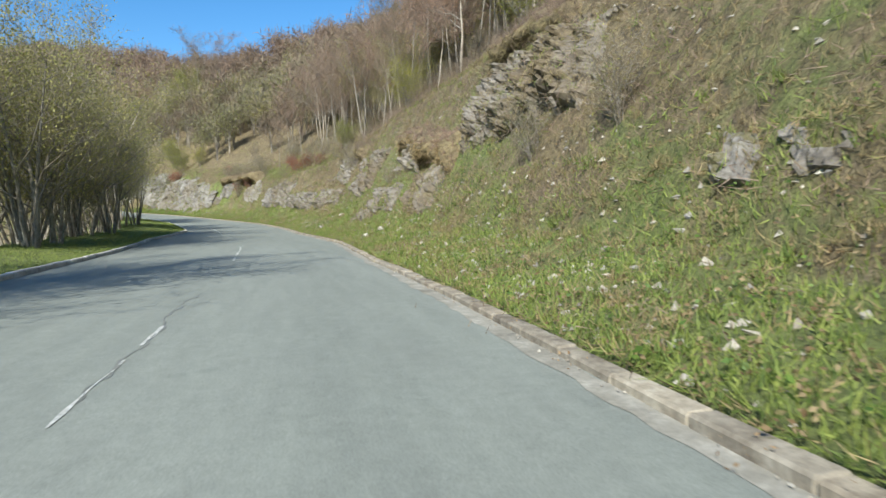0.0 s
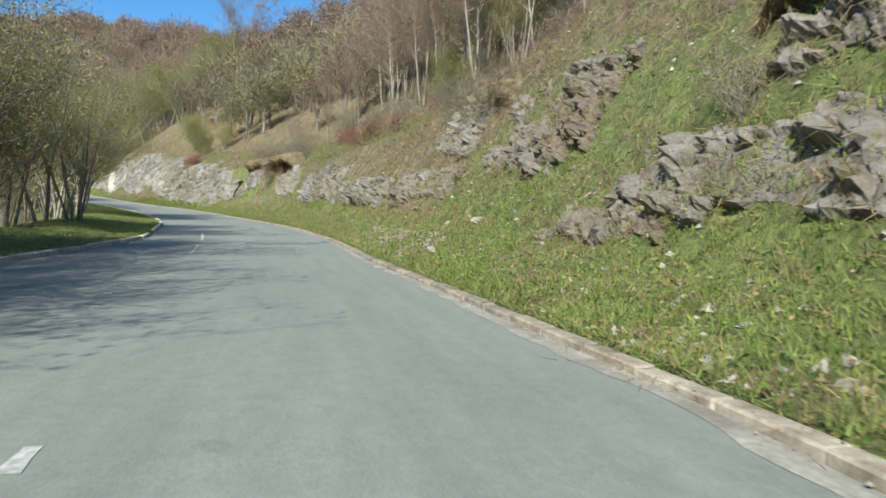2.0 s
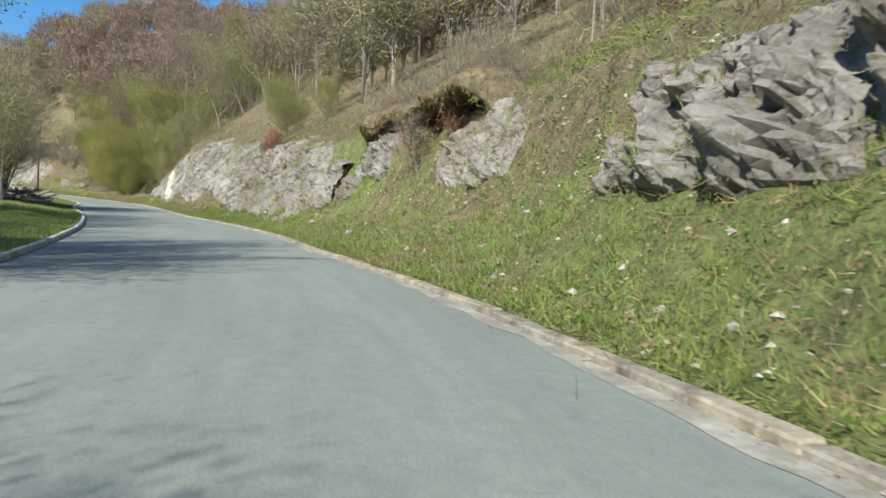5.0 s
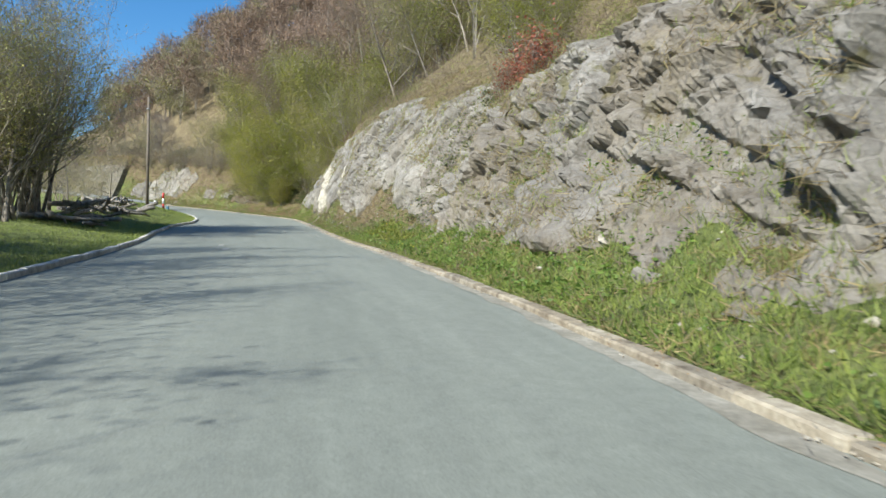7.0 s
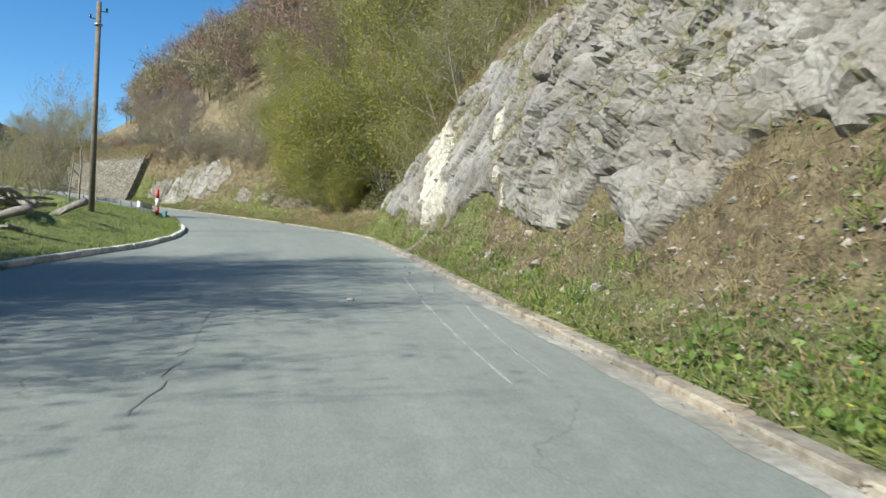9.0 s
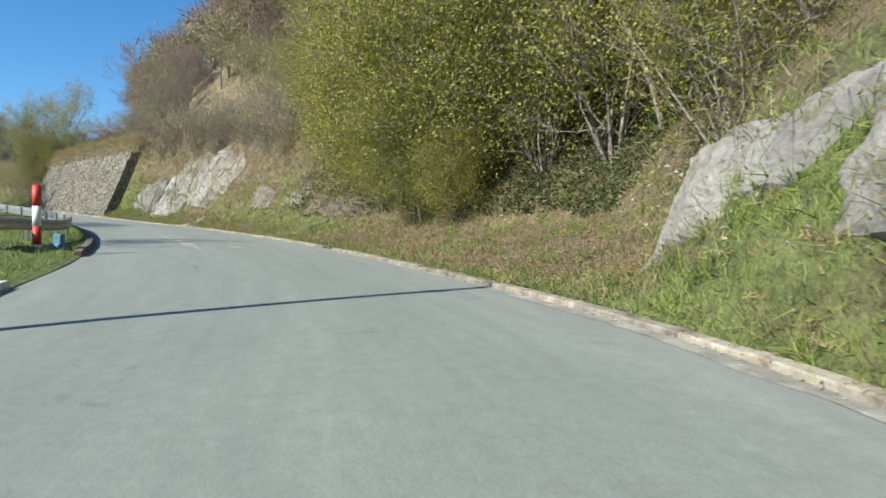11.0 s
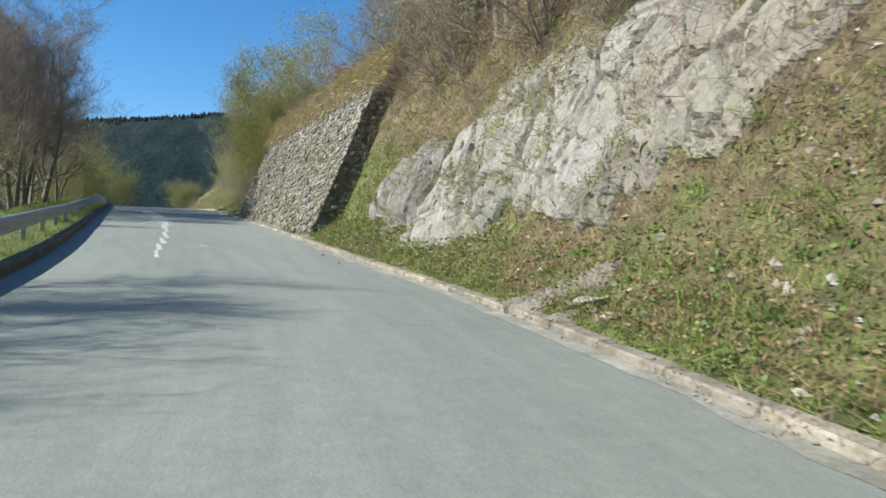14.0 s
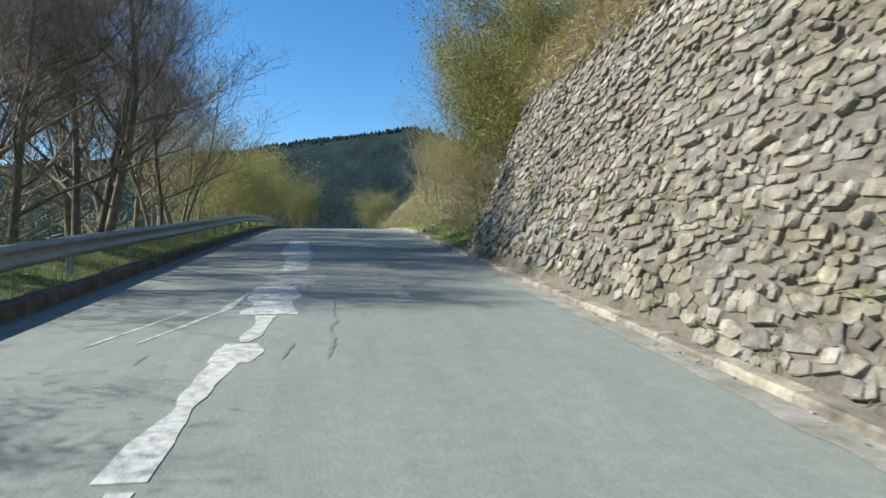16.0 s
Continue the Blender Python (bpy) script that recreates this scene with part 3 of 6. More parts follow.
# ---------------------------------------------------------------- ground
def build_ground():
    ss = np.arange(S0, S1 + 0.01, 0.4)
    n = len(ss)
    a, f = edge_r(ss) + KERB - 0.02, face_l(ss)
    run = (face_h2(ss) - face_h1(ss)) / face_tan(ss)
    toe = a[:, None] + (f - a)[:, None] * np.linspace(0, 1, 12)[None, :-1]
    face = f[:, None] + run[:, None] * np.linspace(0, 1, 22)[None, :-1]
    hill = (f + run)[:, None] + (np.linspace(0, 1, 34)[None, :] ** 2.2) * 150
    lat_r = np.concatenate([toe, face, hill], 1)
    b = edge_l(ss) + 0.02
    w = verge_w(ss)
    verge = b[:, None] - w[:, None] * np.linspace(0, 1, 12)[None, :]
    down = (b - w)[:, None] - (np.linspace(0, 1, 22)[None, 1:] ** 1.7) * 42
    lat_l = np.concatenate([verge, down], 1)[:, ::-1]
    verts, faces, dry, base = [], [], [], 0
    for lat, side in ((lat_l, -1), (lat_r, 1)):
        p = soil(ss[:, None] + 0 * lat, lat)
        if side > 0:
            p[:, 0, 2] -= 0.06
        verts.append(p.reshape(-1, 3))
        faces.append(grid_faces(n, lat.shape[1]) + base)
        base += p.shape[0] * p.shape[1]
        if side > 0:
            d = lat - a[:, None]
            t = -0.06 + 0.36 * smooth(0.9, 3.0, d) + 0.3 * smooth(5, 12, d) + 0.26 * (smooth(150, 170, ss) * (1 - 0.35 * smooth(176, 186, ss)))[:, None] * smooth(0.1, 0.6, d)
            t = t + 0.34 * (smooth(126, 134, ss) * (1 - smooth(150, 158, ss)))[:, None] * smooth(0.2, 1.2, d)
            t = t - 0.2 * (1 - smooth(34, 60, ss))[:, None] * (1 - smooth(3.0, 6.0, d)) - 0.3 * smooth(222, 228, ss)[:, None] + 0.02 * (smooth(186, 196, ss) * (1 - smooth(220, 224, ss)))[:, None] - 0.1 * (smooth(74, 82, ss) * (1 - smooth(98, 106, ss)))[:, None]
            t = t - 0.1 * smooth(30, 45, ss)[:, None] * (1 - smooth(52, 62, ss))[:, None] + 0.25 * value_noise(ss[:, None] * 0.13, lat * 0.4, 0, 5)
        else:
            d = b[:, None] - lat
            t = -0.22 + 0.45 * smooth(4.5, 8, d) - 0.2 * smooth(14, 30, d)
        dry.append((t + 0 * lat).ravel())
    # the country beyond: a wide graded sheet that lies under the strip near the road and rises and falls to the horizon
    g = np.sinh(np.linspace(-1, 1, 121) * 4.2) / np.sinh(4.2) * 3200
    gx, gy = np.meshgrid(g - 70, g + 90, indexing="ij")
    probe = np.arange(S0, S1, 2.0)
    pc, pr = centre(probe)
    dist, lat_n, z_n = np.full(gx.shape, 1e9), np.zeros(gx.shape), np.zeros(gx.shape)
    for c, r in zip(pc, pr):
        dd = np.hypot(gx - c[0], gy - c[1])
        near = dd < dist
        lat_n = np.where(near, (gx - c[0]) * r[0] + (gy - c[1]) * r[1], lat_n)
        z_n = np.where(near, c[2], z_n)
        dist = np.where(near, dd, dist)
    rise = np.where(lat_n > 0, 62 * np.tanh(np.maximum(dist - 8, 0) * 0.5 / 62) * smooth(0, 30, lat_n), -26 * np.tanh(np.maximum(dist - 9, 0) * 0.5 / 26))
    west = smooth(-120, -260, gx)
    rise = np.where(lat_n > 0, rise * (1 - 0.8 * west), rise)
    z = z_n + rise - 2.5 - 3.0 * smooth(0, 12, 14 - dist) + 6 * fractal(gx * 0.008, gy * 0.008, 0, 40, 3) * smooth(120, 500, dist)
    verts.append(np.stack([gx, gy, z], -1).reshape(-1, 3))
    faces.append(grid_faces(121, 121) + base)
    dry.append((0.05 + 0.25 * fractal(gx * 0.02, gy * 0.02, 0, 45, 3)).ravel())
    me = mesh_from("ground", np.concatenate(verts), np.concatenate(faces), ["turf"], flat=False)
    set_attribute(me, "dry", np.concatenate(dry))
    thing("ground", "grassy roadside bank, verge and hillside in early spring", "ground", kind="structure", data=me)


build_ground()


# ---------------------------------------------------------------- rock outcrops in the bank
LEDGES = []


def build_outcrop(label, s_from, s_to, h_from, h_to, proud, seed, size=1.1, cover=0.5, fresh=None, step=0.085, dip=0.7, slack=0.25, clefts=0.5, rough=1.0, lower=None, upper=None, earthy=0.0, slots=(), joints=0.0, steps=1.0, pale=0.0):
    """A patch of bare rock that stands out of the bank between two stations and two heights above the road."""
    ss = np.arange(s_from - 0.6, s_to + 0.6, step)
    hh = np.arange(h_from - 0.5, h_to + 0.5, step)
    s, h = np.meshgrid(ss, hh, indexing="ij")
    low = h_from if lower is None else lower(s)
    high = h_to if upper is None else upper(s)
    f, h1, k = face_l(s), face_h1(s), face_tan(s)
    a = edge_r(s) + KERB
    lat = np.where(h > h1, f + (h - h1) / k, a + (f - a) * np.sqrt(np.clip((h - 0.07) / (h1 - 0.07), 0, 1)))
    over = np.maximum(h - face_h2(s), 0)
    lat = lat + over * 0.9
    pos, right = centre(s)
    tilt = np.arctan(k)
    nx, nz = -np.sin(tilt), np.cos(tilt)
    # bedding that dips along the bank: coordinates turned by the dip
    c, d = math.cos(dip), math.sin(dip)
    u, v = (s * c + h * d) / size, (-s * d + h * c) / size
    wu, wv = 0.22 * fractal(s * 0.8, h * 0.8, 0, seed + 60, 2), 0.22 * fractal(s * 0.8, h * 0.8, 0, seed + 61, 2)
    val, border, plane = blocks(u * 0.6 + wu, v * 1.25 + wv, lat * 0.3 / size, seed)
    val2, border2, plane2 = blocks(u * 1.7 + 5 + wv, v * 3.0 + wu, lat * 0.9 / size, seed + 3)
    val3, border3, plane3 = blocks(u * 5.0 + wu, v * 7.0 + wv, lat * 2.0 / size, seed + 6)
    rough = rough(s) if callable(rough) else rough
    bulk = steps * (0.42 * (val - 0.45) + 0.45 * plane) + rough * 0.16 * (val2 - 0.5) - 0.5 * steps * (1 - smooth(0.0, 0.09, border)) * smooth(0.45, 0.6, val)
    for _ in range(5):
        rim = np.pad(bulk, 1, mode="edge")
        bulk = (4 * bulk + rim[:-2, 1:-1] + rim[2:, 1:-1] + rim[1:-1, :-2] + rim[1:-1, 2:]) / 8
    val4, border4, plane4 = blocks(u * 9.0 + wv, v * 14.0 + wu, lat * 4.0 / size, seed + 14)
    body = bulk + rough * (0.035 * (val4 - 0.5) + 0.08 * plane4 - 0.05 * (1 - smooth(0.0, 0.12, border3)) * smooth(0.3, 0.6, val3) + 0.26 * plane2 + 0.06 * (val3 - 0.5) + 0.1 * plane3)
    body = body - 0.16 * np.minimum(1.0, 0.2 + rough) * (1 - smooth(0.0, 0.1, border2)) * smooth(0.4, 0.6, val2)
    # a few deep clefts that follow the dip
    cleft = np.abs(value_noise(v * 0.55 + 0.25 * wu, u * 0.12, 0, seed + 70))
    body = body - clefts * (1 - smooth(0.0, 0.11, cleft)) * smooth(-0.1, 0.25, value_noise(u * 0.4, v * 0.4, 0, seed + 71))
    # narrow open joints between the blocks, and single long clefts from one point of the face to another
    body = body - joints * ((1 - smooth(0.015, 0.07, border)) + 0.5 * (1 - smooth(0.0, 0.06, border2)) * smooth(0.35, 0.5, val2))
    for sa, ha, sb, hb, wide, deep in slots:
        q = np.clip(((s - sa) * (sb - sa) + (h - ha) * (hb - ha)) / ((sb - sa) ** 2 + (hb - ha) ** 2), 0, 1)
        away = np.hypot(s - sa - q * (sb - sa), h - ha - q * (hb - ha)) + 0.12 * fractal(s * 1.6, h * 1.6, 0, seed + 95, 2)
        body = body - deep * (1 - smooth(wide * 0.5, wide * 1.25, away)) * (0.5 + 0.5 * np.sin(np.pi * (0.08 + 0.84 * q)))
    body = body + 0.3 * fractal(s * 0.35, h * 0.4, 0, seed + 7, 2) + 0.03 * fractal(s * 4, h * 4, 0, seed + 8, 2)
    ds = np.minimum(s - s_from, s_to - s) / (0.18 * (s_to - s_from))
    dh = np.minimum(h - low, high - h) / np.maximum(0.25 * (high - low), 0.3)
    inside = np.clip(np.minimum(ds, dh), -0.8, 1) * 0.8 + 0.95 * fractal(s * 0.33, h * 0.45, 0, seed + 11, 4) + 0.5 * fractal(u * 1.1, v * 1.9, 0, seed + 12, 3) + (cover - 0.5)
    mask = smooth(0.1, 0.3, inside)
    out = proud * np.maximum(0.38 + body, 0.03) * mask * (0.3 + 0.7 * smooth(0.2, 0.9, inside)) - slack * 1.4 * (1 - mask)
    lat2, h2 = lat + nx * out, h + nz * out * 0.5
    x = pos[..., 0] + right[..., 0] * lat2
    y = pos[..., 1] + right[..., 1] * lat2
    along = 0.1 * proud * (val - 0.5) * mask
    x, y = x - right[..., 1] * along, y + right[..., 0] * along
    z = pos[..., 2] + h2 + 0.5 * ground_noise(x, y, relief(np.maximum(lat - a, 0)))
    values = pale * (0.35 + 0.65 * smooth(-0.2, 0.25, fractal(s * 0.5, h * 0.7, 0, seed + 33, 3)))
    for cs, ch, rs, rh, lean in fresh or ():
        q = np.hypot((s - cs - lean * (h - ch)) / rs, (h - ch) / rh) + 0.3 * fractal(s * 0.8, h * 0.8, 0, seed + 30, 3) + 0.1 * (val - 0.5)
        values = np.maximum(values, 1 - smooth(0.85, 1.0, q))
    # ledges on which grass finds a hold
    p_all = np.stack([x, y, z], -1)
    nrm = np.cross(np.gradient(p_all, axis=0), np.gradient(p_all, axis=1))
    flat_ = np.abs(nrm[..., 2]) / (np.linalg.norm(nrm, axis=-1) + 1e-9)
    hold = (mask > 0.5) & (flat_ > 0.42 - 0.25 * earthy) & (fractal(s * 0.5, h * 0.5, 0, seed + 90, 3) > -0.05 - 0.3 * earthy)
    spots = p_all[hold]
    pick = np.random.default_rng(seed).random(len(spots)) < 0.35
    LEDGES.append(spots[pick])
    dirt = np.clip(earthy + 0.55 * smooth(0.08, 0.45, fractal(s * 0.22, h * 0.3, 0, seed + 80, 3)), 0, 1).ravel()
    ob = thing("rock_outcrop", label, "rock", "rock outcrops along the bank")
    # one mesh for each natural block of the face
    verts, faces = np.stack([x, y, z], -1).reshape(-1, 3), grid_faces(*s.shape)
    cell = np.round(val * 65535).astype(int)[:-1, :-1]
    shown = (mask.ravel()[faces].max(1) > 0.02).reshape(cell.shape)
    lab = np.arange(cell.size).reshape(cell.shape)
    for _ in range(120):
        was = lab.copy()
        for axis in (0, 1):
            a_, b_ = [slice(None)] * 2, [slice(None)] * 2
            a_[axis], b_[axis] = slice(1, None), slice(None, -1)
            a_, b_ = tuple(a_), tuple(b_)
            join = (cell[a_] == cell[b_]) & shown[a_] & shown[b_]
            least = np.minimum(lab[a_], lab[b_])
            lab[a_] = np.where(join, least, lab[a_])
            lab[b_] = np.where(join, np.minimum(lab[a_], lab[b_]), lab[b_])
        if (was == lab).all():
            break
    lab, shown = lab.ravel(), shown.ravel()
    kept = values.ravel()
    small = []
    for c in np.unique(lab[shown]):
        some = faces[shown & (lab == c)]
        if len(some) < 44:
            small.append(some)
            continue
        used, back = np.unique(some, return_inverse=True)
        me = mesh_from("rock_block", verts[used], back.reshape(-1, 4), ["rock"])
        set_attribute(me, "fresh", kept[used])
        set_attribute(me, "earthy", dirt[used])
        part("rock_block", me, ob)
    if small:
        used, back = np.unique(np.concatenate(small), return_inverse=True)
        me = mesh_from("rock_rubble", verts[used], back.reshape(-1, 4), ["rock"])
        set_attribute(me, "fresh", kept[used])
        set_attribute(me, "earthy", dirt[used])
        tagged(part("rock_rubble", me, ob), kind="stuff")
    return ob


build_outcrop("dark jagged limestone crag high in the grassy bank", 14.0, 26, 3.3, 6.8, 1.4, 1, 0.6, 0.38, clefts=1.3, rough=1.5, earthy=0.4)
build_outcrop("small pale rock ledge low in the grassy bank", 4.6, 8.4, 1.25, 2.4, 0.8, 2, 0.45, 0.12, clefts=1.2, rough=1.4, earthy=0.1)
build_outcrop("undercut limestone ledge with a dark cavity", 32.2, 39.6, 1.2, 2.9, 1.3, 3, 0.7, 0.42, clefts=1.5, rough=1.5, earthy=0.3, slots=[(34.0, 1.85, 35.8, 2.05, 0.4, 1.8), (37.2, 1.9, 38.2, 2.3, 0.22, 1.2)])
build_outcrop("overhanging limestone outcrop capped with dry grass", 29.5, 37.0, 3.1, 4.7, 1.3, 33, 0.7, 0.34, clefts=1.4, rough=1.4, earthy=0.35)
build_outcrop("dark rock pillars under an overgrown ledge", 25, 30.4, 1.2, 3.3, 0.75, 13, 0.7, 0.5, clefts=1.4, dip=1.35, rough=1.5, earthy=0.5)
build_outcrop("broken limestone ledges among grass", 39.2, 48.8, 2.2, 5.8, 1.1, 4, 0.45, 0.1, clefts=1.4, rough=1.5, earthy=0.4)
build_outcrop("low crumbling rocks in the grass", 35.2, 40.8, 0.75, 1.8, 0.7, 23, 0.4, 0.28, clefts=1.1, rough=1.5, earthy=0.4)
build_outcrop("broken limestone crag below the wood", 50.2, 56.8, 3.3, 6.0, 1.3, 43, 0.6, 0.36, clefts=1.5, rough=1.5, earthy=0.2)
build_outcrop("broken limestone ledges above the rubble", 48, 59, 1.6, 3.3, 0.9, 24, 0.45, 0.16, clefts=1.2, rough=1.5, earthy=0.4)
build_outcrop("blocky limestone outcrop with deep dark clefts", 58.5, 69, 1.4, 3.1, 1.2, 5, 0.55, 0.26, clefts=1.4, rough=1.5, earthy=0.3)
build_outcrop("rounded limestone outcrop with ledges and dark clefts", 67.5, 80, 1.4, 4.1, 1.2, 25, 0.8, 0.5, clefts=1.1, rough=1.2, joints=0.3, earthy=0.1)
build_outcrop("pale wedge of bare limestone below a turf overhang", 85.2, 91.2, 1.7, 4.6, 1.0, 6, 1.0, 0.56, rough=0.9, earthy=0.1, clefts=0.8, joints=0.3, pale=0.4, upper=table(85, 3.6, 88, 4.6, 91.5, 3.6), lower=table(85, 2.3, 88.5, 1.7, 91.5, 2.4))
build_outcrop("long grey limestone face with diagonal black clefts", 100.8, 124.2, 0.8, 5.4, 1.1, 7, 1.6, 0.92, step=0.07, clefts=0.5, steps=0.8, pale=0.15, dip=0.42, rough=0.95, joints=0.12, lower=table(100, 1.5, 103, 1.0, 106, 0.8, 124, 0.8), upper=table(100, 3.0, 102, 3.8, 104, 4.4, 110, 4.6, 117, 5.2, 124, 5.4),
              slots=[(112.4, 2.35, 106.2, 0.8, 0.24, 1.0), (110.4, 2.85, 105.8, 1.2, 0.2, 0.8), (119.0, 4.0, 115.9, 2.85, 0.16, 0.7), (120.8, 4.7, 116.2, 2.9, 0.26, 1.0), (116.3, 2.0, 114.8, 1.6, 0.3, 1.0),
                     (114.6, 2.5, 113.9, 1.8, 0.22, 0.9), (105.6, 2.4, 104.6, 0.8, 0.26, 0.8), (104.7, 2.5, 102.9, 1.5, 0.15, 0.8), (108.9, 3.6, 107.2, 2.6, 0.14, 0.7)])
build_outcrop("small dark rock ledge in the green slope", 98.6, 101.4, 1.7, 2.8, 0.7, 57, 0.5, 0.3, clefts=1.0, rough=1.3, earthy=0.4)
build_outcrop("dark overgrown rock gully between two pale faces", 120.8, 129.2, 0.9, 6.2, 0.4, 67, 0.6, 1.1, clefts=1.6, rough=1.6, dip=1.45, earthy=0.3, slots=[(124.2, 5.0, 124.6, 1.4, 0.5, 0.9)])
build_outcrop("smooth bluish grey limestone boulder at the foot of the face", 110.8, 114.8, 0.5, 1.9, 1.0, 47, 1.6, 0.8, clefts=0.2, rough=0.4, dip=0.3)
build_outcrop("tall pale limestone face with a freshly broken white patch", 125.6, 158.5, 0.3, 7.2, 1.15, 8, 2.0, 0.74, clefts=0.3, steps=0.45, dip=-1.05, pale=0.2, step=0.065, rough=lambda s: 0.32 + 0.85 * smooth(131, 134, s) * (1 - smooth(138.5, 141.5, s)), joints=0.12,
              lower=table(126, 1.5, 128.5, 1.3, 130, 1.6, 131.5, 2.4, 132.8, 2.4, 133.6, 1.4, 136, 1.5, 138.5, 1.1, 140, 1.0, 141.5, 2.2, 143, 2.0, 144.5, 1.7, 147, 1.4, 151, 1.2, 154, 0.8, 159, 0.3),
              upper=table(125.6, 5.6, 127, 6.2, 140, 7.0, 147, 6.8, 151, 5.2, 155, 3.2, 158.5, 1.7),
              fresh=[(148.2, 2.5, 2.3, 1.9, 1.1), (142.7, 3.5, 0.5, 0.6, 0.5), (140.8, 1.8, 0.25, 0.7, 0.35)], slots=[(150.6, 4.2, 148.6, 2.6, 0.05, 0.4), (148.6, 2.6, 149.4, 2.0, 0.05, 0.4)])
build_outcrop("slim rock pillar under the turf overhang", 96.6, 99.2, 2.6, 4.5, 1.1, 26, 0.7, 0.6, clefts=0.8)
build_outcrop("low broken rocks under the bushes", 172.6, 178.9, 0.8, 2.0, 0.7, 9, 0.45, 0.08, clefts=1.0, rough=1.4, earthy=0.5)
build_outcrop("streaks of pale rock in the brown bank", 178.5, 183, 1.0, 2.6, 0.5, 19, 0.5, 0.2, dip=1.0, rough=1.3, pale=0.4)
build_outcrop("cracked pale slab in the brown bank", 182.4, 185.8, 0.9, 2.5, 0.6, 29, 0.6, 0.12, dip=0.9, rough=0.8, steps=0.6, clefts=0.5, earthy=0.3)
build_outcrop("smooth grey limestone slabs rising from the weeds", 189.0, 198.0, 0.3, 4.7, 1.15, 10, 1.3, 0.8, clefts=0.1, rough=0.16, steps=0.16, step=0.055, dip=1.2, earthy=0.0, joints=0.13, pale=0.35,
              lower=table(188, 2.8, 190.5, 1.7, 192, 1.0, 198, 0.7), upper=table(188.5, 3.4, 190.5, 4.3, 193, 4.6, 196, 4.7, 198, 3.9))
build_outcrop("slanting grey slab beside the retaining wall", 198.6, 202.2, 0.7, 3.0, 1.0, 34, 1.4, 0.6, clefts=0.0, rough=0.2, steps=0.2, dip=1.1, earthy=0.1, joints=0.13)

# ---------------------------------------------------------------- trees
def grow(seed, height, stems=1, lean=0.08, spread=0.55, first=0.3, branches=9, depth=3, radius=None, gnarl=0.12):
    """Chains of (x, y, z, radius) for stems, limbs and branches, and the ends where twigs sit."""
    r = np.random.default_rng(seed)
    chains, ends = [], []

    def limb(p, d, length, rad, level):
        steps = 6 if level == 0 else 4
        pts = [np.r_[p, rad]]
        for k in range(steps):
            d = d + r.normal(0, gnarl * (0.5 if level == 0 else 1.0), 3) + np.array([0, 0, 0.05 if level else 0.03])
            d = d / np.linalg.norm(d)
            p = p + d * length / steps
            pts.append(np.r_[p, max(rad * (1 - 0.82 * (k + 1) / steps), 0.006)])
        chains.append((np.array(pts), level))
        pts = np.array(pts)
        if level < depth - 1:
            count = branches if level == 0 else max(3, branches // 2)
            for t in np.linspace(first if level == 0 else 0.25, 0.97, count):
                i = t * steps
                k = min(int(i), steps - 1)
                q = pts[k] + (pts[k + 1] - pts[k]) * (i - k)
                a = r.uniform(0, 2 * np.pi)
                side = np.array([math.cos(a), math.sin(a), 0.0])
                nd = d * 0.35 + side * (0.55 + spread * r.uniform(0.2, 0.8)) + np.array([0, 0, 0.25 + 0.25 * r.random()])
                nd /= np.linalg.norm(nd)
                limb(q[:3], nd, length * (0.5 - 0.22 * t if level == 0 else 0.5) * r.uniform(0.75, 1.2), max(q[3] * 0.62, 0.008), level + 1)
        if level >= 1:
            for t in (0.35, 0.6, 0.8, 1.0):
                i = t * steps
                k = min(int(i), steps - 1)
                ends.append(np.r_[(pts[k] + (pts[k + 1] - pts[k]) * (i - k))[:3], d])

    rad = radius or height * 0.013
    for k in range(stems):
        a = 2 * np.pi * k / stems + r.uniform(0, 1)
        off = np.array([math.cos(a), math.sin(a), 0]) * (0.0 if stems == 1 else rad * 2.2)
        tilt = lean if stems == 1 else lean + 0.16
        d = np.array([math.cos(a) * tilt, math.sin(a) * tilt, 1.0])
        limb(off + np.array([0, 0, -0.25]), d / np.linalg.norm(d), height * r.uniform(0.8, 1.0), rad * r.uniform(0.75, 1.0), 0)
    return chains, np.array(ends)


def slivers(r, at, length, width, up=0.25, along=None, bend=0.0):
    """Thin pointed triangles: twigs, needles, blades."""
    n = len(at)
    d = r.normal(0, 1, (n, 3))
    if along is not None:
        d = d * 0.8 + along * 1.1
    d[:, 2] += up
    d /= np.linalg.norm(d, axis=1, keepdims=True)
    side = np.cross(d, r.normal(0, 1, (n, 3)))
    side /= np.linalg.norm(side, axis=1, keepdims=True) + 1e-9
    ln = length * r.uniform(0.5, 1.3, (n, 1))
    v = np.stack([at - side * width / 2, at + side * width / 2, at + d * ln], 1)
    return v.reshape(-1, 3), np.arange(3 * n).reshape(-1, 3)


def leaves(r, at, size, flat=0.3):
    """Small four-cornered leaves in all directions."""
    n = len(at)
    u = r.normal(0, 1, (n, 3))
    u[:, 2] *= flat + 0.4
    u /= np.linalg.norm(u, axis=1, keepdims=True)
    w = np.cross(u, r.normal(0, 1, (n, 3)))
    w /= np.linalg.norm(w, axis=1, keepdims=True) + 1e-9
    s = size * r.uniform(0.6, 1.4, (n, 1))
    v = np.stack([at - u * s, at + w * s * 0.55, at + u * s, at - w * s * 0.55], 1)
    return v.reshape(-1, 3), np.arange(4 * n).reshape(-1, 4)


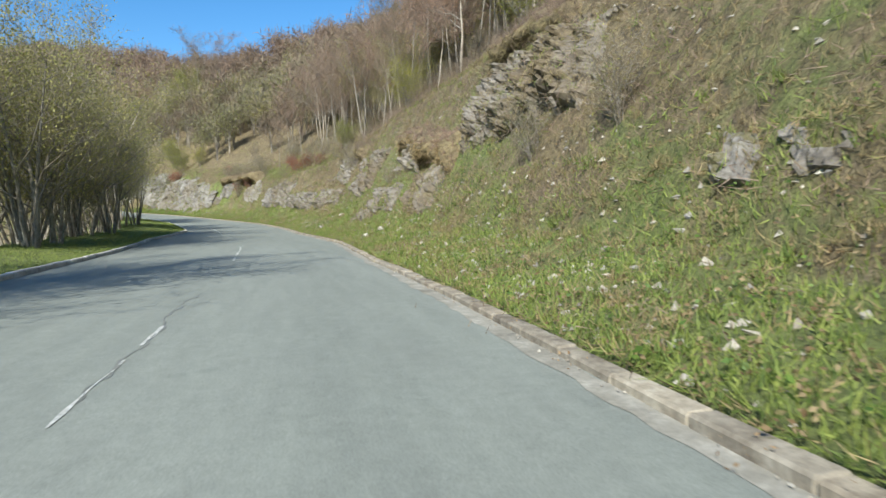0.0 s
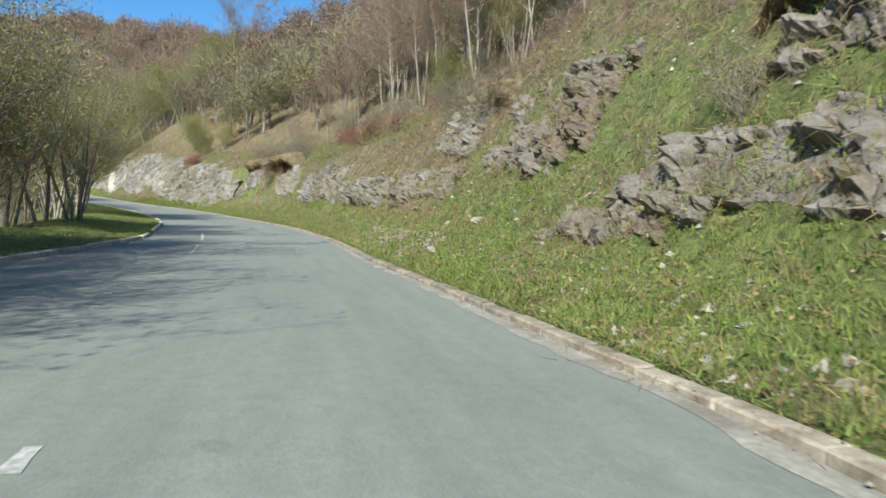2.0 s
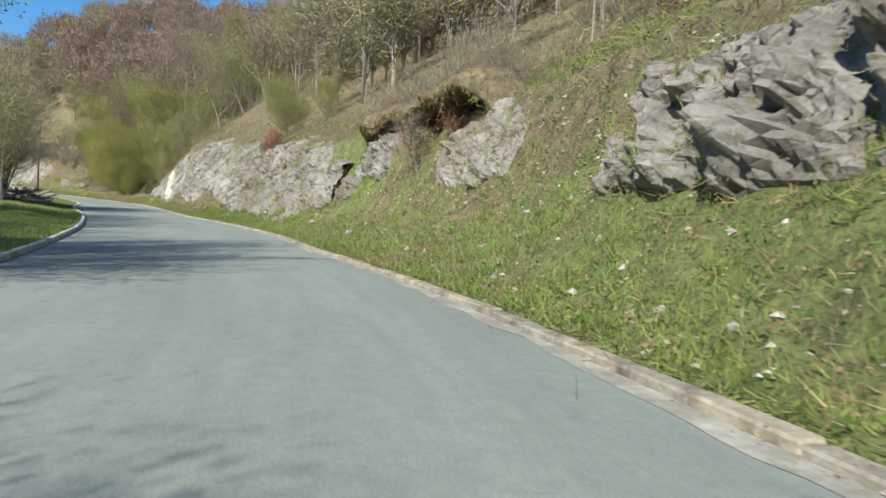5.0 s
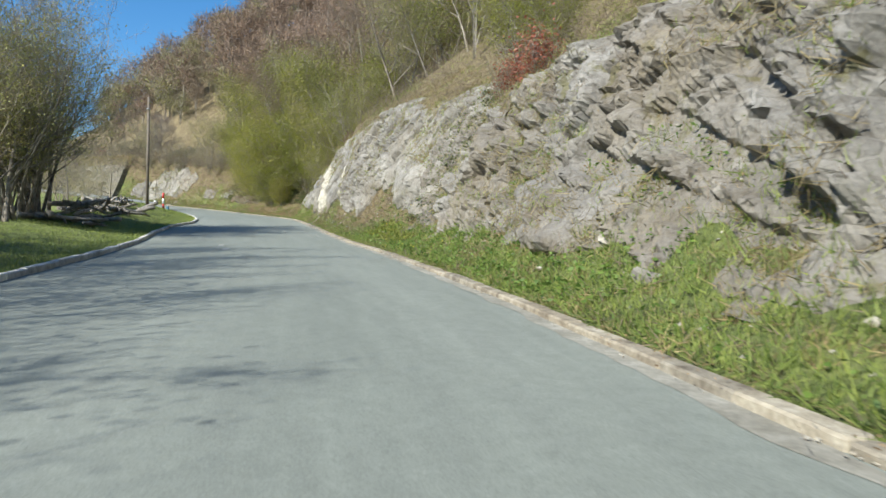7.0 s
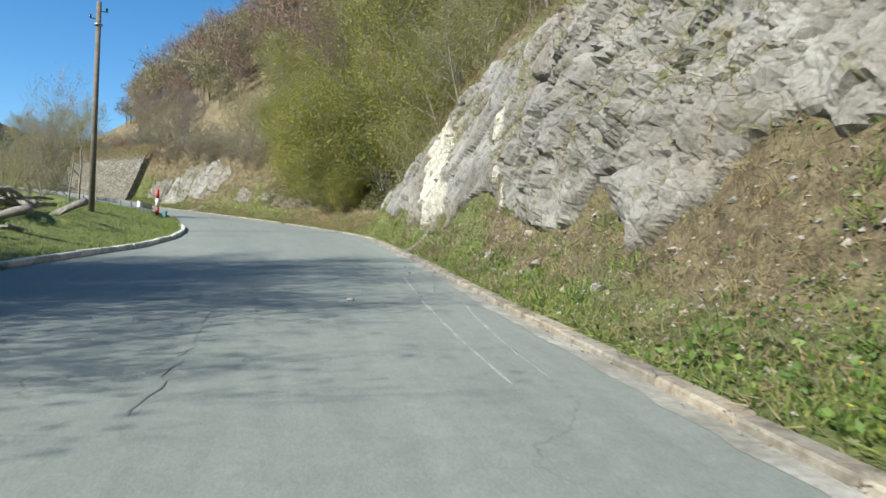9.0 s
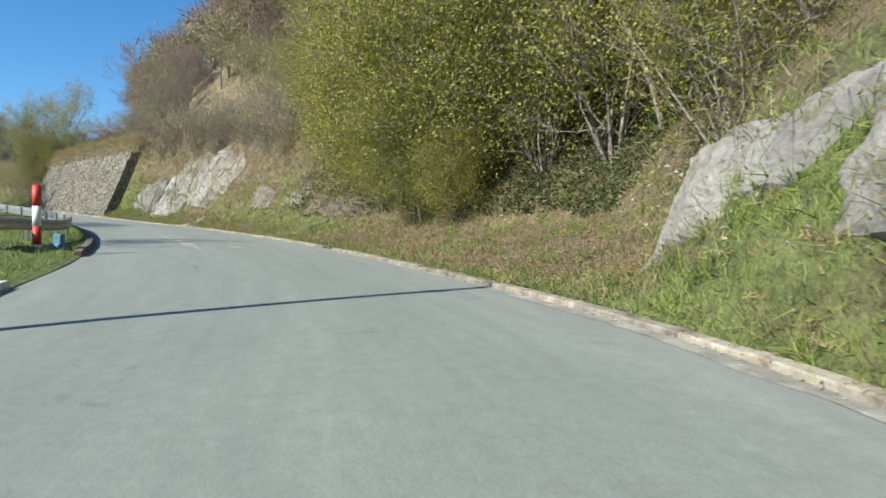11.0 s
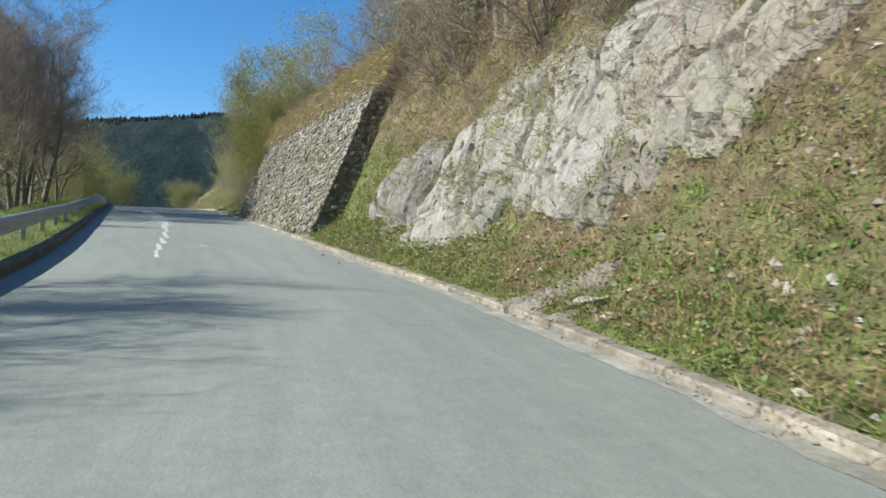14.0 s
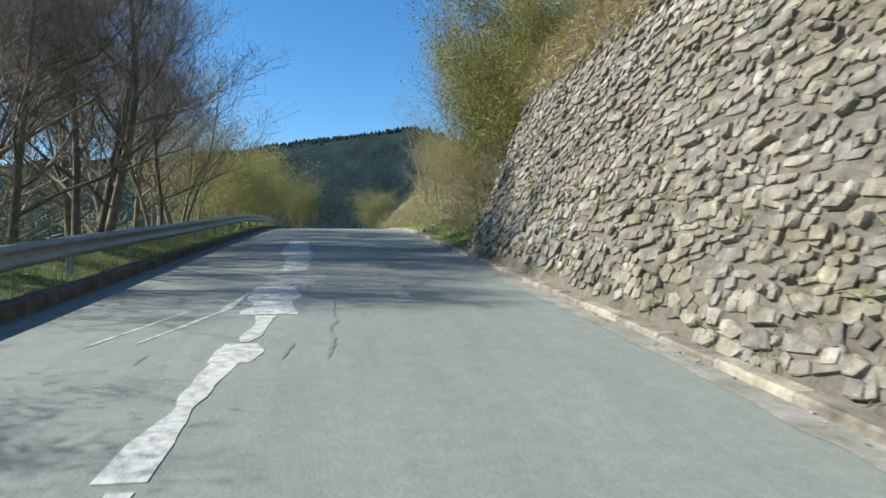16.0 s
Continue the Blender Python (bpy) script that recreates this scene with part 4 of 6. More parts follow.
def crown_mesh(name, r, ends, twigs, twig_len, twig_w, twig_mat, leaf_n, leaf_size, leaf_mat, scatter=0.35):
    vs, fs, idx, base = [], [], [], 0
    if twigs:
        k = r.integers(0, len(ends), twigs)
        v, f = slivers(r, ends[k, :3] + r.normal(0, scatter * 0.4, (twigs, 3)), twig_len, twig_w, 0.3, ends[k, 3:6])
        vs.append(v), fs.append(f), idx.append(np.zeros(len(f)))
        base += len(v)
    if leaf_n:
        k = r.integers(0, len(ends), leaf_n)
        v, f = leaves(r, ends[k, :3] + r.normal(0, scatter, (leaf_n, 3)), leaf_size)
        vs.append(v), fs.append(f + base), idx.append(np.ones(len(f)))
    return mesh_from(name, np.concatenate(vs), fs, [twig_mat, leaf_mat], np.concatenate(idx))


def wood_mesh(name, chains, mat="bark"):
    v0, f0 = tubes([c for c, lv in chains if lv == 0], 6)
    rest = [c for c, lv in chains if lv > 0]
    if rest:
        v1, f1 = tubes(rest, 3)
        v0, f0 = np.concatenate([v0, v1]), np.concatenate([f0, f1 + len(v0)])
    return mesh_from(name, v0, f0, [mat], flat=False)


TREES = {}


def tree_kind(key, label, seed, height, twigs=1800, twig_len=0.7, twig_w=0.02, twig_mat="twig", leaf_n=900, leaf_size=0.05, leaf_mat="bud", scatter=0.4, category="tree", **shape):
    chains, ends = grow(seed, height, **shape)
    r = np.random.default_rng(seed + 100)
    TREES[key] = (wood_mesh("trunk", chains), crown_mesh("crown", r, ends, twigs, twig_len, twig_w, twig_mat, leaf_n, leaf_size, leaf_mat, scatter), label, category)


def plant(key, s, lat, scale=1.0, turn=0.0, name=None, label=None, group="", squash=1.0, tilt=0.0):
    trunk, crown, text, category = TREES[key]
    ob = thing(name or category, label or text, category, group)
    p = spot(s, lat, 0.05)
    ob.matrix_basis = Matrix.Translation(p) @ Matrix.Rotation(radians(turn), 4, "Z") @ Matrix.Rotation(tilt, 4, "X") @ Matrix.Diagonal((scale * squash, scale * squash, scale, 1))
    part("trunk", trunk, ob)
    part("crown", crown, ob, "thin twigs with opening spring leaves")
    return ob


tree_kind("beech_a", "tall bare beech with russet buds", 11, 13, 6500, 0.8, 0.018, "twig", 2200, 0.05, "russet", depth=4, branches=10)
tree_kind("grey_beech", "tall grey tree with bare twigs beyond the crash barrier", 27, 9.5, 3800, 0.7, 0.014, "twig_grey", 1200, 0.035, "bud", depth=4, branches=9, stems=2, first=0.25, gnarl=0.15)
tree_kind("road_beech", "large dark grey bare beech beyond the crash barrier", 29, 12.5, 13000, 0.75, 0.013, "twig_dark", 900, 0.03, "russet", depth=4, branches=12, stems=2, first=0.2, gnarl=0.13, radius=0.21)
tree_kind("beech_b", "tall bare tree with brown twigs on the slope", 12, 11, 2800, 0.75, 0.022, "twig", 1200, 0.05, "russet", depth=4, branches=8, first=0.4)
tree_kind("pale", "tree with pale green-grey opening buds", 13, 9, 3000, 0.55, 0.012, "twig_grey", 3600, 0.05, "bud", depth=4, branches=8, stems=2, scatter=0.45)
tree_kind("coppice", "many-stemmed grey tree with bare branches", 14, 8.5, 4200, 0.6, 0.013, "twig_grey", 8000, 0.046, "bud", stems=5, depth=3, branches=8, first=0.25, gnarl=0.16)
tree_kind("coppice_b", "cluster of thin grey stems with budding twigs", 15, 7.5, 3800, 0.55, 0.013, "twig_grey", 8000, 0.046, "bud", stems=6, depth=3, branches=7, first=0.35, gnarl=0.14)
tree_kind("fresh", "tree in fresh yellow-green leaf", 16, 9, 2600, 0.6, 0.015, "twig_grey", 9000, 0.055, "leaf", depth=4, branches=8, stems=2, scatter=0.45)
tree_kind("hazel", "dense bush in yellow-green spring leaf", 17, 5.2, 2600, 0.5, 0.012, "twig_grey", 11000, 0.045, "leaf", stems=8, depth=3, branches=8, first=0.15, gnarl=0.2, category="bush", scatter=0.4, radius=0.05)
tree_kind("near_bush", "large bush with fresh yellow-green leaves over the road bank", 37, 5.6, 4600, 0.5, 0.01, "twig", 48000, 0.04, "leaf", stems=11, depth=3, branches=12, first=0.12, gnarl=0.2, spread=0.8, lean=0.2, category="bush", scatter=0.36, radius=0.04)
tree_kind("thorn", "leafless grey thorn bush", 18, 2.2, 1500, 0.4, 0.01, "twig_grey", 300, 0.03, "bud", stems=7, depth=3, branches=6, first=0.1, gnarl=0.25, category="bush", scatter=0.2, radius=0.025)
tree_kind("bramble", "low red-leaved bramble bush", 19, 1.3, 700, 0.35, 0.01, "twig", 1500, 0.04, "red_leaf", stems=8, depth=3, branches=5, first=0.1, gnarl=0.3, category="bush", scatter=0.22, radius=0.015)
tree_kind("lone", "slender bare tree with few branches beside the road", 20, 7.0, 1300, 0.6, 0.014, "twig_grey", 250, 0.035, "bud", stems=1, depth=4, branches=7, first=0.3, gnarl=0.2)


def scatter_trees(kinds, s_range, lat_range, count, scale, group, seed, gap=1.6, labels=None):
    r = np.random.default_rng(seed)
    placed = []
    tries = 0
    while len(placed) < count and tries < count * 30:
        tries += 1
        s, q = r.uniform(*s_range), r.uniform(0, 1)
        lo, hi = (f(s) if callable(f) else f for f in lat_range)
        lat = lo + (hi - lo) * q
        if any((s - a) ** 2 + (lat - b) ** 2 < gap * gap for a, b in placed):
            continue
        placed.append((s, lat))
        plant(kinds[r.integers(0, len(kinds))], s, lat, r.uniform(*scale), r.uniform(0, 360), group=group, tilt=r.normal(0, 0.04))


def crest(s):
    return face_l(s) + (face_h2(s) - face_h1(s)) / face_tan(s)


# wood on the slope above the bank, nearest rows
G1, G2, G3 = "trees on the slope above the bank", "trees along the outer verge", "bushes on the bank"
scatter_trees(["beech_b", "beech_a", "coppice_b", "beech_b"], (18, 80), (lambda s: crest(s) + 3.5, lambda s: crest(s) + 16), 34, (0.7, 1.1), G1, 1, 2.0)
scatter_trees(["fresh", "pale", "coppice", "pale", "beech_b"], (140, 186), (lambda s: crest(s) + 2.5, lambda s: crest(s) + 22), 46, (0.85, 1.25), G1, 3, 2.0)
scatter_trees(["coppice", "beech_b", "coppice_b", "thorn", "beech_b", "hazel"], (176, 190), (lambda s: crest(s) + 0.6, lambda s: crest(s) + 11), 20, (0.45, 0.8), G1, 7, 1.3)
for s, lat, k, sc in ((198.8, 6.3, "road_beech", 0.52), (201, 7.4, "beech_b", 0.5), (207, 7.8, "beech_b", 0.6), (211, 8.4, "beech_a", 0.5), (214.5, 8.6, "beech_b", 0.5), (223.6, 5.6, "fresh", 0.85),
                      (226.5, 5.4, "fresh", 0.75), (229, 5.2, "pale", 0.6), (231.5, 5.6, "coppice_b", 0.7), (225, 4.9, "hazel", 0.7), (226.2, 5.3, "near_bush", 0.75), (228.4, 5.0, "hazel", 0.75), (223.4, 5.5, "hazel", 0.7), (235, 5.0, "thorn", 1.0), (224.5, 4.5, "thorn", 0.9), (227.5, 4.4, "coppice_b", 0.35), (230.5, 4.3, "thorn", 0.9), (233.5, 4.5, "coppice_b", 0.4), (237, 4.6, "coppice_b", 0.45), (241, 4.8, "pale", 0.45), (245, 5.0, "coppice_b", 0.5), (250, 5.5, "pale", 0.6), (233, 8.0, "pale", 0.8), (238, 7.0, "pale", 0.7), (246, 8.0, "fresh", 0.75)):
    plant(k, s, lat, sc, s * 37 % 360, group=G1)
scatter_trees(["beech_b", "coppice_b", "beech_a", "beech_b", "beech_b"], (38, 92), (lambda s: crest(s) + 1.6, lambda s: crest(s) + 13), 44, (0.5, 0.85), G1, 8, 1.7)
# green bushes in the recess and on the rocks
for s, lat, k, sc in ((157.6, 9.0, "coppice", 0.75), (159.5, 9.0, "fresh", 0.75), (161.5, 8.6, "hazel", 1.1), (163.4, 9.0, "fresh", 0.85), (165, 8.6, "hazel", 1.25), (167.5, 8.2, "near_bush", 1.25), (170.3, 7.0, "near_bush", 1.2), (172.3, 6.0, "near_bush", 1.1), (174.4, 5.6, "near_bush", 1.0), (176.6, 5.7, "near_bush", 0.85), (178.8, 6.6, "near_bush", 0.75), (169.2, 6.3, "near_bush", 0.5), (173.2, 5.6, "near_bush", 0.6), (170.8, 5.9, "near_bush", 0.7), (175.6, 7.2, "near_bush", 1.1), (179.5, 8.0, "near_bush", 0.9),
                      (163, 11.5, "fresh", 1.2), (167, 11, "fresh", 1.25), (171, 11, "fresh", 1.1), (175, 11, "fresh", 1.0), (160, 7.4, "hazel", 0.8), (180, 8.5, "fresh", 0.9), (182.5, 8.8, "fresh", 0.95), (185, 9.8, "fresh", 1.0), (181.5, 7.4, "near_bush", 0.8), (184, 7.8, "near_bush", 0.7),
                      (124, 9.5, "hazel", 0.7), (128, 10.0, "hazel", 0.8), (118, 10.5, "hazel", 0.6), (132, 11, "hazel", 0.75), (60, 9.5, "hazel", 0.5), (46, 10.5, "hazel", 0.6),
                      (28, 11.0, "hazel", 0.7), (90, 9.0, "thorn", 1.2), (178, 6.5, "hazel", 0.5)):
    plant(k, s, lat, sc, s * 53 % 360, group=G3)
for s, lat, k, sc in ((55, 8.2, "thorn", 1.0), (50.5, 7.6, "thorn", 0.9), (12, 6.2, "thorn", 0.8), (16, 6.0, "thorn", 0.7), (36, 6.5, "thorn", 0.6), (93, 7.0, "thorn", 1.0),
                      (96, 8.0, "thorn", 1.2), (123, 7.6, "thorn", 0.8), (185, 6.6, "thorn", 0.9), (194, 6.0, "thorn", 0.9), (200, 5.9, "thorn", 1.1), (206, 7.6, "thorn", 1.1), (210, 7.4, "thorn", 0.9),
                      (70, 7.9, "bramble", 1.1), (73, 7.8, "bramble", 1.0), (66, 8.4, "bramble", 0.9), (91, 7.6, "bramble", 1.1), (94.5, 7.4, "bramble", 1.0), (120, 7.4, "bramble", 1.2),
                      (122, 7.3, "bramble", 1.0), (153, 7.6, "bramble", 1.0), (156, 8.0, "bramble", 0.9)):
    plant(k, s, lat, sc, s * 71 % 360, group=G3)

scatter_trees(["thorn", "bramble", "thorn"], (42, 104), (lambda s: crest(s) + 0.8, lambda s: crest(s) + 7), 26, (0.7, 1.2), G3, 6, 1.6)

# outer side of the road
scatter_trees(["coppice", "coppice_b", "pale", "coppice"], (24, 67), (lambda s: edge_l(s) - 9.0, lambda s: edge_l(s) - 3.2), 30, (0.85, 1.2), G2, 11, 1.6)
scatter_trees(["coppice", "pale", "coppice_b"], (6, 12), (-10.0, -8.4), 3, (1.0, 1.2), G2, 14, 1.6)
scatter_trees(["coppice", "lone", "coppice_b", "coppice"], (78, 87), (-11.5, -9.2), 5, (0.95, 1.2), G2, 16, 1.5)
scatter_trees(["coppice", "coppice_b", "coppice"], (100, 114), (-12.2, -10.8), 5, (0.9, 1.1), G2, 17, 2.0)
scatter_trees(["coppice", "coppice_b"], (128, 137), (-14.0, -9.5), 6, (0.85, 1.1), G2, 15, 2.0)
scatter_trees(["coppice", "coppice_b", "pale"], (83, 122), (lambda s: edge_l(s) - 12.0, lambda s: edge_l(s) - 6.5), 15, (0.7, 1.0), G2, 12, 2.0)
for s, lat, k, sc in ((135.5, -10.2, "grey_beech", 1.05), (138.6, -10.6, "grey_beech", 1.0), (132.5, -11.2, "grey_beech", 1.1), (133, -10.5, "coppice", 0.85), (136, -11.5, "coppice_b", 0.8), (131, -12.5, "coppice", 0.9), (147, -11.0, "lone", 0.75), (151, -13, "lone", 0.9), (158, -13, "lone", 0.8), (165, -12, "coppice", 0.55)):
    plant(k, s, lat, sc, s * 17 % 360, group=G2)
for s, lat, k, sc in ((174.6, -8.8, "lone", 1.15), (176.6, -9.2, "lone", 1.05), (190.3, -8.6, "grey_beech", 0.7), (192.8, -8.8, "road_beech", 0.6), (201.5, -12, "coppice", 0.7),
                      (210, -7.2, "coppice", 0.45), (213.5, -8.6, "grey_beech", 0.6), (217, -8.8, "road_beech", 0.72), (221, -7.4, "road_beech", 0.75), (223.5, -9.2, "road_beech", 1.0),
                      (225.5, -7.0, "road_beech", 0.82), (228, -8.2, "road_beech", 0.9), (230.5, -6.6, "grey_beech", 0.8), (233, -8.5, "road_beech", 0.85), (236, -7.2, "coppice", 0.75), (239, -8.8, "coppice", 0.8), (243, -8, "pale", 0.6),
                      (217, -12.5, "coppice", 0.8), (222, -13.5, "road_beech", 0.9), (229, -12, "coppice", 0.9)):
    plant(k, s, lat, sc, s * 29 % 360, group=G2)
# bare trees and thorns that lean over the retaining wall and the rock beside it
for s, lat, k, sc, ti in ((198.5, 6.6, "lone", 0.85, 0.3), (200.8, 6.5, "coppice", 0.55, 0.25), (203.2, 6.6, "lone", 0.9, 0.35), (204.6, 6.9, "thorn", 1.3, 0.3), (206.4, 6.7, "thorn", 1.1, 0.2), (208.5, 6.7, "thorn", 1.3, 0.25), (211, 6.6, "thorn", 1.1, 0.2),
                          (213.5, 6.5, "bramble", 1.2, 0.1), (215.5, 6.4, "thorn", 1.2, 0.2), (218, 6.2, "hazel", 0.35, 0.2), (220.5, 6.0, "hazel", 0.4, 0.15), (222.8, 5.6, "hazel", 0.5, 0.1), (201.5, 5.9, "thorn", 1.2, 0.3), (196.8, 6.2, "thorn", 1.4, 0.3), (193.6, 6.4, "thorn", 1.5, 0.3), (190.5, 6.6, "thorn", 1.4, 0.2), (187.5, 6.3, "thorn", 1.4, 0.2), (184.5, 6.0, "thorn", 1.3, 0.2), (182.5, 6.8, "thorn", 1.5, 0.2)):
    plant(k, s, lat, sc, heading(s) - 90, group=G1, tilt=ti)
for s, lat, sc, k in ((256, -7.5, 1.1, "hazel"), (259, -9.5, 0.9, "coppice"), (262, -7, 1.2, "hazel"), (268, -10, 0.9, "coppice"), (266, -3, 0.85, "hazel"), (270, -7, 0.85, "coppice"), (274, -6, 1.2, "hazel"), (278, -12, 1.0, "coppice"), (272, 4, 0.8, "hazel"), (264, -11, 1.2, "hazel")):
    plant(k, s, lat, sc, s * 13 % 360, group="trees beyond the crest of the road")


# ---------------------------------------------------------------- far woods, conifers and mountain
def far_tree(seed, leafy, conifer=False, fine=1.0):
    """One low-cost tree one metre high, as vertices, triangles and material slots; fine: how many times more and thinner twigs."""
    r = np.random.default_rng(seed)
    if conifer:
        n = 130
        h = r.uniform(0.12, 1.0, n)
        a = r.uniform(0, 6.28, n)
        rad = 0.17 * (1.02 - h)
        tip = np.stack([np.cos(a) * rad, np.sin(a) * rad, h - 0.06], -1)
        root = np.stack([0 * h, 0 * h, h], -1)
        side = np.stack([-np.sin(a), np.cos(a), 0 * a], -1) * 0.045
        v = np.stack([root, tip - side, tip + side], 1).reshape(-1, 3)
        return v, np.arange(3 * n).reshape(-1, 3), np.full(n, 2)
    # boughs first, so that the crown has lobes and gaps
    lobes = 9
    c = r.normal(0, 1, (lobes, 3))
    c /= np.linalg.norm(c, axis=1, keepdims=True)
    c = c * np.array([0.24, 0.24, 0.26]) * r.uniform(0.5, 1.0, (lobes, 1)) + [0, 0, 0.64]
    n = int(210 * fine)
    k = r.integers(0, lobes, n)
    d = r.normal(0, 1, (n, 3))
    q = c[k] + d * np.array([0.075, 0.075, 0.07])
    d = d + (c[k] - [0, 0, 0.45]) * 3
    d /= np.linalg.norm(d, axis=1, keepdims=True)
    v1, f1 = slivers(r, q, 0.17 / fine ** 0.3, 0.02 / fine ** 0.6, 0.3, d)
    m = int((290 if leafy else 130) * fine)
    k = r.integers(0, n, m)
    v2, f2 = slivers(r, q[k] + r.normal(0, 0.03, (m, 3)), 0.034 / fine ** 0.4, 0.024 / fine ** 0.4, 0.0)
    trunk = []
    for k in range(5 + lobes):
        if k < 5:
            a = r.uniform(0, 6.28)
            p, e = np.zeros(3), np.array([math.cos(a) * 0.06, math.sin(a) * 0.06, 0.85])
        else:
            p, e = np.array([0, 0, r.uniform(0.15, 0.45)]), c[k - 5]
        w = np.cross(e - p, r.normal(0, 1, 3))
        w = w / np.linalg.norm(w) * (0.011 if k < 5 else 0.007)
        trunk += [p - w, p + w, e]
    v3 = np.array(trunk)
    f3 = np.arange(len(v3)).reshape(-1, 3)
    v = np.concatenate([v1, v2, v3])
    f = np.concatenate([f1, f2 + len(v1), f3 + len(v1) + len(v2)])
    return v, f, np.r_[np.zeros(len(f1)), np.ones(len(f2)), np.full(len(f3), 2)]


def far_wood(name, label, places, heights, mats, seed, leafy=False, conifer=False, fine=1.0):
    r = np.random.default_rng(seed)
    kinds = [far_tree(seed * 10 + k, leafy, conifer, fine) for k in range(5)]
    vs, fs, idx, base = [], [], [], 0
    for p, h in zip(places, heights):
        v, f, i = kinds[r.integers(0, 5)]
        a = r.uniform(0, 6.28)
        rot = np.array([[math.cos(a), -math.sin(a), 0], [math.sin(a), math.cos(a), 0], [0, 0, 1]])
        vs.append((v * np.array([h * r.uniform(0.85, 1.25)] * 2 + [h])) @ rot.T + p)
        fs.append(f + base)
        idx.append(i)
        base += len(v)
    me = mesh_from(name, np.concatenate(vs), np.concatenate(fs), mats, np.concatenate(idx))
    thing(name, label, "woodland", kind="stuff", data=me)


def wood_places(r, count, s_range, off, mask=None):
    s = r.uniform(*s_range, count)
    lat = crest(s) + off[0] + (off[1] - off[0]) * r.random(count) ** 1.15
    p = soil(s, lat)
    p[:, 2] -= 0.2
    return p, s, lat


r_far = np.random.default_rng(5)
p, s, lat = wood_places(r_far, 1900, (-6, 240), (11, 125))
tone = fractal(p[:, 0] * 0.03, p[:, 1] * 0.03, 0, 77, 3) + r_far.normal(0, 0.25, len(p)) + 0.35 * smooth(45, 15, lat)
hh = r_far.uniform(7, 11.5, len(p)) * np.interp(s, [184, 200, 236, 246], [1, 0.85, 0.85, 0.6])
far_wood("russet_woodland", "far bare beech woodland with russet twigs", p[tone < 0.28], hh[tone < 0.28], ["twig", "russet", "bark"], 21, fine=1.7)
far_wood("budding_woodland", "far woodland with grey-green opening buds", p[(tone >= 0.28) & (tone < 0.68)], hh[(tone >= 0.28) & (tone < 0.68)] * 0.9, ["twig_grey", "bud", "bark"], 22, True, fine=1.7)
far_wood("leafing_woodland", "far trees in fresh yellow-green leaf", p[tone >= 0.68], hh[tone >= 0.68] * 0.85, ["twig_grey", "leaf", "bark"], 23, True, fine=1.7)
p, s, lat = wood_places(r_far, 34, (60, 170), (60, 125))
far_wood("spruces", "dark spruces on the skyline of the hill", p, r_far.uniform(9, 15, len(p)), ["needle", "needle", "needle"], 24, conifer=True)
# nearer rows of the wood, with finer twigs: brown ones, grey-green ones and some in young leaf
rows_ = [wood_places(r_far, count, rng_, off) for count, rng_, off in ((34, (82, 101), (6, 28)), (54, (113, 142), (5, 32)), (34, (204, 240), (8, 34)), (30, (174, 192), (9, 30)), (40, (44, 84), (9, 24)))]
p = np.concatenate([w[0] for w in rows_])
hh = r_far.uniform(5.5, 9.5, len(p)) * np.repeat([1.0, 1.0, 0.65, 1.0, 0.95], [len(w[0]) for w in rows_])
pick = r_far.random(len(p))
far_wood("brown_woodland", "bare brown trees with fine twigs on the slope", p[pick < 0.55], hh[pick < 0.55], ["twig", "russet", "bark"], 26, fine=4.0)
far_wood("olive_woodland", "trees with grey-green opening buds on the slope", p[(pick >= 0.55) & (pick < 0.85)], hh[(pick >= 0.55) & (pick < 0.85)], ["twig_grey", "bud", "bark"], 27, True, fine=4.0)
far_wood("green_woodland", "trees in yellow-green young leaf on the slope", p[pick >= 0.85], hh[pick >= 0.85] * 0.9, ["twig_grey", "leaf", "bark"], 28, True, fine=4.0)
s = r_far.uniform(60, 280, 130)
p = soil(s, edge_l(s) - r_far.uniform(16, 70, 130))
p[:, 2] -= 0.2
far_wood("valley_woodland", "budding trees on the slope below the road", p, r_far.uniform(8, 13, 130), ["twig_grey", "bud", "bark"], 25, True)


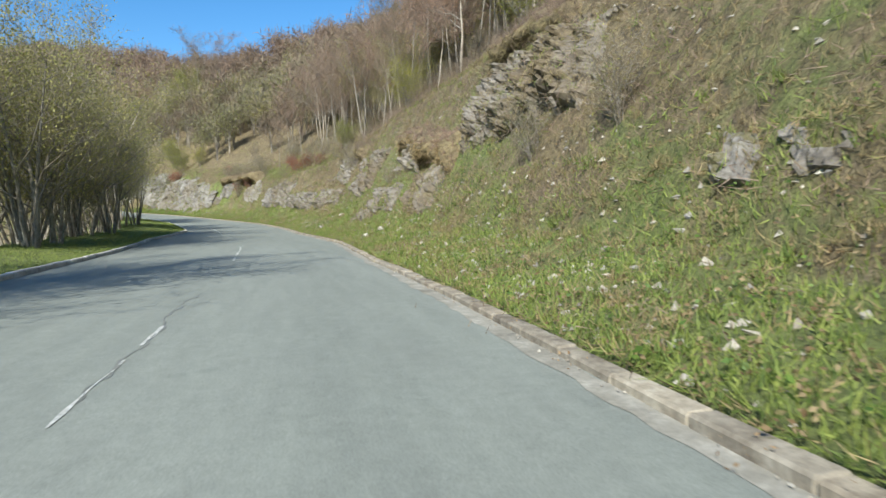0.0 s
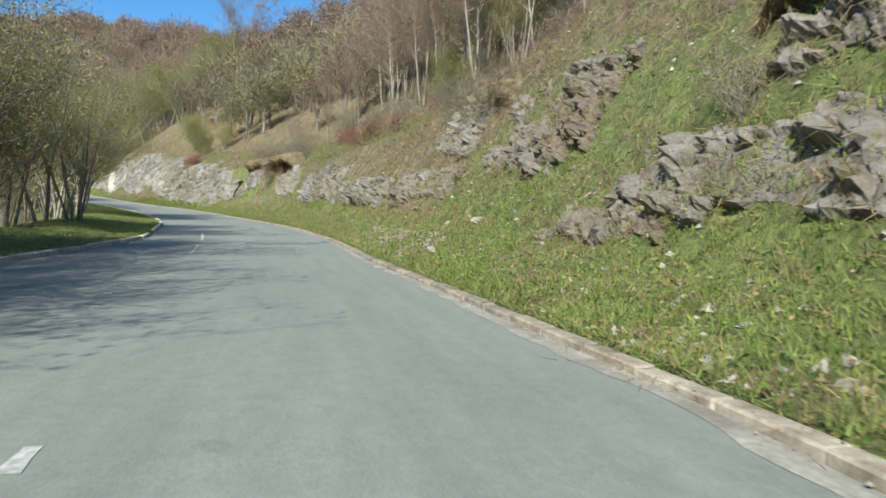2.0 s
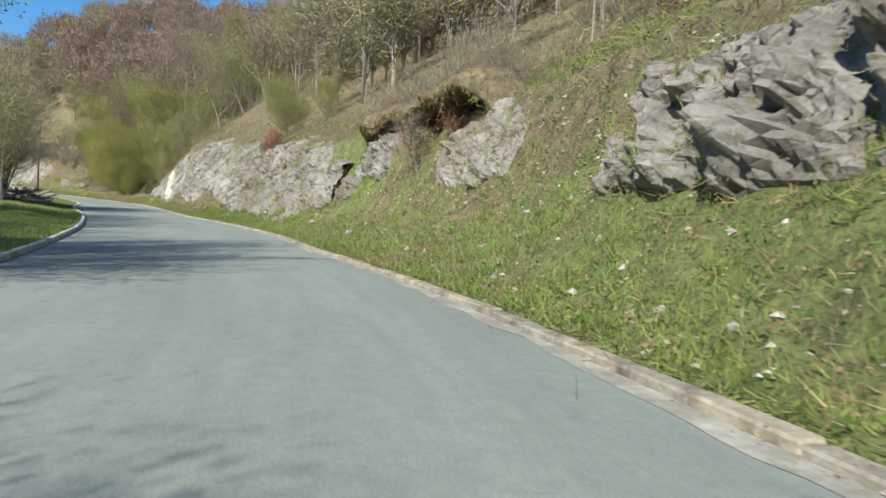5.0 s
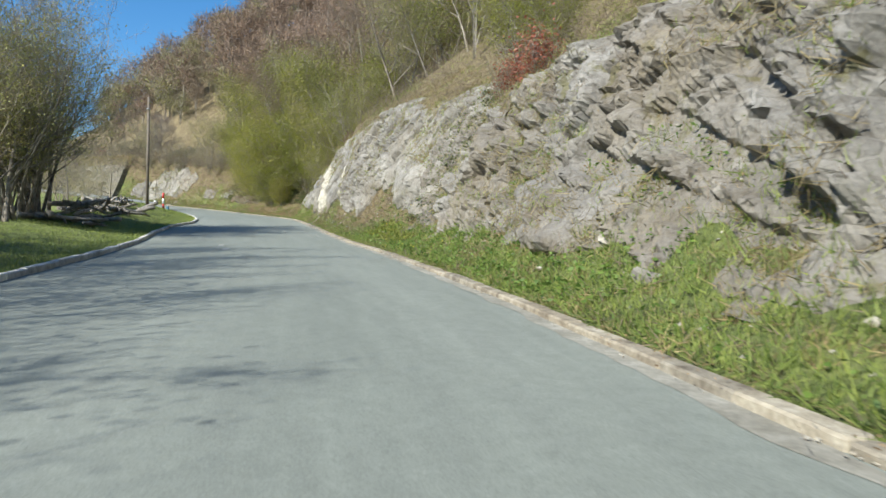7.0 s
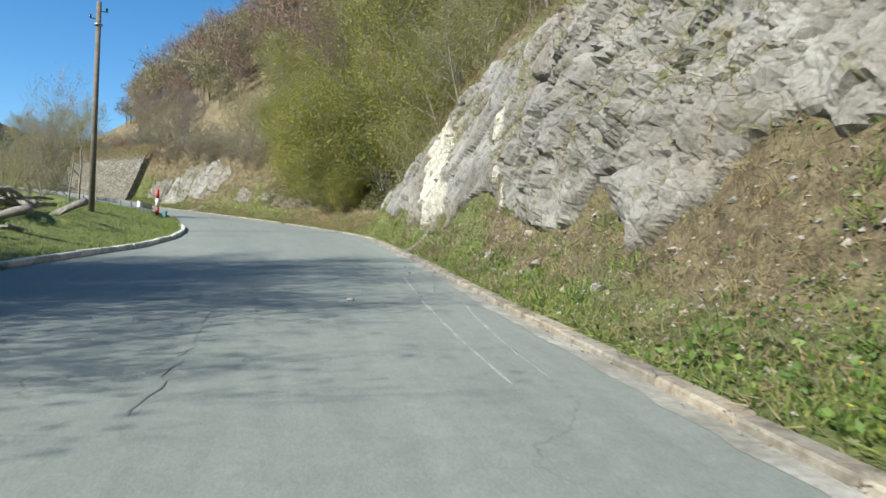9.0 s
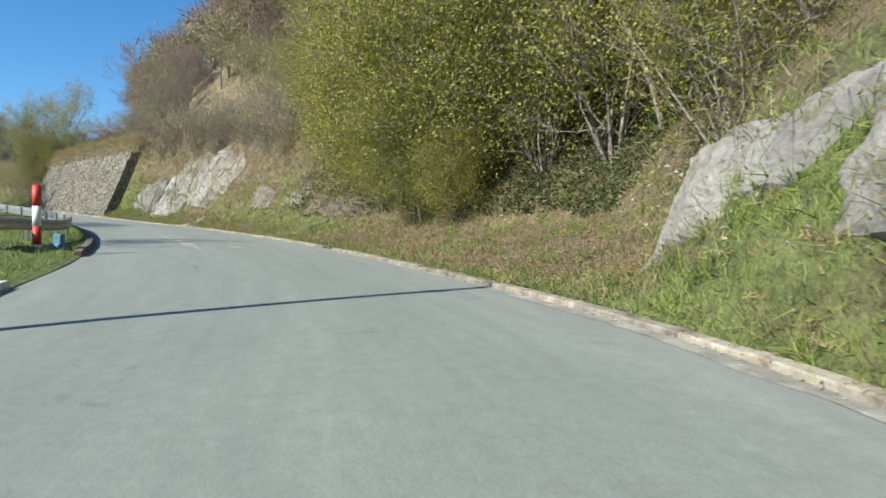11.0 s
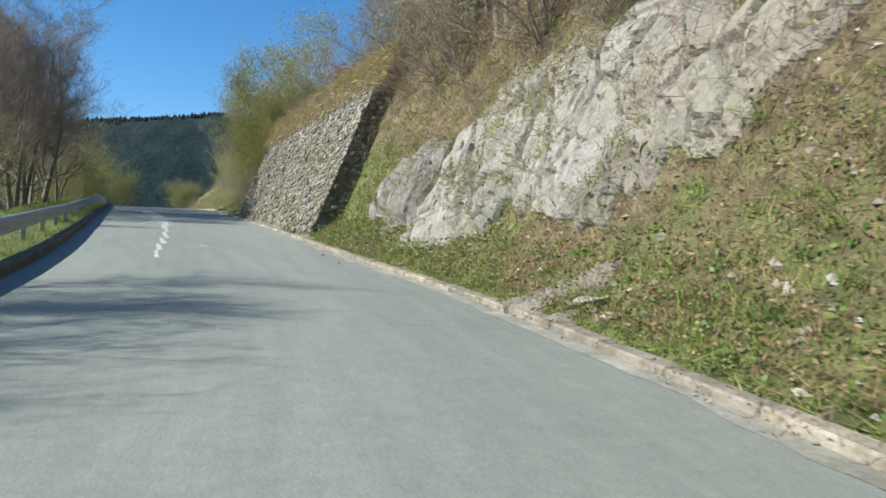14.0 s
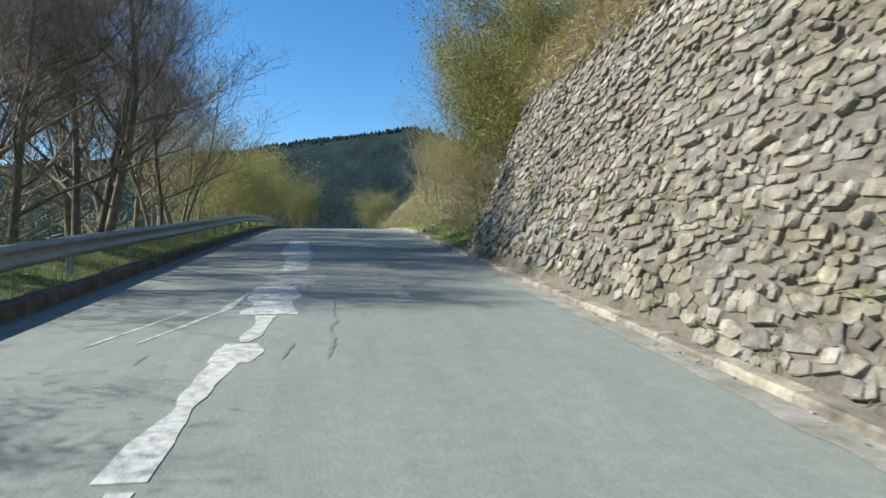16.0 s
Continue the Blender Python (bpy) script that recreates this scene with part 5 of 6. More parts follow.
def build_mountain():
    """A dark forested ridge across the valley."""
    az = np.radians(np.linspace(52, 132, 150))
    rows = np.linspace(0, 1, 26)
    out, r = [], np.random.default_rng(31)
    prof = np.interp(np.degrees(az), [52, 62, 70, 75, 80, 88, 95, 108, 118, 132], [120, 170, 212, 240, 226, 200, 178, 150, 120, 80])
    for k, q in enumerate(rows):
        d = 820 + 330 * q
        h = prof * np.sin(q * np.pi / 2) ** 1.1 + 7 * fractal(np.degrees(az) * 0.35, q * 6, 0, 50, 3) * q
        out.append(np.stack([-118 - np.sin(az) * d, 153 + np.cos(az) * d, 4 - 30 * (1 - q) + h], -1))
    verts = np.array(out)
    me = mesh_from("far_mountain", verts, grid_faces(len(rows), len(az)), ["ridge"], flat=False)
    thing("far_mountain", "dark conifer-covered mountain ridge across the valley", "mountain", kind="structure", data=me)
    flat = verts.reshape(-1, 3)
    pick = r.integers(len(az) * 22, len(flat), 2200)
    pick = np.concatenate([pick, np.arange(len(flat) - len(az) * 2, len(flat))])
    p = flat[pick] + np.concatenate([r.normal(0, 6, (len(pick), 2)), np.zeros((len(pick), 1))], 1)
    n = len(p)
    a = r.uniform(0, 6.28, (n, 1))
    h, w = r.uniform(3, 5.5, (n, 1)), r.uniform(2.6, 4.6, (n, 1))
    ring = [p + np.concatenate([np.cos(a + k * 1.571) * w, np.sin(a + k * 1.571) * w, -2 + 0 * w], 1) for k in range(4)]
    tip = p + np.concatenate([0 * h, 0 * h, h], 1)
    v = np.stack(ring + [tip], 1).reshape(-1, 3)
    b = np.arange(n)[:, None] * 5
    f = np.concatenate([b + np.array([[k, (k + 1) % 4, 4]]) for k in range(4)])
    thing("spruce_forest", "dense dark spruce forest on the far mountain", "woodland", kind="stuff", data=mesh_from("spruce_forest", v, f, ["far_forest"]))


build_mountain()


# ---------------------------------------------------------------- retaining wall
WALL = (205.0, 222.5)


def wall_point(s, h, out=0.0):
    """The battered face of the wall, by station and height; out: proud of it."""
    pos, right = centre(s)
    lat = 3.03 + h * 0.42 - out
    return np.stack([pos[..., 0] + right[..., 0] * lat, pos[..., 1] + right[..., 1] * lat, pos[..., 2] + h + out * 0.35], -1)


def build_wall():
    top = lambda s: np.interp(s, [205, 208, 214, 222.5], [5.8, 5.7, 5.4, 4.8]) + 0.22 * value_noise(np.asarray(s) * 0.8, 2.0) + 0.12 * value_noise(np.asarray(s) * 2.9, 5.0)
    ss = np.arange(WALL[0], WALL[1] + 0.01, 0.5)
    hs = np.linspace(-0.1, 1, 16)
    s, q = np.meshgrid(ss, hs, indexing="ij")
    h = np.where(q < 0, q, q * top(s))
    front = wall_point(s, h, 0.0)
    back = wall_point(s[:, ::-1], h[:, ::-1], -1.1)
    sheet = np.concatenate([front, back], 1)
    n = sheet.shape[1]
    faces = grid_faces(len(ss), n, True)
    caps = [np.array([np.arange(n)[::-1]]), np.array([np.arange(n) + (len(ss) - 1) * n])]
    wall = thing("retaining_wall", "battered dry-stone retaining wall of grey rubble", "wall", kind="structure")
    part("wall_core", mesh_from("wall_core", sheet, [faces] + caps, ["mortar"]), wall, "dark earthy bedding between the stones")
    r = np.random.default_rng(41)
    shapes = []
    for k in range(14):
        n_c = r.integers(5, 8)
        a = np.sort(r.uniform(0, 6.28, 1) + np.arange(n_c) * 6.28 / n_c + r.normal(0, 0.32, n_c))
        rx, rz = 0.5 * r.uniform(0.92, 1.1, n_c), 0.5 * r.uniform(0.9, 1.1, n_c)
        outer = np.stack([np.sign(np.cos(a)) * np.abs(np.cos(a)) ** 0.6 * rx, np.zeros(n_c), np.sign(np.sin(a)) * np.abs(np.sin(a)) ** 0.6 * rz], -1)
        mid = outer * [0.97, 1, 0.96] + [0, -0.66, 0] + r.normal(0, 0.1, (n_c, 3)) * [0.25, 1, 0.25]
        inner = outer * [0.9, 1, 0.86] + [0, -0.95, 0] + r.normal(0, 0.1, (n_c, 3)) * [0.35, 1, 0.35]
        v = np.concatenate([outer, mid, inner])
        ring = np.arange(n_c)
        nxt = (ring + 1) % n_c
        f4 = np.concatenate([np.stack([ring, nxt, nxt + n_c, ring + n_c], -1), np.stack([ring + n_c, nxt + n_c, nxt + 2 * n_c, ring + 2 * n_c], -1)])
        shapes.append((v, f4, np.array([ring + 2 * n_c])))
    meshes = [mesh_from("stone", v, [f4, cap], ["stone"]) for v, f4, cap in shapes]
    loose_v, loose_f, base, made = [], {}, 0, 0
    h = 0.12
    while h < 5.9:
        ch = r.uniform(0.07, 0.15) if h > 0.5 else r.uniform(0.13, 0.2)
        s = WALL[0] - r.uniform(0.0, 0.12)
        while s < WALL[1] - 0.1:
            w = r.uniform(0.07, 0.13) if r.random() < 0.25 else (r.uniform(0.12, 0.24) if r.random() < 0.72 else r.uniform(0.24, 0.46))
            hc = h + ch / 2 + r.normal(0, 0.04) + 0.16 * float(value_noise(s * 0.5, h * 0.6))
            if hc < top(s) + 0.05:
                k = r.integers(0, len(shapes))
                c = wall_point(np.array(s + w / 2), np.array(hc), -0.015)
                _, right = centre(s + w / 2)
                ex = np.array([right[1], -right[0], 0.0])
                ey = np.array([right[0] * 0.93, right[1] * 0.93, -0.37])
                ez = np.cross(ex, ey)
                a = r.normal(0.0, 0.14)
                ex, ez = ex * math.cos(a) + ez * math.sin(a), ez * math.cos(a) - ex * math.sin(a)
                # each stone shows its face a little turned and nodding
                b1, b2 = r.normal(0.0, 0.09), r.normal(0.0, 0.11)
                ey = ey + ex * b1 + ez * b2
                ey = ey / np.linalg.norm(ey)
                small_one = 0.7 if r.random() < 0.1 else 1.0
                size = np.array([w * r.uniform(1.02, 1.2) * small_one, r.uniform(0.035, 0.065) + 0.04 * (r.random() < 0.12), min(ch * r.uniform(1.0, 1.45), w * 0.95 + 0.025) * small_one])
                m = np.stack([ex * size[0], ey * size[1], ez * size[2]], 1)
                if made < 300 and 206.5 < s < 212.5 and h < 2.0:
                    m4 = Matrix([[*m[i], c[i]] for i in range(3)] + [[0, 0, 0, 1]])
                    part("stone", meshes[k], wall, m=m4)
                    made += 1
                else:
                    v, f4, cap = shapes[k]
                    loose_v.append(v @ m.T + c)
                    loose_f.setdefault(4, []).append(f4 + base)
                    loose_f.setdefault(cap.shape[1] + 100, []).append(cap + base)
                    base += len(v)
            s += w + r.uniform(-0.01, 0.02)
        h += ch + r.uniform(0.0, 0.015)
    rest = mesh_from("rubble_stones", np.concatenate(loose_v), [np.concatenate(f) for f in loose_f.values()], ["stone"])
    tagged(part("rubble_stones", rest, wall), kind="stuff")
    # rubble of the wall's end, seen edge on
    vs, fs, caps2, base = [], [], {}, 0
    for hc in np.cumsum(r.uniform(0.07, 0.15, 52)):
        for q in np.cumsum(r.uniform(0.16, 0.36, 4)) - 0.2 + r.normal(0, 0.03, 4):
            v, f4, cap = shapes[r.integers(0, len(shapes))]
            c = wall_point(np.array(WALL[0]), np.array(hc), -q - 0.1)
            _, right = centre(WALL[0])
            fwd = np.array([-right[1], right[0], 0.0])
            m = np.stack([np.array([right[0], right[1], 0]) * r.uniform(0.14, 0.28), fwd * r.uniform(0.02, 0.06), np.array([0, 0, 1.0]) * r.uniform(0.07, 0.15)], 1)
            vs.append(v @ m.T + c)
            fs.append(f4 + base)
            caps2.setdefault(cap.shape[1], []).append(cap + base)
            base += len(v)
    end = mesh_from("end_stones", np.concatenate(vs), [np.concatenate(fs)] + [np.concatenate(c) for c in caps2.values()], ["stone"])
    tagged(part("end_stones", end, wall), kind="stuff")


build_wall()


# ---------------------------------------------------------------- undercut turf lips
def turf_lip(s_from, s_to, h_at, reach, label, h_end=None):
    """A sod that hangs over the bank like a shelf, with a hollow under it."""
    ss = np.arange(s_from, s_to, 0.15)
    q = np.linspace(0, 2 * np.pi, 11)[:-1]
    f, k, h1 = face_l(ss), face_tan(ss), face_h1(ss)
    hh = h_at + 0.35 * value_noise(ss * 0.5, 4.0) + ((h_at + 0.25 if h_end is None else h_end) - h_at) * (ss - s_from) / (s_to - s_from)
    lat = f + (hh - h1) / k
    grow_ = smooth(0, 1.2, ss - s_from) * smooth(0, 1.2, s_to - ss)
    out = reach * grow_ * (0.75 + 0.35 * value_noise(ss * 0.8, 9.0) + 0.25 * value_noise(ss * 2.3, 19.0))
    pos, right = centre(ss)
    o = lat[:, None] + 0.9 - (out[:, None] + 0.9) * (0.5 + 0.5 * np.cos(q)) + 0.15 * value_noise(ss[:, None] * 3, q * 2)
    z = hh[:, None] + 0.4 + (0.3 + 0.05 * np.cos(q)) * np.sin(q) + 0.65 * (0.5 - 0.5 * np.cos(q)) - 1.1 * (1 - grow_[:, None]) + 0.13 * value_noise(ss[:, None] * 3.3, q * 2, 1) + 0.2 * value_noise(ss[:, None] * 0.9, 0 * q + 3.0)
    v = np.stack([pos[:, None, 0] + right[:, None, 0] * o, pos[:, None, 1] + right[:, None, 1] * o, pos[:, None, 2] + z], -1)
    me = mesh_from("turf_overhang", v, grid_faces(len(ss), 10, True), ["turf"], flat=False)
    set_attribute(me, "dry", np.full(len(ss) * 10, 0.42))
    ob = thing("turf_overhang", label, "turf", "undercut turf along the top of the bank", data=me)
    r = np.random.default_rng(int(s_from))
    n = 3600
    i, j = r.integers(0, len(ss), n), r.choice([0, 1, 9, 8], n)
    bv, bf = slivers(r, v[i, j], 0.3, 0.016, -0.9)
    k = r.integers(0, len(ss), n), r.choice([1, 2, 3, 4], n)
    tv, tf = slivers(r, v[k], 0.34, 0.014, 0.5)
    tagged(part("stem_fringe", mesh_from("stem_fringe", tv, tf, ["twig"]), ob, "brown dead stems and roots on the sod"), kind="stuff")
    part("hanging_grass", mesh_from("hanging_grass", bv, bf, ["straw"]), ob, "dry grass blades hanging from the edge")


turf_lip(88.4, 99.8, 5.2, 1.45, "turf overhanging a dark hollow in the bank", 4.5)
turf_lip(29.8, 37.2, 4.2, 0.8, "dry turf hanging over a rock outcrop")
turf_lip(24.4, 30.6, 3.3, 0.85, "turf shelf that shades the rock pillars")
turf_lip(48, 55, 5.2, 0.6, "turf edge hanging over broken ledges")
turf_lip(18, 27, 6.8, 0.6, "undercut brown turf at the top of the bank")


# ---------------------------------------------------------------- guard rail, posts and pole
def build_rail():
    s_from, s_to = 168.0, 262.0
    ss = np.arange(s_from, s_to, 0.5)
    rail_lat = lambda s: edge_l(s) - np.interp(s, [168, 176, 184, 284], [1.9, 0.75, 0.5, 0.6])
    pos, right = centre(ss)
    lat = rail_lat(ss)
    prof = [(0.0, 0.44), (0.075, 0.48), (0.075, 0.53), (0.0, 0.58), (0.0, 0.62), (0.075, 0.67), (0.075, 0.72), (0.0, 0.76), (-0.012, 0.76), (0.06, 0.70), (0.06, 0.68), (-0.012, 0.6), (0.06, 0.51), (-0.012, 0.44)]
    base = soil(ss, lat)[:, 2]
    k = np.ones(9) / 9
    base = np.convolve(np.pad(base, 4, mode="edge"), k, "valid") - 0.16
    rows = []
    for o, h in prof:
        rows.append(np.stack([pos[:, 0] + right[:, 0] * (lat + o), pos[:, 1] + right[:, 1] * (lat + o), base + h], -1))
    rail = thing("guard_rail", "galvanised steel crash barrier along the outer verge", "guard rail")
    part("rail_beam", mesh_from("rail_beam", np.stack(rows, 1), grid_faces(len(ss), len(prof), True), ["steel"], flat=False), rail)
    post = bm_mesh("post", box(0.1, 0.06, 0.95, 0.008), "steel")
    for s in np.arange(s_from + 0.6, s_to, 3.2):
        q = soil(np.array(s), rail_lat(s) - 0.07)
        z = float(np.interp(s, ss, base))
        part("post", post, rail, m=Matrix.Translation((q[0], q[1], z - 0.22)) @ Matrix.Rotation(radians(heading(s)), 4, "Z"))
    # rounded end piece
    a = np.linspace(0, np.pi, 9)
    c, rt = centre(s_from)
    fwd = np.array([-rt[1], rt[0]])
    vs = []
    for h in (0.44, 0.6, 0.76):
        for q in a:
            o = -0.11 + 0.13 * math.cos(q)
            b = -0.2 * math.sin(q)
            l0 = float(rail_lat(s_from)) + o
            vs.append((c[0] + rt[0] * l0 + fwd[0] * b, c[1] + rt[1] * l0 + fwd[1] * b, base[0] + h))
    part("end_cap", mesh_from("end_cap", np.array(vs), grid_faces(3, 9), ["white_paint"], flat=False), rail, "whitish rounded end piece")


build_rail()


def round_bm(radius, height, sides=12, top=None, z=0.0):
    bm = bmesh.new()
    bmesh.ops.create_cone(bm, cap_ends=True, segments=sides, radius1=radius, radius2=radius if top is None else top, depth=height, matrix=Matrix.Translation((0, 0, z + height / 2)))
    return bm


def build_pole():
    at = spot(156.2, -7.15, 0.3)
    pole = thing("utility_pole", "tall weathered wooden utility pole on the grass verge", "utility pole", at=Matrix.Translation(at) @ Matrix.Rotation(radians(heading(156) + 20), 4, "Z") @ Matrix.Rotation(0.012, 4, "Y"))
    part("shaft", bm_mesh("shaft", round_bm(0.115, 8.55, 14, 0.09), "pole_wood", False), pole)
    for k, (dx, hz) in enumerate(((0.16, 8.2), (-0.16, 7.85))):
        arm = bmesh.new()
        bmesh.ops.create_cube(arm, size=1, matrix=Matrix.Translation((dx, 0, hz)) @ Matrix.Diagonal((0.3, 0.035, 0.035, 1)))
        bracket = part("bracket", bm_mesh("bracket", arm, "steel"), pole)
        ins = round_bm(0.045, 0.14, 10, 0.03, hz + 0.02)
        bmesh.ops.translate(ins, verts=ins.verts[:], vec=(dx * 1.8, 0, 0))
        part("insulator", bm_mesh("insulator", ins, "insulator", False), bracket, "brown glazed insulator")
    part("collar", bm_mesh("collar", round_bm(0.15, 0.08, 14, 0.15, 7.6), "steel", False), pole)


def build_marker():
    at = spot(170.2, -4.75, 0.1)
    post = thing("marker_post", "red and white striped marker post at the verge", "marker post", at=Matrix.Translation(at))
    z = 0.0
    for k, hgt in enumerate((0.16, 0.46, 0.5, 0.52)):
        part("red_band" if k % 2 else "white_band", bm_mesh("band", round_bm(0.1, hgt, 14, None, z), "red_paint" if k % 2 else "white_paint", False), post)
        z += hgt
    block = thing("concrete_block", "small blue-grey painted block beside the marker post", "block", at=Matrix.Translation(spot(170.6, -4.3, 0.03)) @ Matrix.Rotation(0.5, 4, "Z"))
    block.data = None
    part("foot", bm_mesh("foot", box(0.5, 0.3, 0.16, 0.03, 0.01, 3), "blue_paint"), block)
    part("upright", bm_mesh("upright", box(0.22, 0.18, 0.42, 0.03, 0.015, 4), "blue_paint"), block)


build_pole()
build_marker()


# ---------------------------------------------------------------- logs, sticks and loose stones
def log_mesh(seed, length, radius, mat="log", bend=0.1, knots=2):
    r = np.random.default_rng(seed)
    t = np.linspace(-0.5, 0.5, 9)
    p = np.stack([t * length, bend * length * np.sin(t * 3 + r.uniform(0, 3)) * 0.4, r.normal(0, 0.02, 9), radius * (1 - 0.35 * (t + 0.5)) * r.uniform(0.9, 1.1, 9)], -1)
    p[0, 3], p[-1, 3] = p[0, 3] * 0.9, p[-1, 3] * 0.9
    chains = [p]
    for k in range(knots):
        i = r.integers(2, 7)
        d = r.normal(0, 1, 3) + [0.6, 0, 0.3]
        d /= np.linalg.norm(d)
        ln = length * r.uniform(0.08, 0.22)
        chains.append(np.array([np.r_[p[i, :3], radius * 0.5], np.r_[p[i, :3] + d * ln * 0.6, radius * 0.35], np.r_[p[i, :3] + d * ln, radius * 0.12]]))
    v, f = tubes(chains, 8)
    caps = [np.array([np.arange(8)]), np.array([np.arange(8)[::-1] + 8 * 8])]
    return mesh_from("log", v, [f] + caps, [mat], flat=False)


r_log = np.random.default_rng(51)
logs = [log_mesh(60 + k, r_log.uniform(1.4, 3.2), r_log.uniform(0.06, 0.14)) for k in range(8)]
for k in range(64):
    s, q = r_log.uniform(133.5, 154.0), r_log.random()
    lat = float(edge_l(s)) - np.interp(s, [133, 147, 154], [2.2, 3.2, 3.5]) - 2.4 * q
    pile = 0.62 * math.sin(math.pi * min(max(q, 0.05), 0.95)) * float(np.interp(s, [133, 137, 150, 154], [0.4, 1, 1, 0.3]))
    p = spot(s, lat)
    p.z += r_log.uniform(0.03, 0.12) + pile * r_log.random()
    ob = thing("log", "grey weathered log in a heap on the verge", "log", "heap of logs and branches on the verge", data=logs[k % 8])
    ob.matrix_basis = Matrix.Translation(p) @ Matrix.Rotation(radians(heading(s) + 90 + r_log.normal(0, 32)), 4, "Z") @ Matrix.Rotation(r_log.normal(0, 0.14), 4, "Y") @ Matrix.Rotation(r_log.uniform(0, 6), 4, "X")
for s, lat, ln, turn in ((96.2, 4.5, 1.1, 60), (183, 3.75, 1.6, 20), (178.5, 4.0, 1.2, 70), (53, 6.0, 1.8, 100), (145.5, 4.3, 1.0, 40), (30, 4.8, 1.2, 80), (176, 4.4, 2.0, 15), (206, -4.6, 1.2, 30)):
    ob = thing("fallen_branch", "pale dead branch lying on the grassy bank", "branch", "dead branches on the bank", data=log_mesh(int(s * 7), ln, 0.02, "log", 0.25, 4))
    p = spot(s, lat, -0.05)
    ob.matrix_basis = Matrix.Translation(p) @ Matrix.Rotation(radians(heading(s) + turn), 4, "Z") @ Matrix.Rotation(-0.25, 4, "Y")


def stone_mesh(seed, mat):
    bm = bmesh.new()
    bmesh.ops.create_icosphere(bm, subdivisions=2, radius=0.5)
    r = random.Random(seed)
    for k in range(14):
        n = Vector([r.gauss(0, 1) for _ in range(3)]).normalized()
        d = r.uniform(0.14, 0.34)
        for v in bm.verts:
            over = v.co.dot(n) - d
            if over > 0:
                v.co -= n * over * 0.92
    for v in bm.verts:
        v.co += Vector([r.gauss(0, 0.012) for _ in range(3)])
        v.co.z *= 0.7
    return bm_mesh("stone", bm, mat)


pale_stones = [stone_mesh(k, "pale_stone") for k in range(7)]
r_st = np.random.default_rng(61)


def lay_stone(s, lat, size, label="pale angular limestone block on the grassy bank", flat=1.0, name="loose_stone"):
    ob = thing(name, label, "stone", "loose stones along the bank", data=pale_stones[r_st.integers(0, 7)])
    p = spot(s, lat)
    ob.matrix_basis = Matrix.Translation(p + Vector((0, 0, size * 0.06 * flat))) @ Matrix.Rotation(r_st.uniform(0, 6), 4, "Z") @ Matrix.Rotation(r_st.normal(0, 0.4), 4, "X") @ Matrix.Diagonal((size * r_st.uniform(0.8, 1.4), size * r_st.uniform(0.7, 1.1), size * flat * r_st.uniform(0.7, 1.1), 1))


for s, lat, size in ((30, 3.95, 0.5), (31, 4.85, 0.55), (29.3, 4.2, 0.35), (28.6, 4.5, 0.4), (32.2, 3.3, 0.28), (27.5, 4.9, 0.45), (47, 5.2, 0.45), (45, 5.4, 0.5), (44, 3.9, 0.55), (55, 4.6, 0.4), (54, 4.9, 0.3),
                     (99.5, 4.6, 0.7), (100.4, 5.0, 0.45), (111, 3.9, 0.3), (108, 4.2, 0.55), (110, 4.6, 0.6), (127.5, 4.0, 0.35), (137, 3.9, 0.35), (139.5, 3.9, 0.4), (138.6, 4.4, 0.3), (136, 4.8, 0.3),
                     (176.5, 3.9, 0.22), (173.6, 4.1, 0.3), (180.5, 3.6, 0.25), (196.5, 3.0, 0.3), (198, 3.3, 0.4), (199, 3.1, 0.35), (196, 3.4, 0.3), (200, 2.95, 0.25), (134.6, 3.7, 0.4), (133.8, 4.3, 0.35), (92.5, 4.3, 0.5)):
    lay_stone(s, lat, size)
for k in range(150):
    zone = ((26, 34), (47, 58), (52, 62), (93, 101), (104, 118), (131, 146), (134, 142), (171, 186), (192, 202), (8, 20))[k % 10]
    s = r_st.uniform(*zone)
    lo = float(edge_r(s)) + 0.4
    hi = float(face_l(s)) + 0.1
    lay_stone(s, lo + (hi - lo) * r_st.random() ** 1.3, r_st.uniform(0.08, 0.24), "small pale stone fallen on the bank")
lay_stone(190.6, 3.45, 0.9, "large tilted limestone slab beside the kerb", 0.5, "rock_slab")
lay_stone(190.0, 3.3, 0.5, "large tilted limestone slab beside the kerb", 0.5, "rock_slab")
for s, lat, size in ((136.3, 0.8, 0.13), (140.5, 2.5, 0.12), (142, 2.7, 0.1), (199.5, 2.1, 0.12), (201, 2.2, 0.1), (197.6, 2.0, 0.11), (180, 0.6, 0.06)):
    lay_stone(s, lat, size, "small stone lying on the asphalt", 0.7)


edging = thing("stone_edging", "line of pale rough stones climbing the grassy bank", "stone edging")
for k in range(16):
    q = k / 15
    ss_, la_ = 233.4 + 5.6 * q, 3.15 + 3.3 * q
    size = r_st.uniform(0.3, 0.5)
    part("stone", pale_stones[k % 7], edging, m=Matrix.Translation(spot(ss_, la_) + Vector((0, 0, 0.08))) @ Matrix.Rotation(r_st.uniform(0, 6), 4, "Z") @ Matrix.Diagonal((size * 1.3, size, size, 1)))


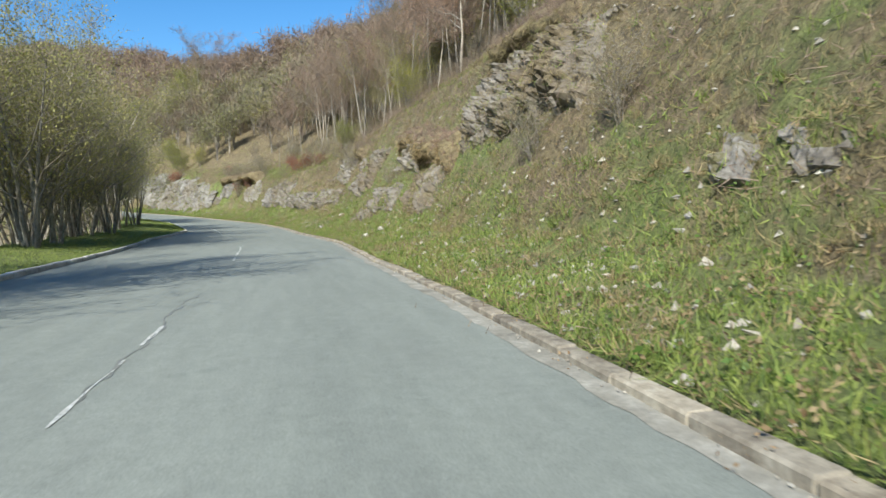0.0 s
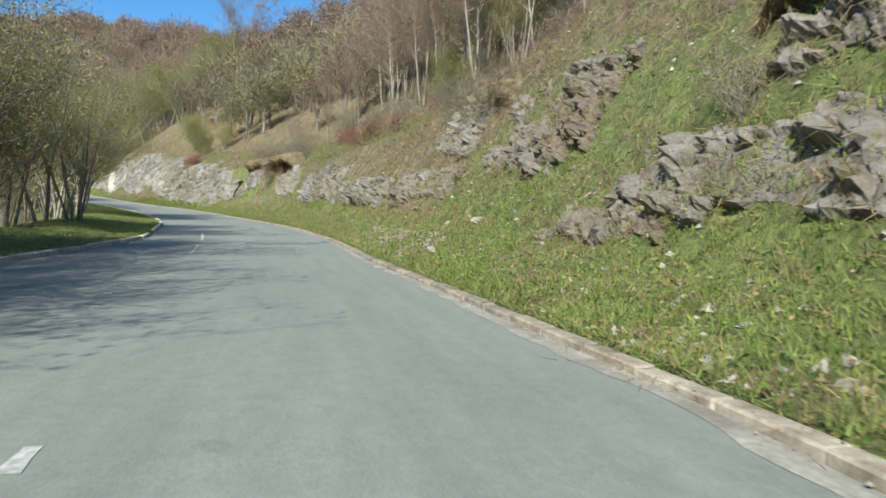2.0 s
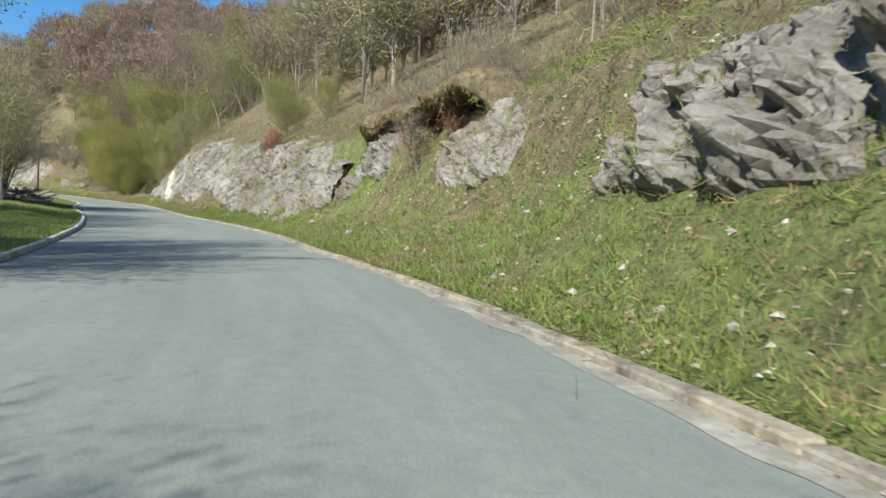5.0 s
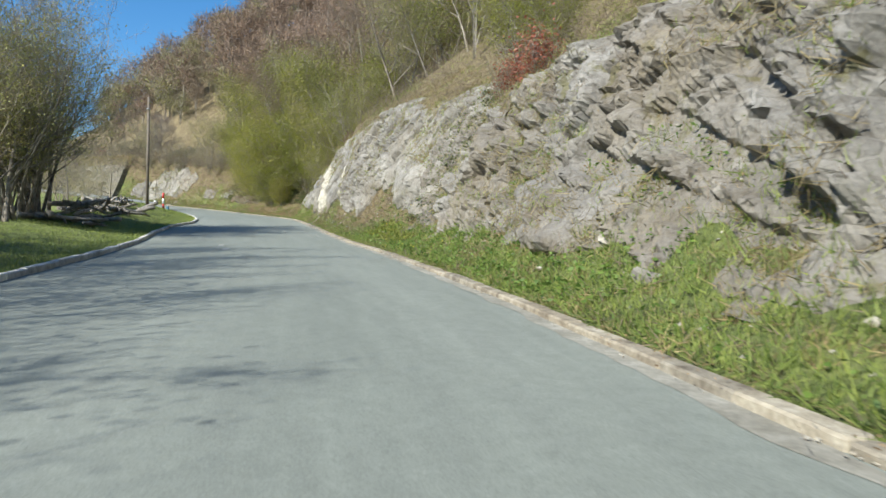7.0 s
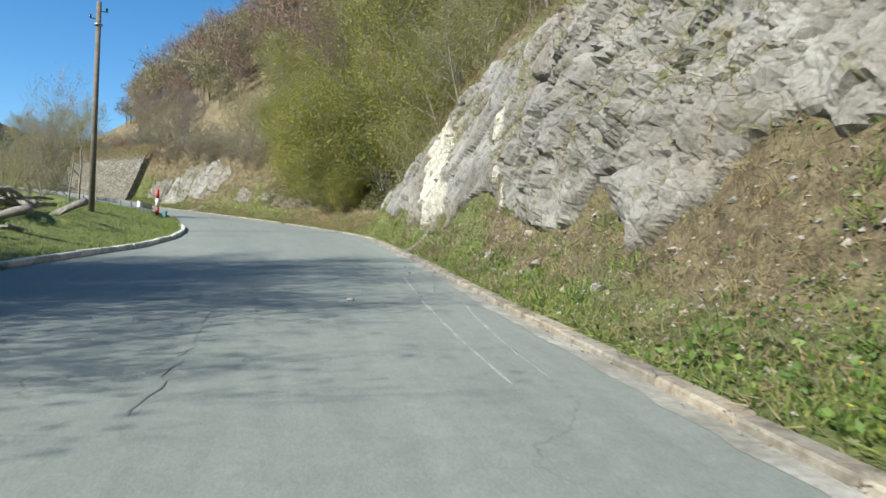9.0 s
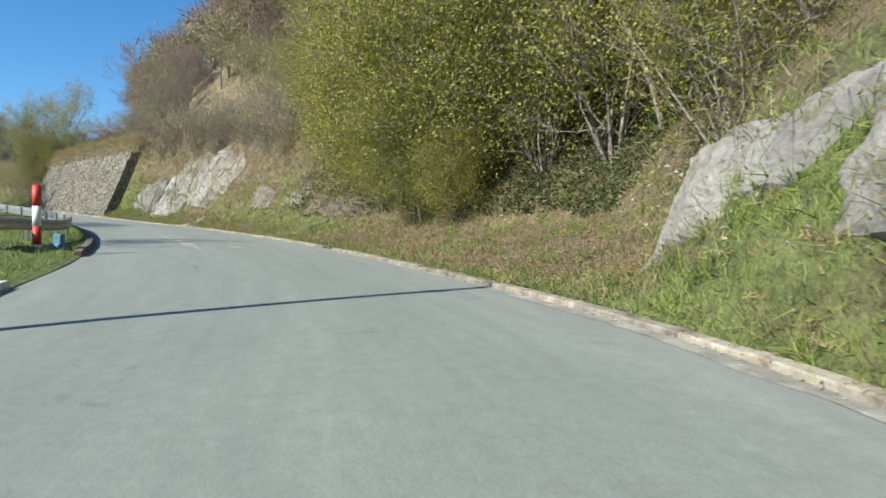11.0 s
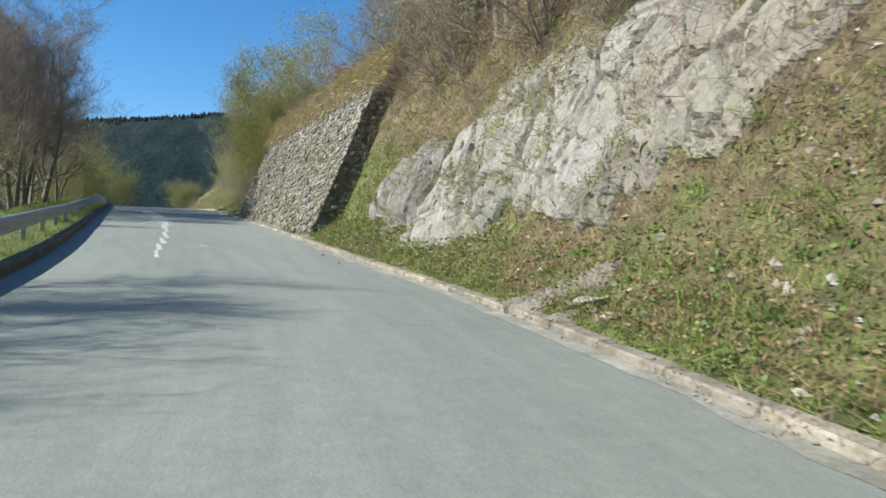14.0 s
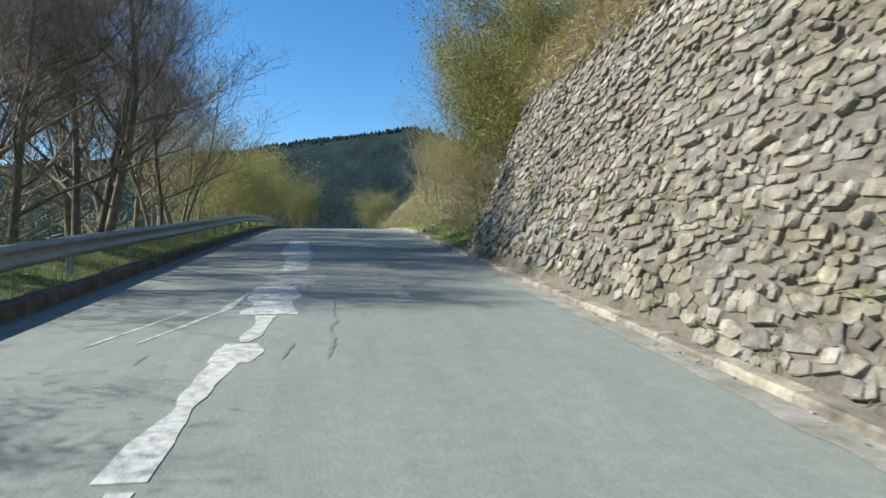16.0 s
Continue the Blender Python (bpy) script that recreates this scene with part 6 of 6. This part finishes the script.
# ---------------------------------------------------------------- road markings, patches and joints
LINE = "worn white centre line on the asphalt"
for s0_, s1_, lat, w in ((4.5, 6.5, -1.5, 0.03), (7.2, 8.4, -1.52, 0.028), (20.2, 22.0, -1.44, 0.045), (22.8, 25.5, -1.44, 0.05), (25.7, 26.4, -1.4, 0.05), (26.8, 30.2, -1.4, 0.055), (31.0, 31.4, -1.28, 0.1), (55.6, 62.6, -2.05, 0.1), (48.0, 52.5, -2.1, 0.05), (198.2, 199.8, -1.42, 0.09),
                         (200.0, 201.8, -1.34, 0.1), (201.9, 203.9, -1.22, 0.11), (204.0, 206.9, -1.06, 0.11), (207.0, 208.5, -0.96, 0.12)):
    strip("centre_line", s0_, s1_, lat, w, "paint", LINE, "road marking", seed=int(s0_), ragged=0.015, lift=0.004, step=0.1, taper=0.12)
for s0_, s1_, la, lb, w in ((211.6, 213.5, -2.25, -1.82, 0.04), (211.7, 213.6, -1.86, -1.4, 0.045), (213.5, 215.1, -1.42, -1.34, 0.07)):
    strip("paint_stroke", s0_, s1_, lambda q, a=la, z=lb, p=s0_, e=s1_: a + (z - a) * (q - p) / (e - p), w, "paint", "thin stray stroke of white road paint", "road marking", seed=int(s0_ * 2), ragged=0.012, lift=0.004, step=0.1)
for s0_, s1_, la, lb, w in ((208.6, 210.9, -0.98, -0.96, 0.17), (210.9, 211.6, -0.93, -0.92, 0.32), (211.7, 213.1, -0.92, -0.9, 0.16), (213.2, 215.7, -0.88, -1.02, 0.56), (218.1, 221.6, -0.93, -1.1, 0.52), (221.9, 227.6, -1.2, -1.5, 0.66)):
    strip("white_patch", s0_, s1_, lambda q, a=la, z=lb, p=s0_, e=s1_: a + (z - a) * (q - p) / (e - p), w, "paint", "wide worn white paint patch on the centre line", "road marking", seed=int(s0_), ragged=0.035, lift=0.0045, step=0.08, taper=0.1)
strip("asphalt_patch", 215.9, 217.9, -0.85, 0.85, "patch", "pinkish pale repair patch on the asphalt", "road patch", lift=0.004, ragged=0.04, seed=645, step=0.1, taper=0.12)
for s0_, s1_, lat, w in ((172.55, 173.25, 0.37, 0.4), (173.3, 175.4, -0.87, 0.36), (175.4, 177.4, -0.86, 0.2), (171.2, 173.2, -0.76, 0.08), (177.6, 179.6, -0.98, 0.1), (122.6, 123.6, -1.95, 0.2), (124.6, 125.8, -2.2, 0.2), (184.0, 184.4, 0.14, 0.22), (182.0, 182.9, 0.89, 0.07), (181.5, 183.2, 1.33, 0.07), (181.6, 182.9, 1.82, 0.05), (183.3, 183.6, -2.1, 0.24), (214.4, 215.0, 0.74, 0.16), (201.2, 201.7, -0.35, 0.2)):
    strip("asphalt_patch", s0_, s1_, lat, w, "patch", "pale repair patch and paint remnant on the asphalt", "road patch", lift=0.004, ragged=0.02, seed=int(s0_ * 3), step=0.08, taper=0.16)
for s0_, s1_, lat, w in ((14, 20, -1.36, 0.014), (5, 11.5, -1.52, 0.02), (46, 50.4, -0.9, 0.016), (46.4, 51.5, 0.85, 0.016), (113.4, 120.6, -1.2, 0.016), (123.6, 129, -1.17, 0.014), (131, 136.4, -1.0, 0.014), (164, 169.6, -1.25, 0.011), (169.2, 173.6, -0.95, 0.012), (210.9, 211.2, -1.6, 0.02), (211.0, 215.0, -0.14, 0.024), (211.0, 211.5, -0.5, 0.02)):
    strip("tar_joint", s0_, s1_, lambda q, c=lat, k=s0_: c + 0.09 * value_noise(q * 0.4, k) + 0.05 * value_noise(q * 2.9, k) + 0.03 * value_noise(q * 8.3, k), w, "tar", "dark tar-filled joint in the asphalt", "road joint", lift=0.004, ragged=0.009, seed=int(s0_ + 5), step=0.12)
for s0_, lat in ((21.2, 0.86), (47.6, 0.75), (120.2, 0.8)):
    strip("oil_stain", s0_, s0_ + 0.3, lat, 0.12, "tar", "small dark stain on the asphalt", "road stain", lift=0.004, ragged=0.06, seed=int(s0_), step=0.06)
for s0_, s1_, la, lb in ((131.6, 140, 1.58, 2.28), (131.5, 136, 1.95, 2.4)):
    strip("tyre_mark", s0_, s1_, lambda q, a=la, z=lb, p=s0_, e=s1_: a + (z - a) * ((q - p) / (e - p)) ** 1.6, 0.03, "patch", "pale curved tyre mark on the asphalt", "road mark", seed=int(s0_ * 5), ragged=0.012, lift=0.004, step=0.15)
strip("gutter", -10, 204.5, lambda q: edge_r(q) - 0.1 + 0.04 * value_noise(q * 0.5, 3), 0.24, "gutter", "pale gritty gutter along the kerb", "gutter", lift=0.004, ragged=0.03, seed=9, step=0.3)
strip("gutter", 204.5, 262, lambda q: edge_r(q) - 0.14 + 0.03 * value_noise(q * 0.5, 3), 0.3, "gutter", "pale concrete gutter below the retaining wall", "gutter", lift=0.004, ragged=0.02, seed=10, step=0.3)


# ---------------------------------------------------------------- grass, weeds, leaf litter and gravel
def bank_spots(r, count, s_range, off_fn):
    s = r.uniform(*s_range, count)
    lat = off_fn(s, r.random(count))
    return soil(s, lat), s, lat


def blades(name, label, p, r, length, width, mat, up=1.6):
    v, f = slivers(r, p, length, width, up)
    thing(name, label, "grass", kind="stuff", data=mesh_from(name, v, f, [mat]))


r_g = np.random.default_rng(71)
bank = lambda s, q: edge_r(s) + 0.33 + (face_l(s) + 0.6 - edge_r(s)) * q ** 1.2
steep = lambda s, q: face_l(s) + (crest(s) + 3.5 - face_l(s)) * q
p, s, lat = bank_spots(r_g, 210000, (-2, 205), bank)
keep = fractal(p[:, 0] * 0.55, p[:, 1] * 0.55, 0, 15, 3) - 0.35 * smooth(128, 134, s) * (1 - smooth(148, 152, s)) - 0.4 * smooth(150, 170, s) * (1 - 0.5 * smooth(178, 190, s)) + 0.3 * fractal(p[:, 0] * 1.9, p[:, 1] * 1.9, 0, 16, 2) + 0.12 * (1 - smooth(1.2, 2.4, lat - edge_r(s))) + r_g.normal(0, 0.1, len(s)) > -0.06
blades("grass", "fresh green grass on the foot of the bank", p[keep], r_g, 0.15, 0.016, "grass")
blades("dry_grass", "dry straw-coloured grass on the bank", p[~keep], r_g, 0.16, 0.012, "straw", 0.9)
p, s, lat = bank_spots(r_g, 160000, (2, 204), steep)
tuft = fractal(p[:, 0] * 0.4, p[:, 1] * 0.4, p[:, 2] * 0.4, 25, 3) - 0.2 * smooth(74, 82, s) * (1 - smooth(98, 106, s)) + 0.24 * smooth(170, 180, s) - 0.14 * (1 - smooth(40, 64, s)) + 0.35 * fractal(p[:, 0] * 1.3, p[:, 1] * 1.3, p[:, 2], 26, 2) + r_g.normal(0, 0.1, len(s))
blades("slope_dry_grass", "matted dry grass hanging on the steep bank", p[tuft > -0.1], r_g, 0.24, 0.013, "straw", 0.6)
blades("slope_grass", "green grass tussocks on the steep bank", p[tuft <= -0.1], r_g, 0.24, 0.016, "grass", 1.0)
left = lambda s, q: edge_l(s) - 0.14 - 6.0 * q ** 1.3
p, s, lat = bank_spots(r_g, 110000, (8, 200), left)
blades("verge_grass", "short green grass on the outer verge", p, r_g, 0.13, 0.014, "grass")
p, s, lat = bank_spots(r_g, 12000, (200, 262), lambda s, q: edge_l(s) - 0.14 - 2.5 * q)
blades("rail_grass", "green grass strip beneath the crash barrier", p, r_g, 0.17, 0.016, "grass")
p, s, lat = bank_spots(r_g, 9000, (222, 275), lambda s, q: edge_r(s) + 0.35 + 8 * q)
blades("far_bank_grass", "green and dry grass on the bank beyond the wall", p, r_g, 0.3, 0.03, "grass")


def weeds(name, label, s_range, off, count, size, mat="weed"):
    c, s, lat = bank_spots(r_g, count, s_range, off)
    k = np.repeat(np.arange(count), 7)
    q = c[k] + r_g.normal(0, 0.09, (len(k), 3)) * [1, 1, 0.5] + [0, 0, 0.07]
    v, f = leaves(r_g, q, size, 0.1)
    thing(name, label, "weeds", kind="stuff", data=mesh_from(name, v, f, [mat]))


weeds("weeds", "leafy green weeds at the foot of the rocks", (108, 132), bank, 1300, 0.04)
weeds("weeds", "leafy green weeds and nettles on the bank", (36, 49), bank, 500, 0.032)
weeds("weeds", "scattered leafy weeds on the bank", (2, 204), bank, 1500, 0.034)
weeds("weeds", "leafy weeds along the rocks near the wall", (184, 205), bank, 650, 0.034)
weeds("weeds", "leafy weeds and young ivy on the bank beside the wall", (195, 205), lambda s, q: edge_r(s) + 0.5 + 3.2 * q, 800, 0.04)
weeds("leaf_litter", "brown leaf litter on the bank beside the wall", (195, 205), lambda s, q: edge_r(s) + 0.5 + 3.6 * q, 1100, 0.025, "litter")
weeds("yellow_flowers", "small yellow flowers among the weeds", (118, 131), bank, 70, 0.018, "flower")
weeds("flowering_weeds", "yellow-green flowering weeds below the rock gully", (123.4, 129.2), lambda s, q: edge_r(s) + 0.9 + 1.1 * q, 700, 0.03, "leaf")
weeds("leaf_litter", "fallen brown leaves on the bank", (2, 100), bank, 3000, 0.026, "litter")
weeds("leaf_litter", "fallen brown leaves below the bushes", (158, 204), bank, 5200, 0.024, "litter")
weeds("leaf_litter", "brown leaves caught on the bank near the wall", (174, 205), steep, 2600, 0.028, "litter")
weeds("leaf_litter", "brown leaves caught on the steep bank", (2, 204), steep, 5200, 0.026, "litter")


def gravel(name, label, s_range, off, count, size, seed):
    r = np.random.default_rng(seed)
    c, s, lat = bank_spots(r, count, s_range, off)
    base_v = np.array([(1, 0, 0), (-1, 0, 0), (0, 1, 0), (0, -1, 0), (0, 0, 0.8), (0, 0, -0.6)], float)
    base_f = np.array([(0, 2, 4), (2, 1, 4), (1, 3, 4), (3, 0, 4), (2, 0, 5), (1, 2, 5), (3, 1, 5), (0, 3, 5)])
    sz = size * r.uniform(0.4, 1.5, (count, 1, 1))
    v = c[:, None] + (base_v[None] + r.normal(0, 0.25, (count, 6, 3))) * sz
    f = (base_f[None] + 6 * np.arange(count)[:, None, None]).reshape(-1, 3)
    thing(name, label, "gravel", kind="stuff", data=mesh_from(name, v.reshape(-1, 3), f, ["pale_stone"]))


gravel("gravel", "pale stone chips strewn over the bank", (2, 204), bank, 3200, 0.022, 81)
gravel("scree", "pale limestone scree at the foot of the rock", (129, 150), lambda s, q: edge_r(s) + 0.3 + 1.7 * q, 1700, 0.024, 82)
gravel("scree", "pale limestone rubble on the bank", (45, 56), lambda s, q: edge_r(s) + 0.35 + 1.7 * q, 1500, 0.045, 83)
gravel("stone_chips", "pale stones scattered in the grass", (4, 34), bank, 420, 0.06, 86)
gravel("stone_chips", "pale stones and debris in the grass", (34, 100), bank, 500, 0.055, 87)
gravel("stone_chips", "broken pale stones below the rock slabs", (184, 203), bank, 420, 0.05, 88)
gravel("grit", "grit and chips in the gutter", (-2, 215), lambda s, q: edge_r(s) - 0.1 + 0.15 * q, 1600, 0.012, 84)
steep_rock = lambda s, q: face_l(s) + (crest(s) - face_l(s)) * q
gravel("rubble", "rock fragments lying on the steep bank", (4, 204), steep_rock, 3500, 0.045, 85)


# ---------------------------------------------------------------- tussocks, ledge grass and brushwood
def tussocks(name, label, s_range, off, count, blades_each, length, width, mat, up=1.5):
    c, s, lat = bank_spots(r_g, count, s_range, off)
    k = np.repeat(np.arange(count), blades_each)
    size = r_g.uniform(0.5, 1.3, count)[k]
    q = c[k] + r_g.normal(0, 0.11, (len(k), 3)) * [1, 1, 0.25] * size[:, None]
    v, f = slivers(r_g, q, length, width, up)
    thing(name, label, "grass", kind="stuff", data=mesh_from(name, v, f, [mat]))


high = lambda s, q: face_l(s) - 0.4 + (crest(s) + 5 - face_l(s)) * q
tussocks("grass_tussocks", "tall green grass tussocks on the bank", (0, 205), bank, 1100, 30, 0.26, 0.016, "grass")
tussocks("straw_tussocks", "short brown dead grass on the foot of the bank", (0, 205), bank, 1500, 26, 0.2, 0.012, "straw", 0.7)
tussocks("grass_tussocks", "tall green grass tussocks on the steep bank", (0, 130), high, 700, 26, 0.32, 0.018, "grass", 1.0)
tussocks("straw_tussocks", "long pale drooping straw on the bank", (2, 62), high, 1700, 30, 0.3, 0.011, "straw", 0.9)
tussocks("straw_tussocks", "drooping tussocks of dry straw on the steep bank", (0, 205), high, 1300, 24, 0.28, 0.011, "straw", 0.8)
tussocks("grass_tussocks", "olive green grass on the brown bank", (150, 205), lambda s, q: face_l(s) - 0.6 + (crest(s) + 1 - face_l(s)) * q, 900, 26, 0.24, 0.014, "grass", 1.0)
ledge = np.concatenate(LEDGES)
some = r_g.random(len(ledge))
for name, label, lo, hi, n, length, mat, up in (("ledge_grass", "green grass growing on the rock ledges", 0.0, 0.5, 5, 0.2, "grass", 1.2), ("ledge_straw", "dry grass hanging from the rock ledges", 0.5, 1.0, 7, 0.4, "straw", -0.3)):
    q = np.repeat(ledge[(some >= lo) & (some < hi)], n, 0)
    v, f = slivers(r_g, q + r_g.normal(0, 0.05, q.shape), length, 0.014, up)
    thing(name, label, "grass", kind="stuff", data=mesh_from(name, v, f, [mat]))


def brushwood(name, label, s_range, off, count, length, width, mat, lift=0.5):
    c, s, lat = bank_spots(r_g, count // 30, s_range, off)
    k = np.repeat(np.arange(len(c)), 30)
    q = c[k] + np.abs(r_g.normal(0, 1, (len(k), 3))) * [0, 0, lift] + r_g.normal(0, 0.4, (len(k), 3)) * [1, 1, 0.2]
    v, f = slivers(r_g, q, length, width, 0.5)
    thing(name, label, "undergrowth", kind="stuff", data=mesh_from(name, v, f, [mat]))


over = lambda s, q: crest(s) - 0.8 + 15 * q ** 1.3
face_all = lambda s, q: face_l(s) + 0.3 + (crest(s) + 1.0 - face_l(s)) * q
brushwood("brushwood", "brown leafless undergrowth on the wooded slope", (10, 206), over, 90000, 0.55, 0.014, "twig", 0.45)
brushwood("brushwood", "brown leafless undergrowth above the retaining wall", (204, 236), lambda s, q: crest(s) + 4 + 20 * q, 18000, 0.4, 0.018, "twig", 0.4)
brushwood("brushwood", "grey-green budding undergrowth on the wooded slope", (60, 206), over, 18000, 0.4, 0.02, "bud", 0.5)
brushwood("brushwood", "brown dead stems and low twigs on the steep bank", (3, 62), face_all, 26000, 0.3, 0.012, "twig", 0.1)
brushwood("brushwood", "brown dead stems on the foot of the bank", (2, 205), bank, 16000, 0.2, 0.01, "twig", 0.05)
brushwood("brushwood", "brown dead stems below the pale rock face", (129, 147), lambda s, q: edge_r(s) + 0.9 + 1.8 * q, 7000, 0.22, 0.01, "twig", 0.07)
brushwood("brushwood", "brown twigs and dead stems on the bank beside the wall", (176, 205), lambda s, q: crest(s) - 1.5 + 2.8 * q, 22000, 0.45, 0.011, "twig", 0.25)
brushwood("brushwood", "budding scrub on the bank beside the bushes", (172, 187), face_all, 12000, 0.07, 0.014, "leaf", 0.3)
brushwood("brushwood", "brown and green scrub on the bank beyond the wall", (222.5, 266), lambda s, q: edge_r(s) + 0.6 + 9 * q, 42000, 0.5, 0.016, "twig_grey", 0.4)
brushwood("brushwood", "leafing scrub on the bank beyond the wall", (222.5, 266), lambda s, q: edge_r(s) + 0.6 + 9 * q, 26000, 0.16, 0.04, "bud", 0.5)
brushwood("brushwood", "brown scrub above the retaining wall", (204.5, 224), lambda s, q: 5.9 + 2.2 * q, 20000, 0.5, 0.012, "twig_dark", 0.3)
brushwood("brushwood", "grey scrub above the retaining wall", (204.5, 224), lambda s, q: 5.8 + 2.4 * q, 14000, 0.45, 0.012, "twig_grey", 0.3)


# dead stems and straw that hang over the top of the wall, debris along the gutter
# ivy cover thickened so its dark colour stands in for shade under the bushes
weeds("ivy", "dark green ivy and brambles, thickened in place of shade under the bushes", (163, 180), lambda s, q: face_l(s) + 0.15 + (crest(s) + 2.0 - face_l(s)) * q, 9500, 0.045, "ivy")
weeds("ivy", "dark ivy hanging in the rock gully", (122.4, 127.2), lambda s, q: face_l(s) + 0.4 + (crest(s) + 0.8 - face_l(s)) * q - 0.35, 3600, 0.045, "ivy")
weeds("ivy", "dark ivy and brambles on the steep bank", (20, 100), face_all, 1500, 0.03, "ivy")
s = r_g.uniform(203.5, 223, 16000)
q = wall_point(s, np.interp(s, [205, 208, 214, 222.5], [5.8, 5.7, 5.4, 4.8]) + 0.35 - 1.3 * r_g.random(len(s)) ** 2, r_g.uniform(0.02, 0.3, len(s)))
v, f = slivers(r_g, q[:6000], 0.6, 0.012, -0.5)
thing("hanging_stems", "brown dead stems hanging over the wall top", "undergrowth", kind="stuff", data=mesh_from("hanging_stems", v, f, ["twig"]))
v, f = slivers(r_g, q[11000:], 0.35, 0.04, -0.2)
thing("wall_top_scrub", "budding scrub along the wall top", "undergrowth", kind="stuff", data=mesh_from("wall_top_scrub", v[:9000], f[:3000], ["bud"]))
v, f = slivers(r_g, q[6000:8600], 0.4, 0.012, -0.6)
thing("hanging_straw", "dry straw hanging over the wall top", "grass", kind="stuff", data=mesh_from("hanging_straw", v, f, ["straw"]))
s = r_g.uniform(205, 222.3, 260)
c = wall_point(s, 0.1 + 4.6 * r_g.random(260) ** 1.4, 0.02)
k = np.repeat(np.arange(260), 14)
v, f = slivers(r_g, c[k] + r_g.normal(0, 0.04, (len(k), 3)), 0.13, 0.014, 0.5)
thing("wall_tufts", "small green tufts growing in the wall joints", "grass", kind="stuff", data=mesh_from("wall_tufts", v, f, ["grass"]))
weeds("gutter_leaves", "dead leaves and dark debris along the kerb", (160, 206), lambda s, q: edge_r(s) - 0.12 + 0.12 * q, 300, 0.014, "litter")
weeds("gutter_leaves", "few dead leaves along the kerb", (0, 160), lambda s, q: edge_r(s) - 0.1 + 0.3 * q, 350, 0.014, "litter")
p, s, lat = bank_spots(r_g, 14000, (0, 204), lambda s, q: edge_r(s) + 0.2 + 0.12 * q)
blades("kerb_grass", "grass blades hanging over the kerb", p, r_g, 0.2, 0.014, "grass", 0.5)
p, s, lat = bank_spots(r_g, 9000, (0, 204), lambda s, q: edge_r(s) + 0.17 + 0.16 * q)
blades("kerb_straw", "dead grass lying over the kerb", p, r_g, 0.18, 0.012, "straw", 0.2)


# ---------------------------------------------------------------- kerbs
def kerb_piece(length, width, height, seed, mat):
    bm = box(width, length, height, 0.02, 0.008, seed)
    return bm_mesh("kerb_stone", bm, mat)


def lay_kerb(name, label, stations, lat_fn, meshes, length, lift, r, gaps=()):
    kerb = thing(name, label, "kerb", kind="structure")
    for s in stations:
        if any(a < s < b for a, b in gaps):
            continue
        lat = float(lat_fn(s))
        pos, right = centre(float(s))
        p1 = centre(s + length / 2)[0] + np.r_[centre(s + length / 2)[1] * lat_fn(s + length / 2), 0]
        p0 = centre(s - length / 2)[0] + np.r_[centre(s - length / 2)[1] * lat_fn(s - length / 2), 0]
        d = p1 - p0
        turn = math.atan2(-d[0], d[1])
        at = Matrix.Translation((pos[0] + right[0] * lat, pos[1] + right[1] * lat, pos[2] + lift + r.normal(0, 0.008)))
        part("kerb_stone", meshes[r.integers(0, len(meshes))], kerb,
             m=at @ Matrix.Rotation(turn + r.normal(0, 0.006), 4, "Z") @ Matrix.Rotation(math.atan2(d[2], math.hypot(d[0], d[1])), 4, "X") @ Matrix.Diagonal((1, float(np.linalg.norm(d)) / length * 0.992, 1, 1)))
    return kerb


r_k = np.random.default_rng(91)
right_kerb = [kerb_piece(1.0, 0.19, 0.27, k, "kerb") for k in range(4)]
lay_kerb("kerb_right", "low weathered beige concrete kerb along the bank", np.arange(-6, 262, 1.0), lambda s: edge_r(s) + 0.1, right_kerb, 1.0, -0.21, r_k, gaps=((171.4, 172.6),))
left_kerb = [kerb_piece(1.0, 0.16, 0.27, k + 10, "white_kerb") for k in range(4)]
lay_kerb("kerb_left", "pale whitewashed kerb stones along the grass verge", np.arange(2, 163, 1.0), lambda s: edge_l(s) - 0.06, left_kerb, 1.0, -0.16, r_k, gaps=((59, 64), (75, 80), (108.5, 110), (139, 140.5)))
dark_kerb = [kerb_piece(1.0, 0.2, 0.3, k + 20, "mortar") for k in range(3)]
lay_kerb("kerb_outer", "dark mossy kerb below the crash barrier", np.arange(170, 262, 1.0), lambda s: edge_l(s) - 0.06, dark_kerb, 1.0, -0.15, r_k)

drain = thing("drain_inlet", "broken dark drain inlet in a gap of the kerb", "drain")
turn = Matrix.Translation(spot(172.05, 3.3, 0.0)) @ Matrix.Rotation(radians(heading(172)), 4, "Z")
for name, dx, dy, sx, sy, sz in (("side_stone", 0.12, -0.44, 0.4, 0.16, 0.2), ("side_stone", 0.16, 0.44, 0.5, 0.18, 0.3), ("back_stone", 0.4, 0.0, 0.16, 0.7, 0.3)):
    part(name, bm_mesh(name, box(sx, sy, sz, 0.035, 0.04, int(sy * 100)), "mortar"), drain, m=turn @ Matrix.Translation((dx, dy, -0.29)) @ Matrix.Rotation(0.12, 4, "Y") @ Matrix.Rotation(0.1 * dy, 4, "Z"))
